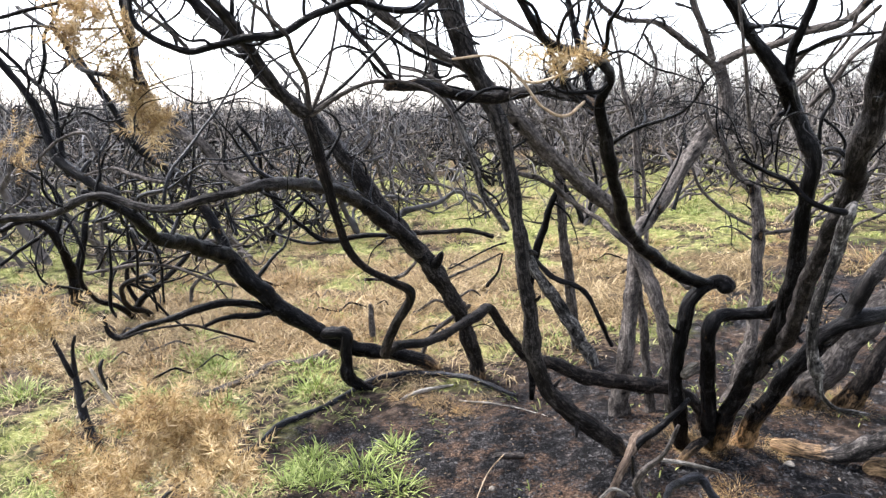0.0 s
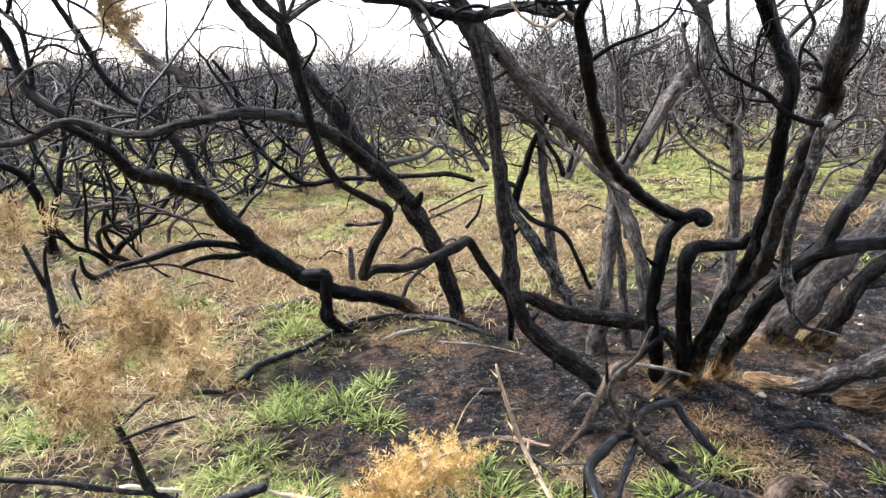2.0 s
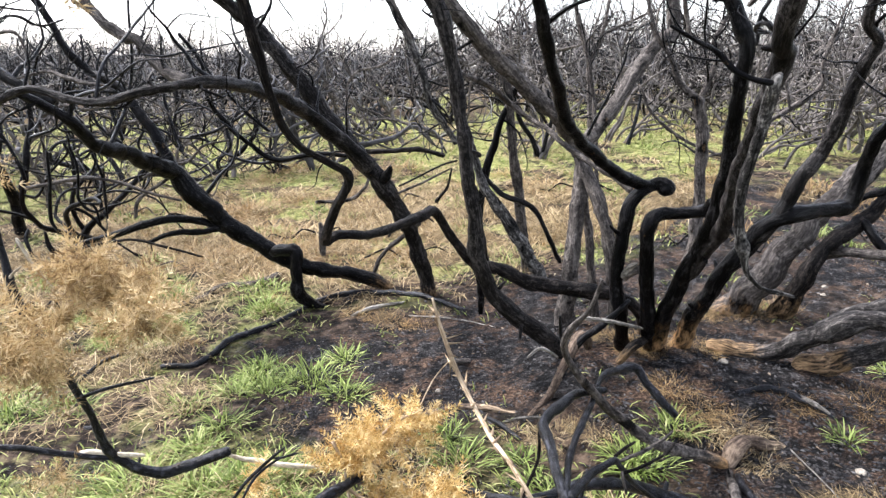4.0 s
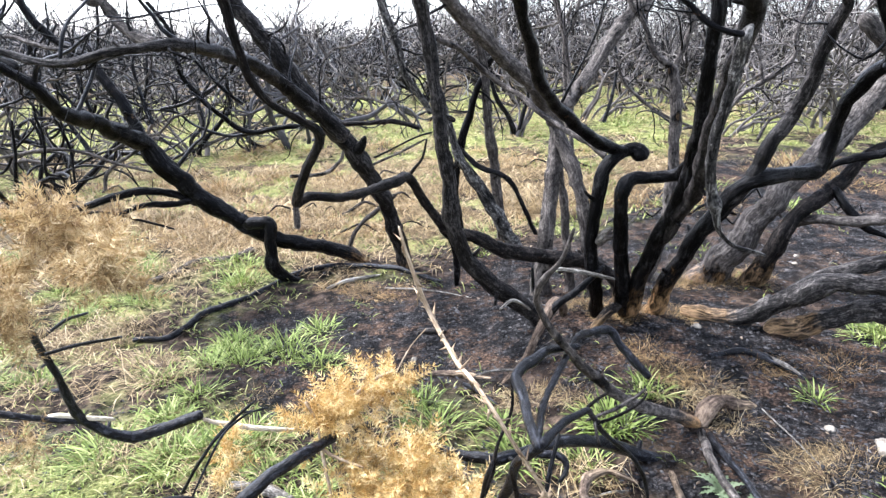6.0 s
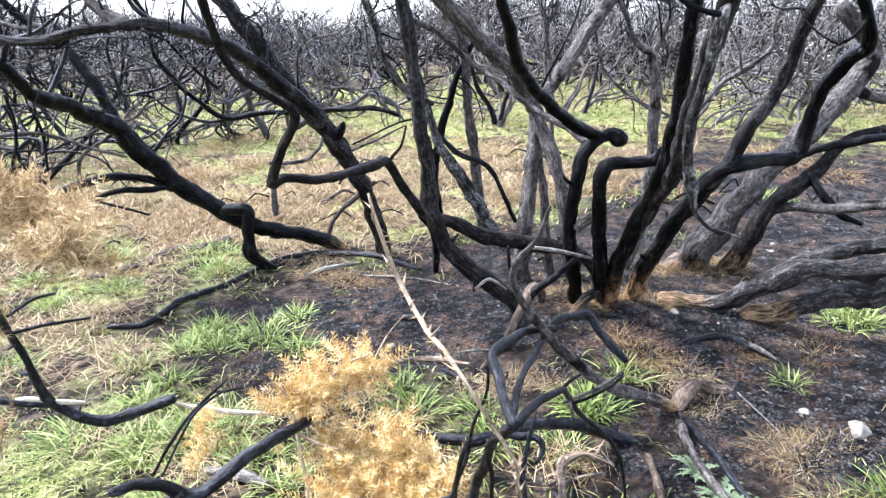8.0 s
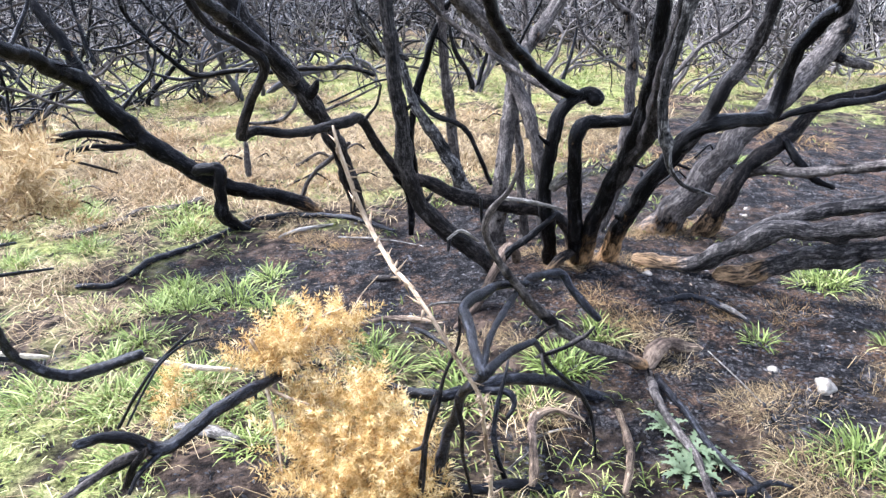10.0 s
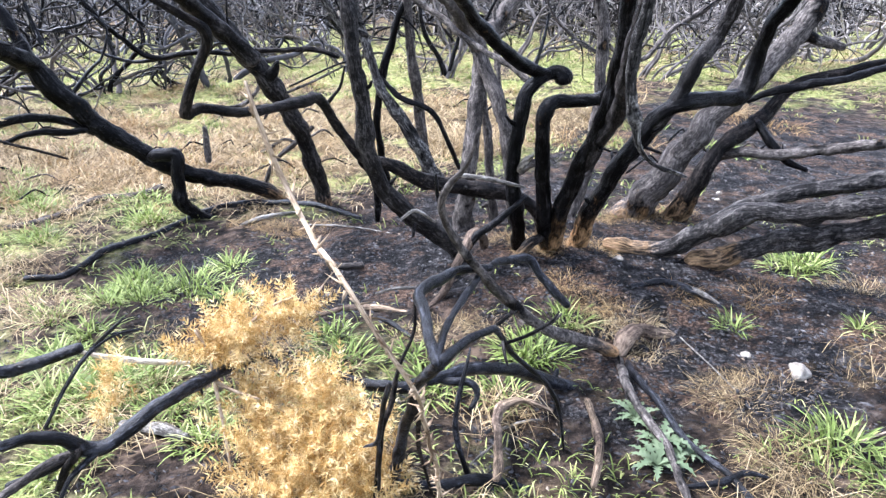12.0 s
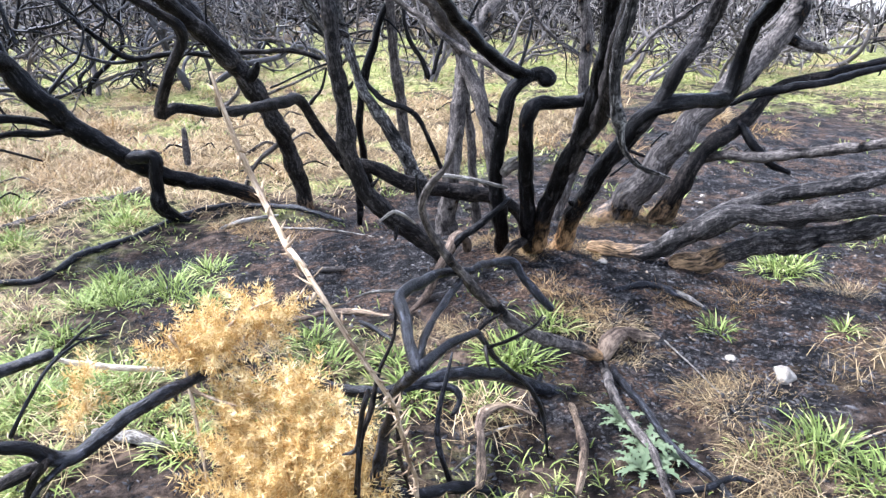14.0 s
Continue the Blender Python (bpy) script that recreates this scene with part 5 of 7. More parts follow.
stem(wood_u1, "branch", CHARBROWN, (0, 0), [(-0.673, 1.600, 1.753, 0.0053), (-0.664, 1.600, 1.686, 0.0053), (-0.654, 1.600, 1.623, 0.0060), (-0.652, 1.600, 1.570, 0.0054), (-0.666, 1.600, 1.511, 0.0042), (-0.649, 1.600, 1.452, 0.0036)])
stem(wood_u1, "twig", CHAR, (0, 0), [(-0.741, 1.620, 1.583, 0.0055), (-0.676, 1.600, 1.570, 0.0060), (-0.629, 1.600, 1.559, 0.0042)])
stem(bush_e, "stem", GREY, (0.1, 0), [(1.612, 6.000, 0.573, 0.0326), (1.571, 6.000, 1.047, 0.0345), (1.548, 6.000, 1.342, 0.0341), (1.448, 6.000, 1.632, 0.0248), (1.390, 6.000, 1.938, 0.0179), (1.312, 6.000, 2.196, 0.0133)], "ash-grey fissured bark")
stem(bush_e, "branch", GREY, (0, 0), [(1.555, 6.000, 1.297, 0.0274), (1.646, 6.000, 1.565, 0.0226), (1.683, 6.000, 1.894, 0.0179), (1.582, 6.000, 2.110, 0.0133)], "ash-grey fissured bark")
stem(bush_e, "branch", GREY, (0, 0), [(1.656, 6.000, 1.543, 0.0181), (1.832, 6.000, 1.632, 0.0158), (2.029, 6.000, 1.720, 0.0112)], "ash-grey fissured bark")
stem(bush_b, "branch", CHAR, (0, 0), [(0.032, 3.900, 0.667, 0.0061), (0.155, 3.950, 0.721, 0.0077), (0.265, 4.000, 0.766, 0.0078), (0.356, 4.050, 0.785, 0.0079)])
wood_f10b = thing("burnt_twig", "broken twig with pale peeled wood", "branch", "", (-0.78, 1.56, 0.94))
stem(wood_f10b, "twig", WHITE, (0, 0), [(-0.784, 1.560, 0.941, 0.0044), (-0.760, 1.560, 0.891, 0.0051), (-0.740, 1.560, 0.858, 0.0051), (-0.720, 1.560, 0.831, 0.0032)], "pale peeled broken end")
stem(wood_f10b, "twig", WHITE, (0, 0), [(-0.826, 1.560, 0.821, 0.0032), (-0.804, 1.560, 0.858, 0.0038), (-0.779, 1.560, 0.878, 0.0025)], "pale peeled broken end")
stem(wood_f10b, "twig", CHARLIT, (0, 0), [(-0.754, 1.560, 0.962, 0.0038), (-0.762, 1.560, 0.937, 0.0057), (-0.750, 1.560, 0.891, 0.0038)])
stem(wood_f10b, "twig", CHARLIT, (0, 0), [(-0.823, 1.560, 0.920, 0.0088), (-0.844, 1.560, 0.970, 0.0063), (-0.864, 1.560, 1.022, 0.0050)])
stem(wood_f10b, "twig", CHARLIT, (0, 0), [(-0.817, 1.560, 0.924, 0.0076), (-0.820, 1.560, 0.983, 0.0056), (-0.812, 1.560, 1.016, 0.0044)])
wood_f10c = thing("fallen_branch", "charred branch resting against a burnt sapling", "branch", "fallen wood", (-1.09, 1.68, 0.39))
stem(wood_f10c, "branch", CHARLIT, (0, 0), [(-1.094, 1.680, 0.386, 0.0085), (-1.024, 1.700, 0.363, 0.0101), (-0.923, 1.720, 0.345, 0.0102), (-0.820, 1.740, 0.313, 0.0112), (-0.715, 1.760, 0.291, 0.0121)])
stem(bush_a, "twig", CHAR, (0, 0), [(0.823, 3.000, 1.029, 0.0094), (0.886, 3.000, 1.166, 0.0070), (0.949, 3.000, 1.300, 0.0057), (0.975, 3.000, 1.432, 0.0045)])
wood_f20 = thing("dead_stick", "long dry straw stem lying on the ground", "branch", "fallen wood", (1.13, 1.71, 0.07))
stem(wood_f20, "stick", STRAWSTEM, (0, 0), [(1.134, 1.709, 0.069, 0.0031), (1.234, 1.659, 0.075, 0.0039), (1.327, 1.591, 0.083, 0.0038), (1.414, 1.511, 0.086, 0.0029)], "pale straw-coloured dry twig")
wood_f21 = thing("dead_stick", "long dry straw stem lying on the ground", "branch", "fallen wood", (1.40, 1.42, 0.09))
stem(wood_f21, "stick", STRAWSTEM, (0, 0), [(1.403, 1.418, 0.087, 0.0028), (1.543, 1.458, 0.099, 0.0036), (1.682, 1.497, 0.104, 0.0030), (1.834, 1.525, 0.118, 0.0023)], "pale straw-coloured dry twig")
wood_f22 = thing("dead_stick", "thin pale dry stem lying on the ground", "branch", "fallen wood", (-0.22, 3.70, -0.00))
stem(wood_f22, "stick", SILVER, (0, 0), [(-0.223, 3.699, -0.004, 0.0099), (-0.132, 3.781, 0.009, 0.0130), (-0.007, 3.836, 0.019, 0.0103), (0.065, 3.856, 0.024, 0.0059)], "bleached silvery bare wood")
wood_f23 = thing("dead_stick", "thin charred stick lying on the ground", "branch", "fallen wood", (0.37, 2.44, 0.04))
stem(wood_f23, "stick", CHARLIT, (0, 0), [(0.369, 2.444, 0.035, 0.0090), (0.417, 2.361, 0.041, 0.0117), (0.468, 2.266, 0.039, 0.0085)])
wood_f24 = thing("dead_stick", "long dry straw stem lying on the ground", "branch", "fallen wood", (0.12, 2.62, 0.00))
stem(wood_f24, "stick", STRAWSTEM, (0, 0), [(0.120, 2.620, 0.003, 0.0033), (0.184, 2.854, 0.010, 0.0036), (0.258, 2.900, 0.078, 0.0036)], "pale straw-coloured dry twig")
stem(bush_e, "branch", GREY, (0, 0), [(1.976, 4.500, 0.760, 0.0161), (2.194, 4.500, 0.807, 0.0215), (2.323, 4.500, 0.966, 0.0231), (2.495, 4.500, 1.071, 0.0231), (2.645, 4.500, 1.193, 0.0212), (2.641, 4.500, 1.346, 0.0193), (2.703, 4.500, 1.547, 0.0156)], "ash-grey fissured bark")
stem(bush_e, "branch", GREY, (0, 0), [(1.512, 4.500, 1.181, 0.0121), (1.588, 4.500, 1.030, 0.0140), (1.782, 4.500, 0.875, 0.0142), (2.058, 4.500, 0.760, 0.0126)], "ash-grey fissured bark")
stem(bush_e, "twig", GREY, (0, 0), [(2.460, 4.500, 1.054, 0.0124), (2.422, 4.500, 1.208, 0.0106), (2.312, 4.500, 1.358, 0.0087)], "ash-grey fissured bark")
stem(bush_c, "branch", GREY, (0, 0), [(-0.141, 4.150, 0.051, 0.0150), (-0.076, 4.100, 0.223, 0.0163), (0.042, 4.050, 0.344, 0.0160), (0.149, 3.900, 0.464, 0.0139)], "ash-grey fissured bark")
stem(bush_c, "branch", GREY, (0, 0), [(-0.502, 4.600, 0.445, 0.0142), (-0.308, 4.600, 0.459, 0.0160), (-0.193, 4.600, 0.541, 0.0142), (-0.156, 4.600, 0.623, 0.0106)], "ash-grey fissured bark")
stem(bush_b, "twig", CHARBROWN, (0, 0), [(0.222, 3.700, 0.618, 0.0131), (0.280, 3.700, 0.691, 0.0101), (0.306, 3.700, 0.792, 0.0072)])
stem(bush_b, "twig", GREY, (0, 0), [(0.020, 3.720, 0.653, 0.0087), (0.171, 3.720, 0.723, 0.0087), (0.301, 3.720, 0.787, 0.0058)], "ash-grey fissured bark")
stem(bush_c, "twig", GREY, (0, 0), [(-0.398, 4.000, 0.261, 0.0221), (-0.401, 4.000, 0.348, 0.0220), (-0.409, 4.000, 0.444, 0.0156)], "ash-grey fissured bark")
stem(bush_g, "branch", GREY, (0, 0), [(-1.786, 3.600, 0.706, 0.0134), (-1.549, 3.600, 0.752, 0.0121), (-1.368, 3.600, 0.747, 0.0122), (-1.217, 3.600, 0.692, 0.0109), (-1.037, 3.600, 0.645, 0.0082)], "ash-grey fissured bark")
stem(bush_g, "branch", CHAR, (0, 0), [(-1.511, 3.500, 0.941, 0.0077), (-1.481, 3.500, 0.825, 0.0091), (-1.491, 3.500, 0.668, 0.0092), (-1.424, 3.500, 0.636, 0.0093), (-1.400, 3.500, 0.539, 0.0067)])
stem(bush_g, "branch", CHAR, (0, 0), [(-1.567, 3.400, 0.911, 0.0088), (-1.568, 3.400, 0.761, 0.0101), (-1.585, 3.400, 0.607, 0.0116), (-1.560, 3.400, 0.539, 0.0090)])
stem(bush_g, "branch", CHAR, (0, 0), [(-1.450, 3.600, 0.880, 0.0080), (-1.412, 3.600, 0.774, 0.0094), (-1.407, 3.600, 0.679, 0.0095), (-1.406, 3.600, 0.555, 0.0068)])
stem(bush_g, "branch", GREY, (0, 0), [(-1.309, 3.700, 0.536, 0.0113), (-1.279, 3.700, 0.635, 0.0126), (-1.139, 3.700, 0.733, 0.0112), (-1.079, 3.700, 0.803, 0.0083)], "ash-grey fissured bark")
stem(bush_g, "stem", CHAR, (0, 0), [(-1.883, 7.990, 0.016, 0.0480), (-1.877, 7.990, 0.049, 0.0393), (-1.848, 7.990, 0.194, 0.0355), (-1.670, 7.990, 0.392, 0.0321), (-1.516, 7.990, 0.599, 0.0283), (-1.536, 7.990, 0.832, 0.0245), (-1.428, 7.990, 1.063, 0.0211)])
stem(bush_g, "stem", CHARLIT, (0, 0), [(-1.897, 7.990, 0.016, 0.0369), (-1.906, 7.990, 0.062, 0.0302), (-1.950, 7.990, 0.242, 0.0273), (-1.808, 7.990, 0.421, 0.0245), (-1.831, 7.990, 0.656, 0.0216), (-1.645, 7.990, 0.831, 0.0189), (-1.647, 7.990, 1.060, 0.0161)])
stem(bush_g, "branch", GREY, (0, 0), [(-1.839, 7.990, 0.170, 0.0241), (-1.564, 7.990, 0.303, 0.0214), (-1.294, 7.990, 0.393, 0.0186), (-1.047, 7.990, 0.602, 0.0159), (-0.805, 7.990, 0.721, 0.0132)], "ash-grey fissured bark")
stem(bush_g, "branch", CHARLIT, (0, 0), [(-1.131, 4.000, 0.833, 0.0165), (-1.159, 4.000, 0.901, 0.0146), (-1.190, 4.000, 1.032, 0.0125), (-1.207, 4.000, 1.146, 0.0107), (-1.174, 4.000, 1.287, 0.0088)])
stem(bush_g, "branch", CHARLIT, (0, 0), [(-1.041, 4.000, 0.586, 0.0137), (-0.926, 4.000, 0.723, 0.0121), (-0.871, 4.000, 0.784, 0.0106), (-0.838, 4.000, 0.918, 0.0090), (-0.919, 4.000, 1.005, 0.0074)])
stem(bush_g, "branch", GREY, (0, 0), [(-1.354, 4.000, 0.693, 0.0135), (-1.231, 4.000, 0.762, 0.0120), (-1.112, 4.000, 0.783, 0.0105), (-1.017, 4.000, 0.872, 0.0090), (-0.883, 4.000, 0.903, 0.0075)], "ash-grey fissured bark")
stem(bush_g, "branch", CHARLIT, (0, 0), [(-1.449, 4.000, 0.879, 0.0148), (-1.532, 4.000, 0.943, 0.0134), (-1.587, 4.000, 1.029, 0.0120), (-1.590, 4.000, 1.114, 0.0106), (-1.618, 4.000, 1.226, 0.0092), (-1.563, 4.000, 1.337, 0.0079)])
stem(bush_g, "branch", CHARLIT, (0, 0), [(-1.446, 4.000, 0.900, 0.0133), (-1.480, 4.000, 1.030, 0.0117), (-1.509, 4.000, 1.143, 0.0102), (-1.545, 4.000, 1.254, 0.0086), (-1.510, 4.000, 1.365, 0.0072)])
stem(bush_g, "branch", GREY, (0, 0), [(-1.527, 4.000, 0.937, 0.0118), (-1.379, 4.000, 0.996, 0.0105), (-1.236, 4.000, 1.003, 0.0092), (-1.136, 4.000, 1.090, 0.0078), (-1.097, 4.000, 1.204, 0.0064)], "ash-grey fissured bark")
stem(bush_g, "branch", CHARLIT, (0, 0), [(-0.630, 4.300, 0.760, 0.0147), (-0.806, 4.300, 0.740, 0.0133), (-0.977, 4.300, 0.791, 0.0120), (-1.096, 4.300, 0.874, 0.0106), (-1.235, 4.300, 0.885, 0.0093), (-1.354, 4.300, 0.938, 0.0079)])
stem(bush_g, "branch", CHARLIT, (0, 0), [(-1.173, 4.300, 0.886, 0.0128), (-1.030, 4.300, 0.924, 0.0114), (-0.867, 4.300, 1.013, 0.0099), (-0.760, 4.300, 1.120, 0.0084), (-0.638, 4.300, 1.177, 0.0070)])
stem(bush_g, "branch", CHAR, (0, 0), [(-0.716, 4.300, 0.920, 0.0145), (-0.835, 4.300, 1.020, 0.0128), (-0.950, 4.300, 1.143, 0.0111), (-1.061, 4.300, 1.287, 0.0094), (-1.081, 4.300, 1.412, 0.0078)])
stem(bush_g, "branch", GREY, (0, 0), [(-1.805, 3.900, 1.032, 0.0113), (-1.689, 3.900, 1.083, 0.0103), (-1.555, 3.900, 1.067, 0.0094), (-1.384, 3.900, 1.124, 0.0082), (-1.248, 3.900, 1.114, 0.0073), (-1.145, 3.900, 1.037, 0.0063)], "ash-grey fissured bark")
stem(bush_g, "branch", CHARLIT, (0, 0), [(-1.875, 3.900, 0.920, 0.0128), (-1.731, 3.900, 0.977, 0.0117), (-1.634, 3.900, 1.089, 0.0105), (-1.647, 3.900, 1.198, 0.0093), (-1.566, 3.900, 1.307, 0.0081), (-1.562, 3.900, 1.440, 0.0069)])
stem(bush_g, "branch", CHARLIT, (0, 0), [(-1.386, 4.200, 0.744, 0.0126), (-1.435, 4.200, 0.852, 0.0111), (-1.394, 4.200, 0.960, 0.0096), (-1.457, 4.200, 1.065, 0.0081), (-1.425, 4.200, 1.169, 0.0067)])
stem(bush_e, "stem", GREY, (0, 0), [(1.253, 4.400, 0.411, 0.0229), (1.230, 4.400, 0.813, 0.0198), (1.205, 4.400, 1.065, 0.0171), (1.156, 4.400, 1.325, 0.0144), (1.104, 4.400, 1.545, 0.0118)], "ash-grey fissured bark")
stem(bush_e, "stem", CHAR, (0, 0), [(1.541, 7.860, 0.238, 0.0560), (1.524, 7.860, 0.289, 0.0459), (1.435, 7.860, 0.518, 0.0389), (1.274, 7.860, 0.773, 0.0316), (1.219, 7.860, 1.035, 0.0244)])
stem(bush_e, "stem", CHAR, (0, 0), [(1.511, 7.860, 0.238, 0.0448), (1.524, 7.860, 0.289, 0.0368), (1.588, 7.860, 0.537, 0.0310), (1.640, 7.860, 0.776, 0.0253), (1.580, 7.860, 1.039, 0.0197)])
stem(bush_e, "stem", CHARLIT, (0, 0), [(2.597, 8.310, 0.335, 0.0397), (2.613, 8.310, 0.392, 0.0325), (2.696, 8.310, 0.724, 0.0274), (2.731, 8.310, 1.038, 0.0223), (2.676, 8.310, 1.344, 0.0174)])
stem(bush_e, "branch", GREY, (0, 0), [(2.419, 4.400, 0.694, 0.0160), (2.484, 4.400, 0.818, 0.0141), (2.648, 4.400, 0.905, 0.0123), (2.775, 4.400, 1.044, 0.0105), (2.792, 4.400, 1.214, 0.0087)], "ash-grey fissured bark")
stem(bush_a, "stub", SILVER, (0, 0), [(0.907, 2.660, 0.516, 0.0176), (0.926, 2.630, 0.564, 0.0163), (0.944, 2.600, 0.590, 0.0075)], "bleached silvery bare wood")

NEAR_TUFTS = [
    (0.84, 2.08, 0.9), (-0.60, 2.13, 1), (0.25, 2.16, 0.8), (1.44, 1.45, 0.8), (0.81, 2.08, 0.8), (0.50, 1.96, 0.8),
    (0.17, 1.89, 0.7), (1.48, 1.30, 0.6), (1.91, 1.98, 0.25), (-0.41, 2.17, 0.8), (1.53, 2.10, 0.35), (-0.49, 2.18, 0.8),
    (-0.26, 2.01, 0.8), (-0.15, 1.85, 0.7), (-0.48, 1.79, 0.7), (0.45, 2.14, 0.5), (0.68, 1.88, 0.6)]
FAR_TUFTS = [
    (-0.34, 2.98, 1.3), (-0.60, 3.17, 0.9), (-0.71, 3.92, 1), (-1.19, 3.79, 0.9), (0.99, 2.24, 0.7), (-0.85, 2.24, 1.2),
    (-2.22, 4.47, 1.2), (-1.55, 2.81, 1), (-1.57, 4.50, 1.3), (-2.40, 3.99, 1.3), (2.06, 2.57, 1), (2.13, 2.58, 0.8),
    (-0.37, 2.23, 0.9), (-1.43, 4.46, 0.9), (-0.71, 3.94, 1), (2.78, 8.05, 1.2), (-1.66, 4.92, 1), (-0.50, 2.90, 0.8),
    (-0.18, 2.82, 0.8), (-0.71, 2.43, 0.7), (-0.65, 2.91, 0.8), (-0.83, 2.80, 0.7), (-0.21, 3.19, 0.6), (-0.60, 3.04, 0.8),
    (-1.48, 3.63, 0.8), (-1.34, 2.86, 0.9), (-0.64, 2.62, 0.7), (-1.36, 4.27, 0.7), (-1.69, 3.95, 0.6), (-1.35, 4.24, 0.8),
    (-0.86, 4.33, 0.6), (0.21, 2.33, 0.6)]
DRY_TUFTS = [
    (1.80, 3.27, 0.7), (1.09, 2.77, 0.5), (1.00, 2.96, 0.6), (1.63, 3.29, 0.7), (0.26, 3.69, 0.5), (-0.08, 3.95, 0.6),
    (-0.01, 3.68, 0.5), (1.32, 1.45, 0.7), (1.32, 1.67, 0.4), (2.18, 2.30, 0.7), (-1.34, 4.94, 0.9), (-1.12, 5.15, 0.8),
    (-1.58, 7.55, 1), (-1.33, 8.90, 1), (1.10, 2.33, 0.5), (1.10, 2.21, 0.5), (1.30, 1.35, 0.8), (0.48, 2.33, 0.5),
    (-0.95, 3.00, 0.6), (-0.85, 2.88, 0.7), (-0.40, 2.56, 0.5)]
BRACKEN_HEAPS = [
    (-0.55, 4.75, 1.0), (-0.25, 5.05, 0.9), (-0.92, 4.95, 1.0), (0.30, 5.30, 0.8), (-1.50, 5.30, 1.0), (-0.70, 5.30, 1.0), (-1.95, 5.70, 1.0), (0.05, 4.75, 0.7),
    (-1.22, 4.86, 0.8), (-0.96, 4.54, 0.8), (-0.99, 5.56, 0.9), (-1.52, 6.36, 1), (-1.72, 7.00, 1), (-1.34, 7.79, 1),
    (-1.13, 8.40, 1), (-0.74, 6.53, 0.9), (0.10, 7.73, 1), (-1.10, 8.32, 0.9), (-1.51, 5.57, 0.7), (1.13, 7.09, 0.8),
    (2.75, 6.33, 0.9), (1.98, 6.82, 0.9), (-0.57, 7.80, 0.9), (-2.53, 6.00, 1), (-2.27, 6.36, 1)]
STRAW_PATCHES = [
    (1.13, 2.36, 0.45), (1.22, 2.25, 0.45), (1.07, 2.48, 0.35), (1.24, 2.05, 0.35), (1.46, 2.36, 0.4), (1.77, 2.33, 0.5),
    (1.32, 1.73, 0.45), (1.46, 1.73, 0.45), (2.18, 2.30, 0.55), (1.72, 1.76, 0.45), (0.60, 2.29, 0.4), (0.74, 2.29, 0.4),
    (1.04, 2.96, 0.35), (1.06, 2.87, 0.3), (1.29, 2.76, 0.3), (1.66, 3.21, 0.4), (1.87, 3.23, 0.4), (-0.01, 3.59, 0.5),
    (-0.17, 3.75, 0.4), (0.16, 3.58, 0.4), (-0.64, 4.09, 0.4), (0.99, 2.98, 0.3), (1.05, 2.81, 0.3), (1.15, 2.77, 0.35),
    (1.28, 2.89, 0.3), (1.63, 3.26, 0.35), (1.75, 3.28, 0.35), (1.91, 3.32, 0.3), (1.49, 3.20, 0.3)]
STONES = [
    (1.56, 1.78, 0.028), (1.48, 1.93, 0.014), (1.34, 2.65, 0.016), (2.22, 3.47, 0.012), (2.31, 3.62, 0.012), (0.20, 2.76, 0.012)]
MID_SHRUBS = [
    (-0.45, 11.10, 1), (-0.02, 9.64, 0.8), (1.50, 7.91, 0.8), (-1.88, 7.99, 0.95), (2.15, 10.07, 0.8), (-1.95, 7.26, 0.8),
    (-1.32, 8.42, 0.8), (5.60, 9.34, 1.1), (5.06, 10.23, 1), (4.27, 10.91, 1.1), (0.86, 11.56, 1), (-1.61, 12.22, 1),
    (4.06, 10.43, 0.8), (-3.30, 7.20, 0.9), (5.60, 9.20, 1.35), (2.60, 11.40, 1.2),
    (4.10, 11.90, 1.3), (-0.90, 8.40, 1.2), (-2.90, 7.60, 1.2), (-4.20, 5.00, 1),
    (-3.90, 6.90, 1.4), (3.60, 7.50, 0.9), (5.00, 7.90, 1.05), (2.50, 8.60, 0.9)]
SLENDER_SHRUBS = [
    (0.55, 9.40, 1.0), (-2.30, 5.50, 0.95), (2.10, 10.30, 1.2), (4.20, 9.60, 1.2), (0.90, 12.20, 1.1), (-0.60, 10.50, 1.1), (3.40, 12.40, 1.3)]
THISTLES = [(0.97, 1.46, 1.25)]
DENSE_GORSE = [((-0.02, 1.76, 0.32), (0.1, 0.08, 0.06), 46, 0.06), ((0.08, 1.80, 0.34), (0.09, 0.08, 0.06), 36, 0.06), ((-0.10, 1.73, 0.29), (0.06, 0.06, 0.07), 26, 0.06), ((0.02, 1.68, 0.17), (0.08, 0.08, 0.05), 36, 0.05), ((0.16, 1.60, 0.20), (0.11, 0.09, 0.08), 66, 0.06), ((0.05, 1.58, 0.11), (0.12, 0.1, 0.07), 66, 0.06), ((0.20, 1.48, 0.14), (0.09, 0.08, 0.07), 56, 0.06), ((0.10, 1.46, 0.08), (0.1, 0.08, 0.06), 50, 0.06), ((0.27, 1.50, 0.15), (0.06, 0.07, 0.06), 30, 0.06), ((0.28, 1.42, 0.08), (0.07, 0.07, 0.05), 30, 0.06), ((-0.315, 1.70, 0.26), (0.018, 0.02, 0.035), 8, 0.04), ((-0.34, 1.70, 0.17), (0.02, 0.02, 0.045), 10, 0.04)]
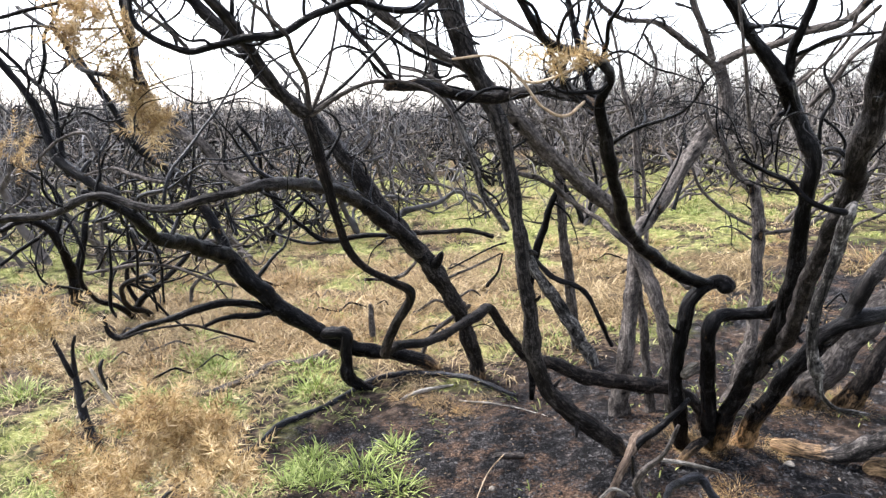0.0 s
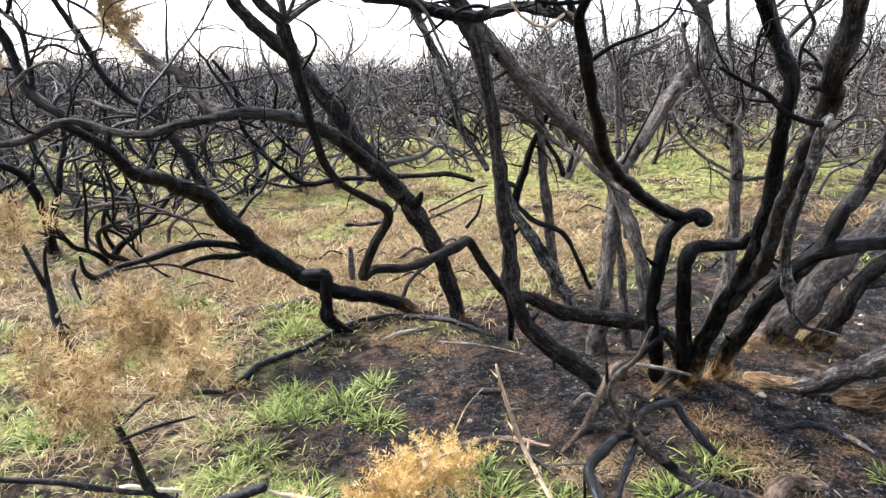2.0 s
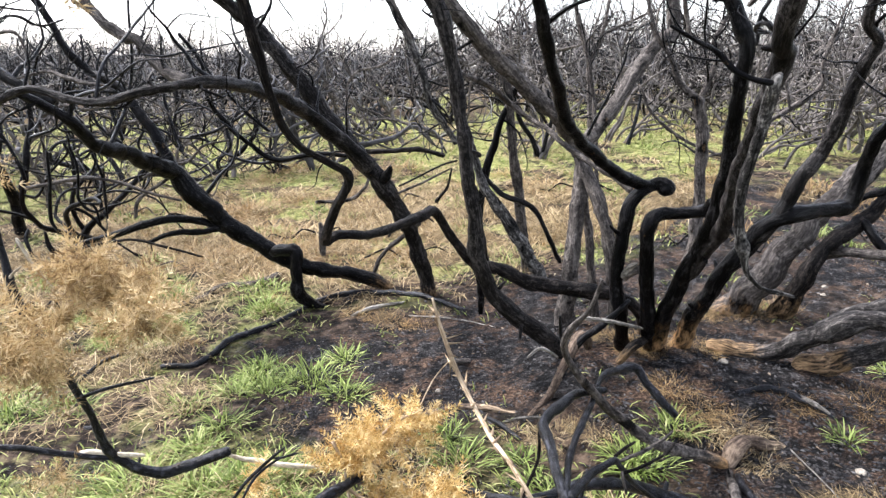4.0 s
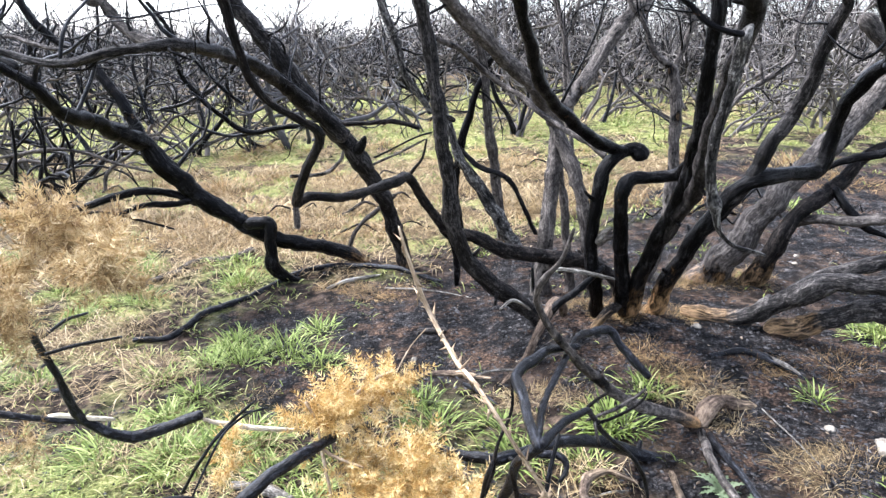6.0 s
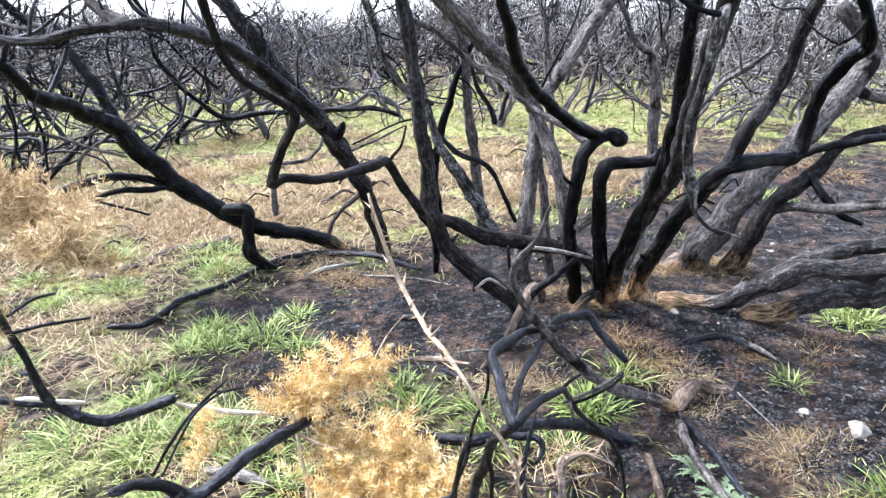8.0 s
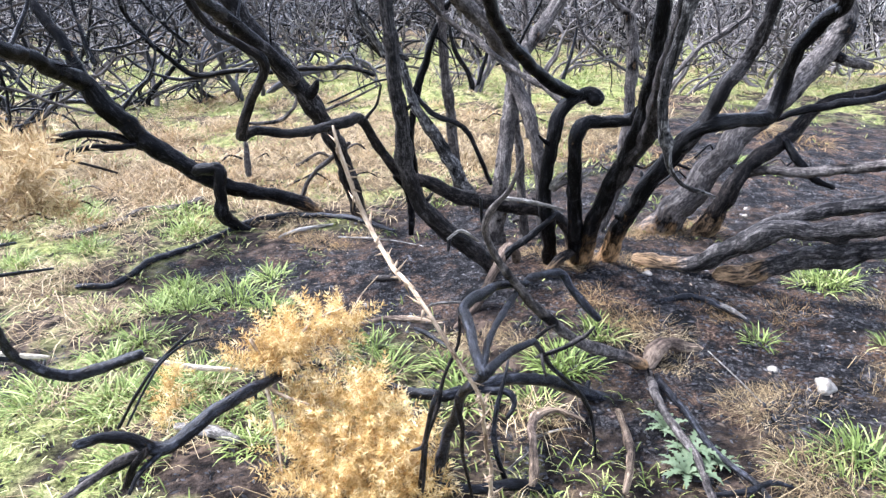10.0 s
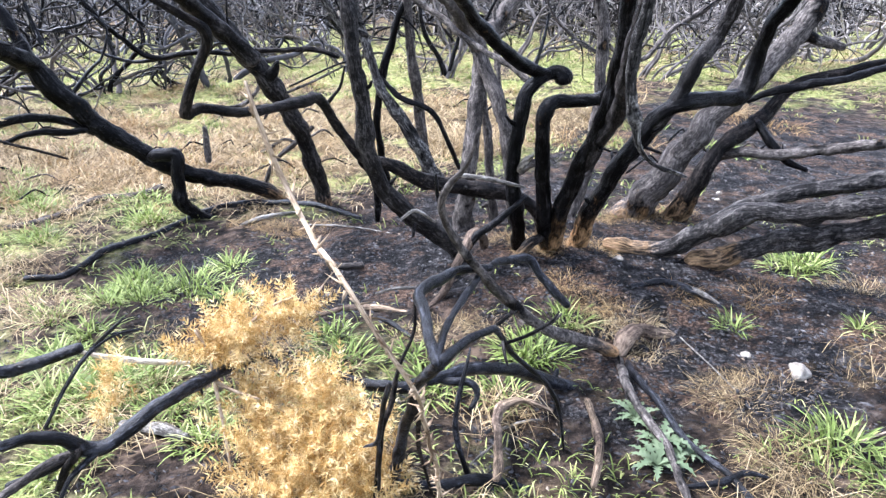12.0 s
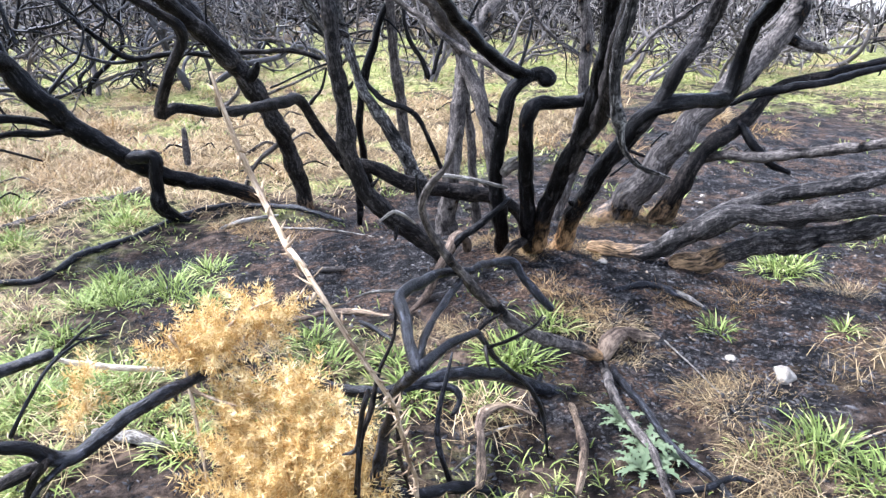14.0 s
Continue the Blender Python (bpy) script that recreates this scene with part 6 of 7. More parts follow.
SAPLING_GORSE = [((-0.48, 1.33, 0.89), (0.06, 0.06, 0.04), 40, 0.05), ((-0.53, 1.26, 0.94), (0.05, 0.05, 0.04), 36, 0.05), ((-0.64, 1.26, 0.80), (0.06, 0.06, 0.05), 40, 0.05), ((-0.37, 1.12, 0.91), (0.04, 0.05, 0.04), 26, 0.05), ((-0.57, 1.20, 0.86), (0.06, 0.05, 0.05), 36, 0.05), ((-0.84, 1.47, 1.08), (0.06, 0.06, 0.04), 40, 0.05), ((-0.95, 1.50, 1.02), (0.07, 0.06, 0.06), 46, 0.05), ((-0.49, 1.36, 0.88), (0.06, 0.06, 0.05), 46, 0.05), ((-0.46, 1.36, 0.80), (0.06, 0.06, 0.05), 40, 0.05), ((-0.55, 1.36, 0.92), (0.05, 0.05, 0.045), 30, 0.05), ((-0.69, 1.30, 0.79), (0.05, 0.05, 0.05), 36, 0.05), ((-0.65, 1.32, 0.72), (0.05, 0.05, 0.05), 36, 0.05), ((-0.76, 1.36, 0.83), (0.05, 0.05, 0.04), 26, 0.05), ((-0.84, 1.72, 0.25), (0.07, 0.05, 0.04), 22, 0.06)]
HIGH_GORSE = [((-0.75, 1.60, 1.70), (0.045, 0.04, 0.045), 40, 0.05), ((-0.78, 1.62, 1.65), (0.035, 0.04, 0.035), 20, 0.05), ((-0.69, 1.60, 1.59), (0.02, 0.03, 0.045), 26, 0.05), ((-0.65, 1.60, 1.64), (0.025, 0.03, 0.05), 12, 0.05), ((-0.65, 1.60, 1.51), (0.025, 0.03, 0.03), 22, 0.05), ((-0.63, 1.60, 1.47), (0.025, 0.03, 0.04), 24, 0.05), ((0.22, 1.54, 1.61), (0.05, 0.03, 0.02), 14, 0.04), ((0.28, 1.58, 1.61), (0.05, 0.03, 0.02), 10, 0.04), ((-1.51, 2.60, 1.38), (0.08, 0.08, 0.08), 24, 0.06)]

# ---- burnt shrubs behind ----
def wander(p, d, length, r0, r1, bend, lift, pieces):
    """A crooked line of growth from p along d."""
    pts, p, d = [], np.array(p, float), np.array(d, float)
    turn = rng.normal(0, 1, 3)
    for i in range(pieces + 1):
        pts.append((*p, r0 + (r1 - r0) * i / pieces))
        turn = 0.6 * turn + rng.normal(0, 1, 3) * 0.7
        d = d + turn * bend + np.array([0, 0, lift])
        d /= np.linalg.norm(d)
        p = p + d * length / pieces
    return pts


def shrub_meshes(height_m, stems, twigs, near, upright=False):
    """Stems and twigs of one burnt shrub, at the origin."""
    groups = ([], [])
    for i in range(stems):
        a = i / stems * 2 * math.pi + rng.normal(0, 0.4)
        lean = rng.uniform(0.08, 0.5) if upright else rng.uniform(0.2, 0.95)
        d = (math.cos(a) * lean, math.sin(a) * lean, 0.8)
        L = height_m * rng.uniform(0.85, 1.35)
        r = rng.uniform(0.015, 0.032)
        main = wander((math.cos(a) * 0.08, math.sin(a) * 0.08, -0.08), d, L, r, r * 0.3, 0.36, 0.10, 13)
        groups[0].append(main)
        for _ in range(rng.integers(3, 7)):
            k = rng.integers(4, 12)
            q = np.array(main[k])
            dd = np.array(main[k][:3]) - np.array(main[k - 1][:3])
            dd = dd / np.linalg.norm(dd) + rng.normal(0, 0.6, 3)
            sub = wander(q[:3], dd, L * rng.uniform(0.35, 0.7), q[3] * 0.7, q[3] * 0.25, 0.45, 0.06, 9)
            groups[0].append(sub)
            for _ in range(twigs):
                k2 = rng.integers(2, 9)
                q2 = np.array(sub[k2])
                tw = wander(q2[:3], rng.normal(0, 0.7, 3) + np.array([0, 0, 0.5]), rng.uniform(0.15, 0.45), max(0.005, q2[3] * 0.6), 0.0025, 0.4, 0.1, 5)
                groups[1].append(tw)
    out = []
    for k, g in enumerate(groups):
        for pts in g:
            line = spline(pts, 0.045 if near else 0.2)
            sides = (7 if near else 4) if k == 0 else 3
            v, f, _, uv, _ = tube(line, sides, 0.3 if near and k == 0 else 0.0, 0.5 if near else 0.0, rng.uniform(0, 50))
            out.append((("stem", "twig")[k], np.array(v), f, np.array(uv)))
    return out


def joined(pieces):
    v, f, uv, n = [], [], [], 0
    for _, a, b, u in pieces:
        v.append(a)
        uv.append(u)
        f += [tuple(q + n for q in face) for face in b]
        n += len(a)
    return np.vstack(v), f, np.vstack(uv)


def with_uv(name, v, f, uv, mat):
    me = mesh_of(name, v if isinstance(v, list) else v.tolist(), f, mat)
    lay = me.uv_layers.new(name="UVMap")
    idx = np.empty(len(me.loops), int)
    me.loops.foreach_get("vertex_index", idx)
    lay.data.foreach_set("uv", np.asarray(uv)[idx].ravel())
    return me


def shrub(height_m, stems, twigs, mat, label="leafless black burnt gorse shrub with crooked stems", upright=False):
    """A burnt shrub whose stems are parts of their own; its fine twigs are one rest."""
    ob = thing("burnt_shrub", label, "shrub", "burnt shrubs")
    pieces = shrub_meshes(height_m, stems, twigs, True, upright)
    for p in pieces:
        if p[0] == "stem":
            part_of("stem", with_uv("stem", p[1], p[2], p[3], mat), ob)
    tw = part_of("crown", with_uv("crown", *joined([p for p in pieces if p[0] == "twig"]), mat), ob)
    tw["kind"] = "stuff"
    return ob


def thicket(name, label, spots, mat, kinds):
    """Many far shrubs as one rest."""
    vs, fs, us, n = [], [], [], 0
    for x, y, size, tall in spots:
        v, f, uv = kinds[int(rng.integers(0, len(kinds)))]
        a = rng.uniform(0, 2 * math.pi)
        r = np.array([[math.cos(a), -math.sin(a), 0], [math.sin(a), math.cos(a), 0], [0, 0, 1]])
        vs.append((v * (size, size, tall)) @ r.T + (x, y, height(x, y) - 0.02))
        us.append(uv)
        fs += [tuple(q + n for q in face) for face in f]
        n += len(v)
    ob = new(name, with_uv(name, np.vstack(vs), fs, np.vstack(us), mat))
    tagged(ob, label, "thicket", kind="stuff")


def plant_shrubs():
    near = [shrub(h, s, t, m) for h, s, t, m in ((1.35, 5, 4, THICKET_DARK), (1.2, 5, 4, CHARLIT), (1.3, 5, 4, THICKET), (1.5, 6, 5, THICKET), (1.25, 5, 4, CHARBROWN), (1.3, 5, 4, THICKET))]
    used = set()

    def put(x, y, size):
        src = near[int(rng.integers(0, 3))] if x < -0.4 else near[int(rng.integers(2, len(near)))]
        m = pose(x, y, height(x, y) - 0.01, 0, 0, rng.uniform(0, 360))
        ob = copy_thing(src, m) if src in used else src
        ob.matrix_basis = m
        used.add(src)
        ob.scale = (size, size, size * rng.uniform(0.9, 1.15))

    for x, y, s in MID_SHRUBS:
        put(x, y, s)
    slender = [shrub(1.75, n, 3, m, "slender ash-grey burnt gorse shrub with forked upright stems", True) for n, m in ((4, GREY), (4, CHAR), (5, GREY))]
    for k, (x, y, s) in enumerate(SLENDER_SHRUBS):
        m = pose(x, y, height(x, y) - 0.01, 0, 0, rng.uniform(0, 360))
        ob = slender[k] if k < 3 else copy_thing(slender[k % 3], m)
        ob.matrix_basis = m
        ob.scale = (s, s, s)
    y, far, mid = 5.0, [], []
    while y < 30:
        half = 0.66 * y + 2.4
        x = -half
        gap = 1.85 if y < 12 else 1.6
        while x < half:
            px, py = x + rng.normal(0, 0.3), y + rng.normal(0, 0.35)
            glade = (px > -0.16 * py and py < 12.5 and rng.uniform() < 0.93) or py < 7.2 or (px > -0.45 * py and py < 8.6 and rng.uniform() < 0.6)
            tall = 1.6 if px > 0.12 * py else 1.2
            if not glade:
                if py < 10.5:
                    put(px, py, rng.uniform(0.8, 1.1) * (tall * 0.5 + 0.55))
                else:
                    (mid if rng.uniform() < 0.5 else far).append((px, py, rng.uniform(0.8, 1.15), tall * rng.uniform(0.85, 1.15)))
            x += gap * rng.uniform(0.7, 1.3)
        y += gap * 0.85
    y = 31.0
    while y < 80:
        half = 0.66 * y + 3
        x = -half
        while x < half:
            (mid if rng.uniform() < 0.5 else far).append((x + rng.normal(0, 0.6), y + rng.normal(0, 1.2), rng.uniform(0.9, 1.5), rng.uniform(0.5, 0.85) * (1 + 0.5 * noise.noise((x * 0.2, y * 0.2, 8)))))
            x += rng.uniform(1.5, 2.8) * (1 + y / 90)
        y += 4.5
    kinds = [joined(shrub_meshes(h, s, 3, False)) for h, s in ((1.45, 7), (1.3, 6), (1.5, 7))]
    thicket("burnt_thicket", "burnt leafless gorse thicket on the heath", mid, THICKET_DARK, kinds)
    thicket("grey_thicket", "grey-brown burnt gorse thicket on the heath", far, THICKET, kinds)


plant_shrubs()


def fine_twigs():
    """Thin dead twigs on the outer limbs of the bushes to both sides."""
    count = 0
    for bearer_thing, line, bearer in list(grown):
        if bearer_thing not in (bush_a, bush_b, bush_c, bush_e, bush_g, wood_u1):
            continue
        for k in range(8, len(line) - 2, 9):
            x, y, z, r = line[k]
            long = 2.4 if bearer_thing in (bush_b, bush_c) and rng.uniform() < 0.35 else 1.0
            if z < (1.3 if bearer_thing is bush_a else 0.85) or y < 1.5 or rng.uniform() > 0.75 or count > 330:
                continue
            d = line[min(k + 3, len(line) - 1), :3] - line[k, :3]
            d = d / (np.linalg.norm(d) + 1e-9) + rng.normal(0, 0.8, 3) + np.array([0, 0, 0.35])
            r0 = min(r * 0.5, 0.007 if long < 2 else 0.011)
            main = wander((x, y, z), d, rng.uniform(0.12, 0.45) * long, r0, 0.0015, 0.42, 0.03, 8)
            lines = [main]
            for _ in range(int(2 * long)):
                q = main[int(rng.integers(2, 6))]
                lines.append(wander(q[:3], rng.normal(0, 0.8, 3) + np.array([0, 0, 0.4]), rng.uniform(0.06, 0.2) * long, max(0.0012, q[3] * 0.7), 0.001, 0.4, 0.05, 4))
            pieces = []
            for ln in lines:
                v, f, _, uv, _ = tube(spline(ln, 0.025), 5, 0, 0.5, rng.uniform(0, 50))
                pieces.append(("twig", np.array(v), f, np.array(uv)))
            part_of("twig", with_uv("twig", *joined(pieces), CHAR if long < 2 else CHARLIT), bearer)
            count += 1


fine_twigs()


def snags():
    """Short broken stubs on the thick stems."""
    count = 0
    for bearer_thing, line, bearer in list(grown):
        if line[:, 3].max() < 0.012 or bearer.name.startswith(("stick", "stalk", "root")):
            continue
        for k in range(12, len(line) - 6, 13):
            x, y, z, r = line[k]
            if r < 0.009 or y < 1.3 or rng.uniform() > 0.22 or count > 110:
                continue
            d = line[k + 2, :3] - line[k, :3]
            d /= np.linalg.norm(d) + 1e-9
            side = rng.normal(0, 1, 3)
            side -= d * side.dot(d)
            side /= np.linalg.norm(side)
            L = min(r, 0.022) * rng.uniform(1.3, 3.2)
            r0 = min(0.011, r * rng.uniform(0.3, 0.55))
            pts = wander(np.array((x, y, z)) + side * r * 0.5, side + d * rng.uniform(0, 0.9), L, r0, r0 * rng.uniform(0.3, 0.8), 0.2, 0.02, 4)
            v, f, _, uv, _ = tube(spline(pts, 0.008), 7, 0.5, 0.3, rng.uniform(0, 50))
            part_of("stub", with_uv("stub", np.array(v), f, np.array(uv), bearer.data.materials[0]), bearer)
            count += 1


snags()


def far_thicket():
    """The skyline of burnt scrub: many upright crooked stems in rings far behind."""
    v, f = [], []
    for d in (80, 95, 115, 140):
        for _ in range(1500):
            a = rng.uniform(-0.75, 0.75)
            x, y = math.sin(a) * d, math.cos(a) * d
            z = height(x, y)
            h = rng.uniform(0.7, 1.5) * (1 + 0.7 * noise.noise((x * 0.09, y * 0.09, 3))) + (1.0 if rng.uniform() < 0.04 else 0)
            lx, ly = rng.normal(0, 0.5), rng.normal(0, 0.5)
            w = rng.uniform(0.05, 0.16)
            b = len(v)
            v += [(x - w, y, z - 0.3), (x + w, y, z - 0.3), (x, y + w, z - 0.3), (x + lx - w * 0.5, y + ly, z + h * 0.6), (x + lx + w * 0.5, y + ly, z + h * 0.6), (x + lx, y + ly + w, z + h * 0.6), (x + lx * 0.4 + rng.normal(0, 0.3), y, z + h)]
            f += [(b, b + 1, b + 4, b + 3), (b + 1, b + 2, b + 5, b + 4), (b + 2, b, b + 3, b + 5), (b + 3, b + 4, b + 6), (b + 4, b + 5, b + 6), (b + 5, b + 3, b + 6)]
    ob = new("far_thicket", mesh_of("far_thicket", v, f, THICKET, False))
    tagged(ob, "distant dark burnt gorse thicket along the skyline", "thicket", kind="stuff")


far_thicket()


# ---- grass, straw and litter ----
def blades(v, f, x, y, z, count, h0, h1, w, spread, lay, base=0.03):
    """Arching grass blades from about one place, the outer ones lying flatter."""
    for _ in range(count):
        a = rng.uniform(0, 2 * math.pi)
        far, at = math.sqrt(rng.uniform()), rng.uniform(0, 2 * math.pi)
        o = (base * 1.6 * far * math.cos(at), base * 1.6 * far * math.sin(at))
        if rng.uniform() < 0.6:
            a = at + rng.normal(0, 0.6)
        h = rng.uniform(min(h0, h1), h1)
        lean = min(1.45, max(0.1, rng.normal(spread * (0.55 + 0.55 * far), 0.28)))
        bend = lay * rng.uniform(0.5, 1.2)
        ca, sa = math.cos(a), math.sin(a)
        wx, wy = -sa * w * 0.5, ca * w * 0.5
        bx, by = x + o[0], y + o[1]
        i, r, u = len(v), 0.0, -0.008
        v += [(bx - wx * 0.7, by - wy * 0.7, z + u), (bx + wx * 0.7, by + wy * 0.7, z + u)]
        for k, (share, wide) in enumerate(((0.4, 1.0), (0.33, 0.75))):
            r, u = r + h * share * math.sin(lean + bend * k), u + h * share * math.cos(lean + bend * k)
            v += [(bx + ca * r - wx * wide, by + sa * r - wy * wide, z + u), (bx + ca * r + wx * wide, by + sa * r + wy * wide, z + u)]
        tip = min(1.9, lean + 2 * bend)
        v.append((bx + ca * (r + h * 0.27 * math.sin(tip)), by + sa * (r + h * 0.27 * math.sin(tip)), z + u + h * 0.27 * math.cos(tip)))
        f += [(i, i + 1, i + 3, i + 2), (i + 2, i + 3, i + 5, i + 4), (i + 4, i + 5, i + 6)]


def tuft(label, x, y, count, h0, h1, base, mat, w=0.006, spread=0.7, lay=0.3, name="grass_tuft"):
    v, f = [], []
    z = rough_height(x, y)
    blades(v, f, 0, 0, 0, count, h0, h1, w, spread, lay, base)
    ob = new(name, mesh_of(name, v, f, mat, False))
    ob.location = (x, y, z)
    return tagged(ob, label, "grass", "grass tufts")


for x, y, s in NEAR_TUFTS + FAR_TUFTS:
    tuft("tuft of fresh green grass on burnt soil", x, y, int(190 * s), 0.05, 0.135 * (0.55 + 0.45 * s), 0.062 * s, GRASS, 0.0054, 1.08, 0.3)
for x, y, s in DRY_TUFTS:
    tuft("matted tuft of dead straw-coloured grass", x, y, int(620 * s), 0.04, 0.15 * s, 0.11 * s, DRY, 0.0015, 1.35, 0.4)


for x, y, s in BRACKEN_HEAPS:
    tuft("matted orange-brown dead bracken lying on the heath", x, y, int(460 * s), 0.1 * s, 0.22 * s, 0.17 * s, BRACKEN, 0.003, 1.4, 0.3, "dead_bracken")
for x, y, s in STRAW_PATCHES:
    tuft("thin patch of fine dead straw on ash", x, y, int(1500 * s), 0.025, 0.05 + 0.07 * s, 0.17 * s, BRACKEN if y > 2.3 else DRY, 0.0013, 1.45, 0.2, "straw_patch")


def straw_band():
    """Lumps of dead bracken and straw over the open ground behind the bush."""
    for _ in range(46):
        x, y = rng.uniform(-2.6, 3.6), rng.uniform(4.1, 6.9)
        s = rng.uniform(0.5, 1.0)
        mat = BRACKEN if rng.uniform() < 0.6 else DRY
        tuft("low matted dead bracken and straw on the heath", x, y, int(330 * s), 0.1 * s, 0.24 * s, 0.2 * s, mat, 0.0045, 1.35, 0.3, "dead_bracken")

    for _ in range(26):
        x, y = rng.uniform(-2.6, 3.4), rng.uniform(4.0, 6.4)
        s = rng.uniform(0.5, 1.0)
        tuft("low tuft of new grass among dead straw", x, y, int(170 * s), 0.03, 0.13 * s, 0.12 * s, GRASS, 0.007, 1.05, 0.4)


straw_band()


def fallen_sticks():
    """Thin burnt sticks lying about on the straw behind the bush."""
    for _ in range(22):
        x, y = rng.uniform(-2.4, 3.4), rng.uniform(3.9, 6.4)
        a, L = rng.uniform(-0.7, 0.7) + (math.pi if rng.uniform() < 0.5 else 0), rng.uniform(0.3, 0.8)
        r = rng.uniform(0.006, 0.014)
        pts = wander((0, 0, 0), (math.cos(a), math.sin(a), 0), L, r, r * 0.4, 0.25, 0, 7)
        line = spline([(p[0], p[1], rough_height(x + p[0], y + p[1]) - rough_height(x, y) + 0.8 * r + 0.03 * (k % 3), p[3]) for k, p in enumerate(pts)], 0.03)
        v, f, _, uv, _ = tube(line, 7, 0.3, 0.4, rng.uniform(0, 50))
        ob = new("fallen_stick", with_uv("fallen_stick", np.array(v), f, np.array(uv), CHAR if rng.uniform() < 0.6 else GREY))
        ob.location = (x, y, rough_height(x, y))
        tagged(ob, "burnt crooked stick lying on dead straw", "stick", "fallen sticks")


fallen_sticks()


def strand(d, df, x, y, L, w, lift):
    """One dead blade lying on the ground."""
    t = rng.uniform(0, 2 * math.pi)
    dx, dy = math.cos(t) * L, math.sin(t) * L
    zz = rough_height(x, y) + rng.uniform(0.002, lift)
    i = len(d)
    wx, wy = -math.sin(t) * w, math.cos(t) * w
    zm = zz + rng.uniform(0, 0.3 * L)
    d += [(x - wx, y - wy, zz), (x + wx, y + wy, zz), (x + dx * 0.5 + wx, y + dy * 0.5 + wy, zm), (x + dx * 0.5 - wx, y + dy * 0.5 - wy, zm), (x + dx, y + dy, rough_height(x + dx, y + dy) + rng.uniform(0.001, lift))]
    df += [(i, i + 1, i + 2, i + 3), (i + 3, i + 2, i + 4)]


def carpet():
    """Short grass, dead litter and charcoal crumbs over the ground."""
    g, gf, d, df, c, cf, e, ef = [], [], [], [], [], [], [], []
    for _ in range(42000):
        y = 0.9 + 10.5 * rng.uniform() ** 1.6
        x = rng.uniform(-0.62 * y - 0.9, 0.75 * y + 0.9)
        a, s, gr = cover(x, y)
        z = rough_height(x, y)
        patch = noise.noise((x * 3.1, y * 3.1, 21))
        near = 0.17 * min(1, max(0, (5.5 - y) / 2))
        if rng.uniform() < (gr + near - 0.32 + 0.75 * patch) * (1 - a) * 1.4:
            blades(g, gf, x, y, z, 5, 0.02, 0.075, 0.0022 + 0.0011 * y, 0.95, 0.5, 0.035)
        if rng.uniform() < 0.03 + s * 0.7 - 0.75 * a - 0.35 * patch:
            for _ in range(9):
                strand(d, df, x + rng.normal(0, 0.04), y + rng.normal(0, 0.04), rng.uniform(0.05, 0.18), 0.0005 + 0.0003 * y, 0.03)
        if y < 5 and rng.uniform() < a * 1.2:
            for _ in range(3):
                px, py, r = x + rng.normal(0, 0.03), y + rng.normal(0, 0.03), rng.uniform(0.0015, 0.006)
                k = rng.uniform(0, 6.28)
                pz = rough_height(px, py)
                L = r * rng.uniform(1, 3.5)
                ca, sa = math.cos(k), math.sin(k)
                v, f = (c, cf) if rng.uniform() < 0.94 else (e, ef)
                i = len(v)
                v += [(px + ca * L, py + sa * L, pz), (px - sa * r, py + ca * r, pz), (px - ca * L, py - sa * L, pz), (px + sa * r, py - ca * r, pz), (px + ca * L * 0.3, py + sa * L * 0.3, pz + r), (px - ca * L * 0.3, py - sa * L * 0.3, pz + r * 0.9)]
                f += [(i, i + 1, i + 4), (i + 1, i + 5, i + 4), (i + 1, i + 2, i + 5), (i + 2, i + 3, i + 5), (i + 3, i + 4, i + 5), (i + 3, i, i + 4)]
    tagged(new("short_grass", mesh_of("short_grass", g, gf, HEATH_GRASS, False)), "short new green grass over the heath", "grass", kind="stuff")
    tagged(new("dead_grass_litter", mesh_of("dead_grass_litter", d, df, DRY, False)), "flattened dead straw litter on the ground", "straw", kind="stuff")
    tagged(new("charcoal_crumbs", mesh_of("charcoal_crumbs", c, cf, CRUMB, False)), "black charcoal crumbs scattered over ash", "charcoal", kind="stuff")
    tagged(new("pale_wood_chips", mesh_of("pale_wood_chips", e, ef, CHIP, False)), "pale chips and straw bits scattered over ash", "debris", kind="stuff")


carpet()


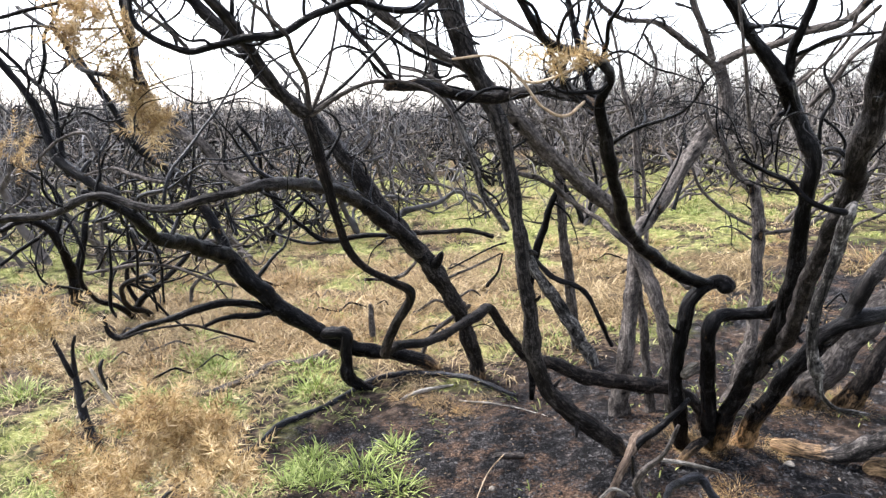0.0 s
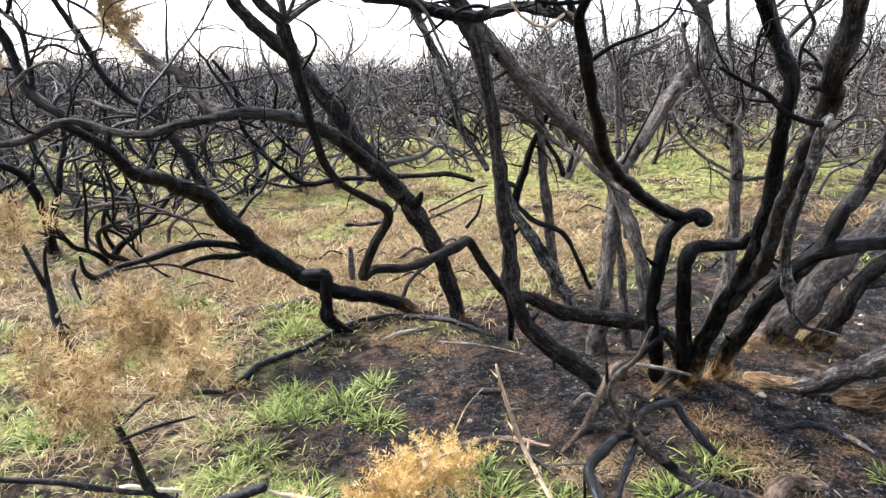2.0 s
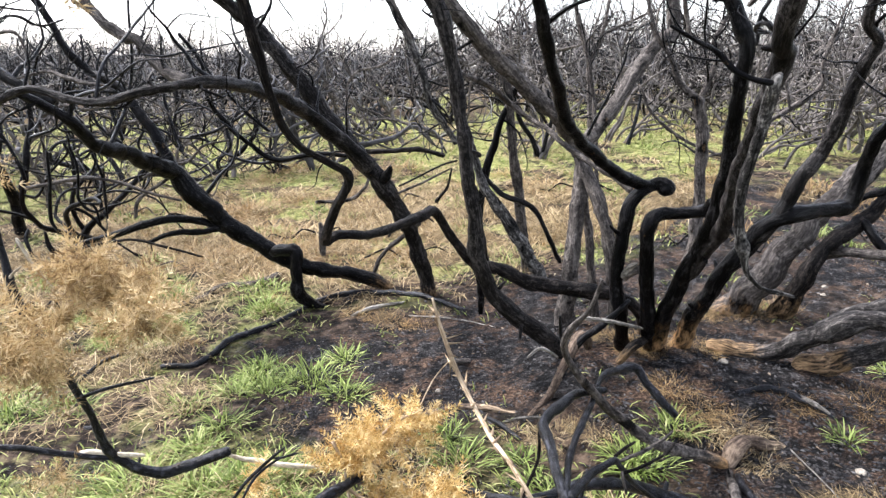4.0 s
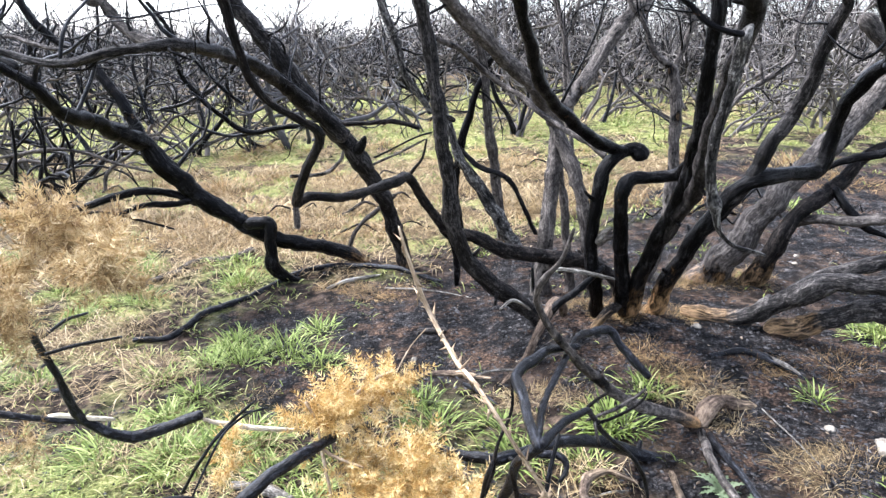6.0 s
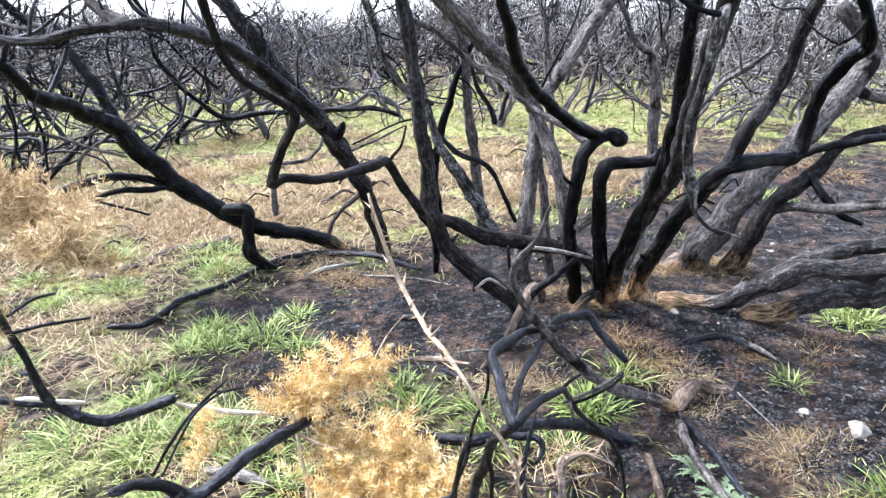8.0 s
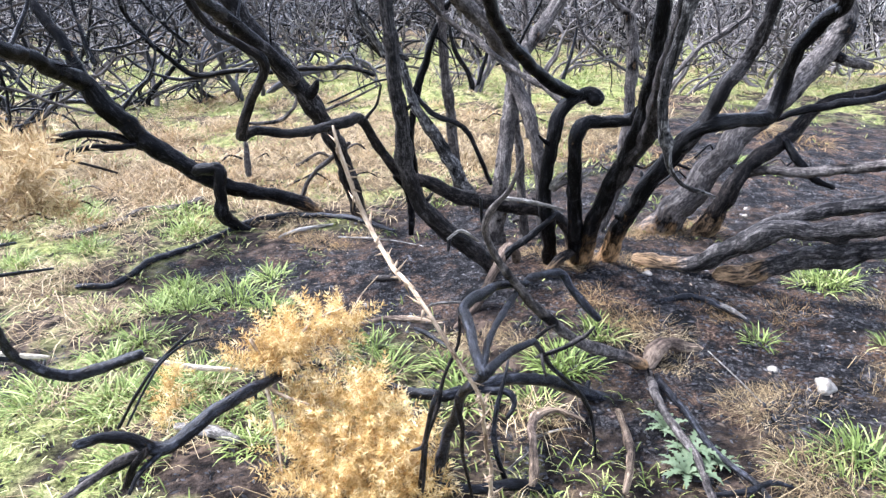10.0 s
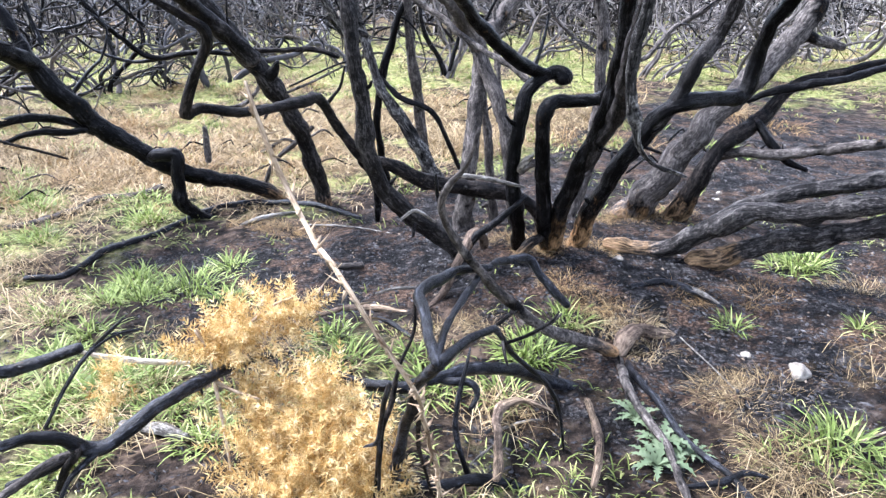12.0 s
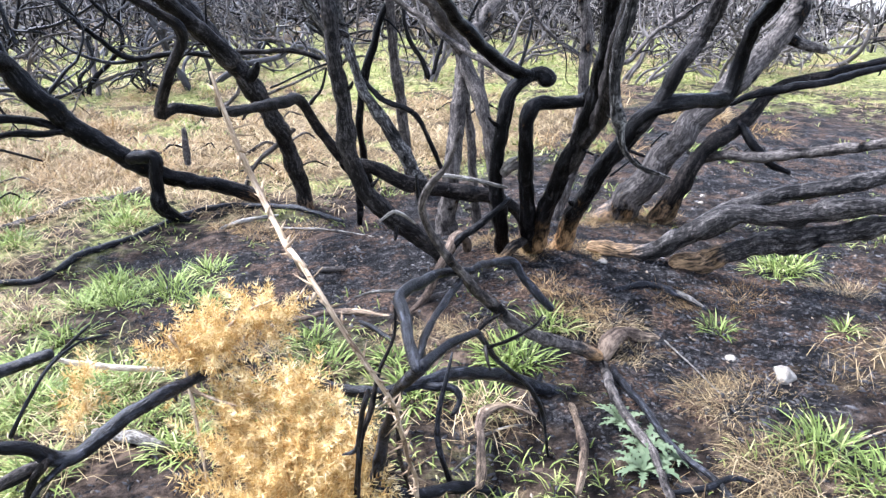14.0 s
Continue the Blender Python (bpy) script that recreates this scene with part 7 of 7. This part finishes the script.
# ---- scorched gorse foliage ----
def shoots(parent, name, centre, size, count, length, mat, droop=0.0):
    """Dry spiny shoots: tapering axes set with star-like whorls of stiff needles."""
    v, f = [], []
    c = np.array(centre)
    dense = mat is NEEDLE
    for _ in range(int(count * (1.65 if dense else 0.95))):
        p = c + rng.normal(0, 1, 3) * np.array(size) * 0.4
        dirn = (p - c) / (np.array(size) + 1e-6) + rng.normal(0, 0.4, 3) + np.array([0, 0, 0.3 - droop])
        dirn /= np.linalg.norm(dirn)
        bow = rng.normal(0, 0.25, 3)
        L = length * rng.uniform(0.6, 1.35)
        whorls = max(4, int(L / 0.009))
        for k in range(whorls + 1):
            t = k / whorls
            ax = dirn + bow * t
            ax /= np.linalg.norm(ax)
            q = p + (dirn + 0.5 * bow * t) * L * t
            m = 10
            nd = rng.normal(0, 1, (m, 3))
            nd -= np.outer(nd @ ax, ax)
            nd /= np.linalg.norm(nd, axis=1)[:, None] + 1e-9
            nd = nd + ax * (0.45 + 0.9 * t ** 3)
            nd /= np.linalg.norm(nd, axis=1)[:, None]
            nl = rng.uniform(0.017, 0.032, m) * (1.1 - 0.35 * t)
            side = np.cross(nd, rng.normal(0, 1, (m, 3)))
            side *= (0.001 if dense else 0.0008) / (np.linalg.norm(side, axis=1)[:, None] + 1e-9)
            mid = q + nd * nl[:, None] * 0.2
            i = len(v)
            v.append(tuple(q))
            v.extend(map(tuple, np.hstack([mid - side, q + nd * nl[:, None], mid + side]).reshape(-1, 3)))
            f.extend((i, i + 1 + 3 * n, i + 2 + 3 * n, i + 3 + 3 * n) for n in range(m))
        side = np.cross(dirn, (0.3, 0.5, 0.8)) * 0.0022
        i = len(v)
        end = p + (dirn + 0.5 * bow) * L
        v += [tuple(p - side), tuple(p + side), tuple(end)]
        f += [(i, i + 1, i + 2)]
    return part_of(name, mesh_of(name, v, f, mat, False), parent)


for label, clumps in (("dense tan scorched gorse foliage on a black branch", DENSE_GORSE), ("dry tan gorse foliage on a burnt sapling", SAPLING_GORSE), ("withered tan gorse foliage caught in high branches", HIGH_GORSE)):
    sprig = thing("gorse_foliage", label, "foliage", "scorched gorse foliage", clumps[0][0])
    dense_sprig = sprig if clumps is DENSE_GORSE else dense_sprig
    for centre, size, count, length in clumps:
        shoots(sprig, "spiny_clump", centre, size, count, length, NEEDLE if "dense" in label else DULL_NEEDLE).matrix_parent_inverse = sprig.matrix_basis.inverted()


gorse_wood = [((-0.13, 1.72, 0.35), (-0.10, 1.71, 0.29), (-0.09, 1.70, 0.22)), ((-0.10, 1.70, 0.23), (-0.05, 1.66, 0.215), (0.02, 1.62, 0.21)), ((0.00, 1.74, 0.36), (0.05, 1.77, 0.385), (0.10, 1.79, 0.40)), ((-0.09, 1.70, 0.22), (-0.07, 1.64, 0.15), (-0.05, 1.58, 0.04))]
for line in gorse_wood:
    pts = spline([(*p, 0.0055 - 0.0012 * k) for k, p in enumerate(line)], 0.006)
    v, f, _, uv, _ = tube(pts, 7, 0.4, 0.8, line[0][0] * 90)
    part_of("woody_stem", with_uv("woody_stem", np.array(v), f, np.array(uv), STRAWSTEM), dense_sprig, "pale peeled woody stem").matrix_parent_inverse = dense_sprig.matrix_basis.inverted()


# ---- stones and a thistle ----
def stone(x, y, r, flat):
    bm = bmesh.new()
    bmesh.ops.create_icosphere(bm, subdivisions=3, radius=r)
    k = rng.uniform(0, 90)
    for q in bm.verts:
        s = 1 + 0.5 * noise.noise(q.co / r * 0.9 + Vector((k, 0, 0))) + 0.3 * abs(noise.noise(q.co / r * 2.2 + Vector((k, 0, 0)))) + 0.1 * noise.noise(q.co / r * 6)
        q.co = Vector((q.co.x * 1.25, q.co.y, q.co.z * flat)) * s
    me = bpy.data.meshes.new("stone")
    bm.to_mesh(me)
    bm.free()
    me.materials.append(STONE)
    me.polygons.foreach_set("use_smooth", [True] * len(me.polygons))
    ob = new("stone", me)
    ob.location = (x, y, rough_height(x, y) + r * flat * 0.35)
    ob.rotation_euler.z = k
    tagged(ob, "pale rough stone lying on black ash", "stone", "loose stones")


for x, y, r in STONES:
    stone(x, y, r, 0.75)


def thistle(x, y, s):
    """A rosette of lobed leaves."""
    ob = thing("thistle", "young grey-green thistle with lobed leaves", "plant", "", (x, y, rough_height(x, y)))
    for k in range(15):
        a = k * 2.4
        L = rng.uniform(0.05, 0.09) * s
        rise = rng.uniform(0.5, 1.5)
        v, f = [], []
        n = 13
        for i in range(n + 1):
            t = i / n
            w = (0.0095 * math.sin(math.pi * min(1, t * 0.92 + 0.08)) * (1.0 if i % 2 else 0.18) + 0.0015) * s
            cx, cz = L * t, L * rise * (t - 0.75 * t * t)
            for o, up in ((-w, 0.25 * w), (0, 0), (w, 0.25 * w)):
                v.append((cx * math.cos(a) - o * math.sin(a), cx * math.sin(a) + o * math.cos(a), cz + up + 0.005))
        for i in range(n):
            b = i * 3
            f += [(b, b + 1, b + 4, b + 3), (b + 1, b + 2, b + 5, b + 4)]
        part_of("leaf", mesh_of("leaf", v, f, THISTLE), ob)


for x, y, s in THISTLES:
    thistle(x, y, s)
    thistle(x + 0.05, y + 0.09, s * 0.9)
    thistle(x + 0.1, y + 0.02, s * 0.6)
    thistle(x + 0.03, y + 0.2, s * 0.75)


# thorns along the dry stalk
def thorns():
    k = 0
    for ob in list(stalk_thing.children):
        co = [q.co for q in ob.data.vertices]
        for i in range(20, len(co) - 20, 9):
            base = co[i]
            out = Vector(rng.normal(0, 1, 3)).normalized()
            w = Vector(out.cross(Vector((0.2, 0.3, 0.9)))).normalized() * 0.0026
            w2 = out.cross(w).normalized() * 0.0026
            tip = base + out * float(rng.uniform(0.009, 0.024))
            me = mesh_of("thorn", [tuple(base + w), tuple(base - w), tuple(base + w2), tuple(tip)], [(0, 1, 3), (1, 2, 3), (2, 0, 3)], STRAWSTEM)
            part_of("thorn", me, ob)
            k += 1
            if k > 170:
                return


thorns()
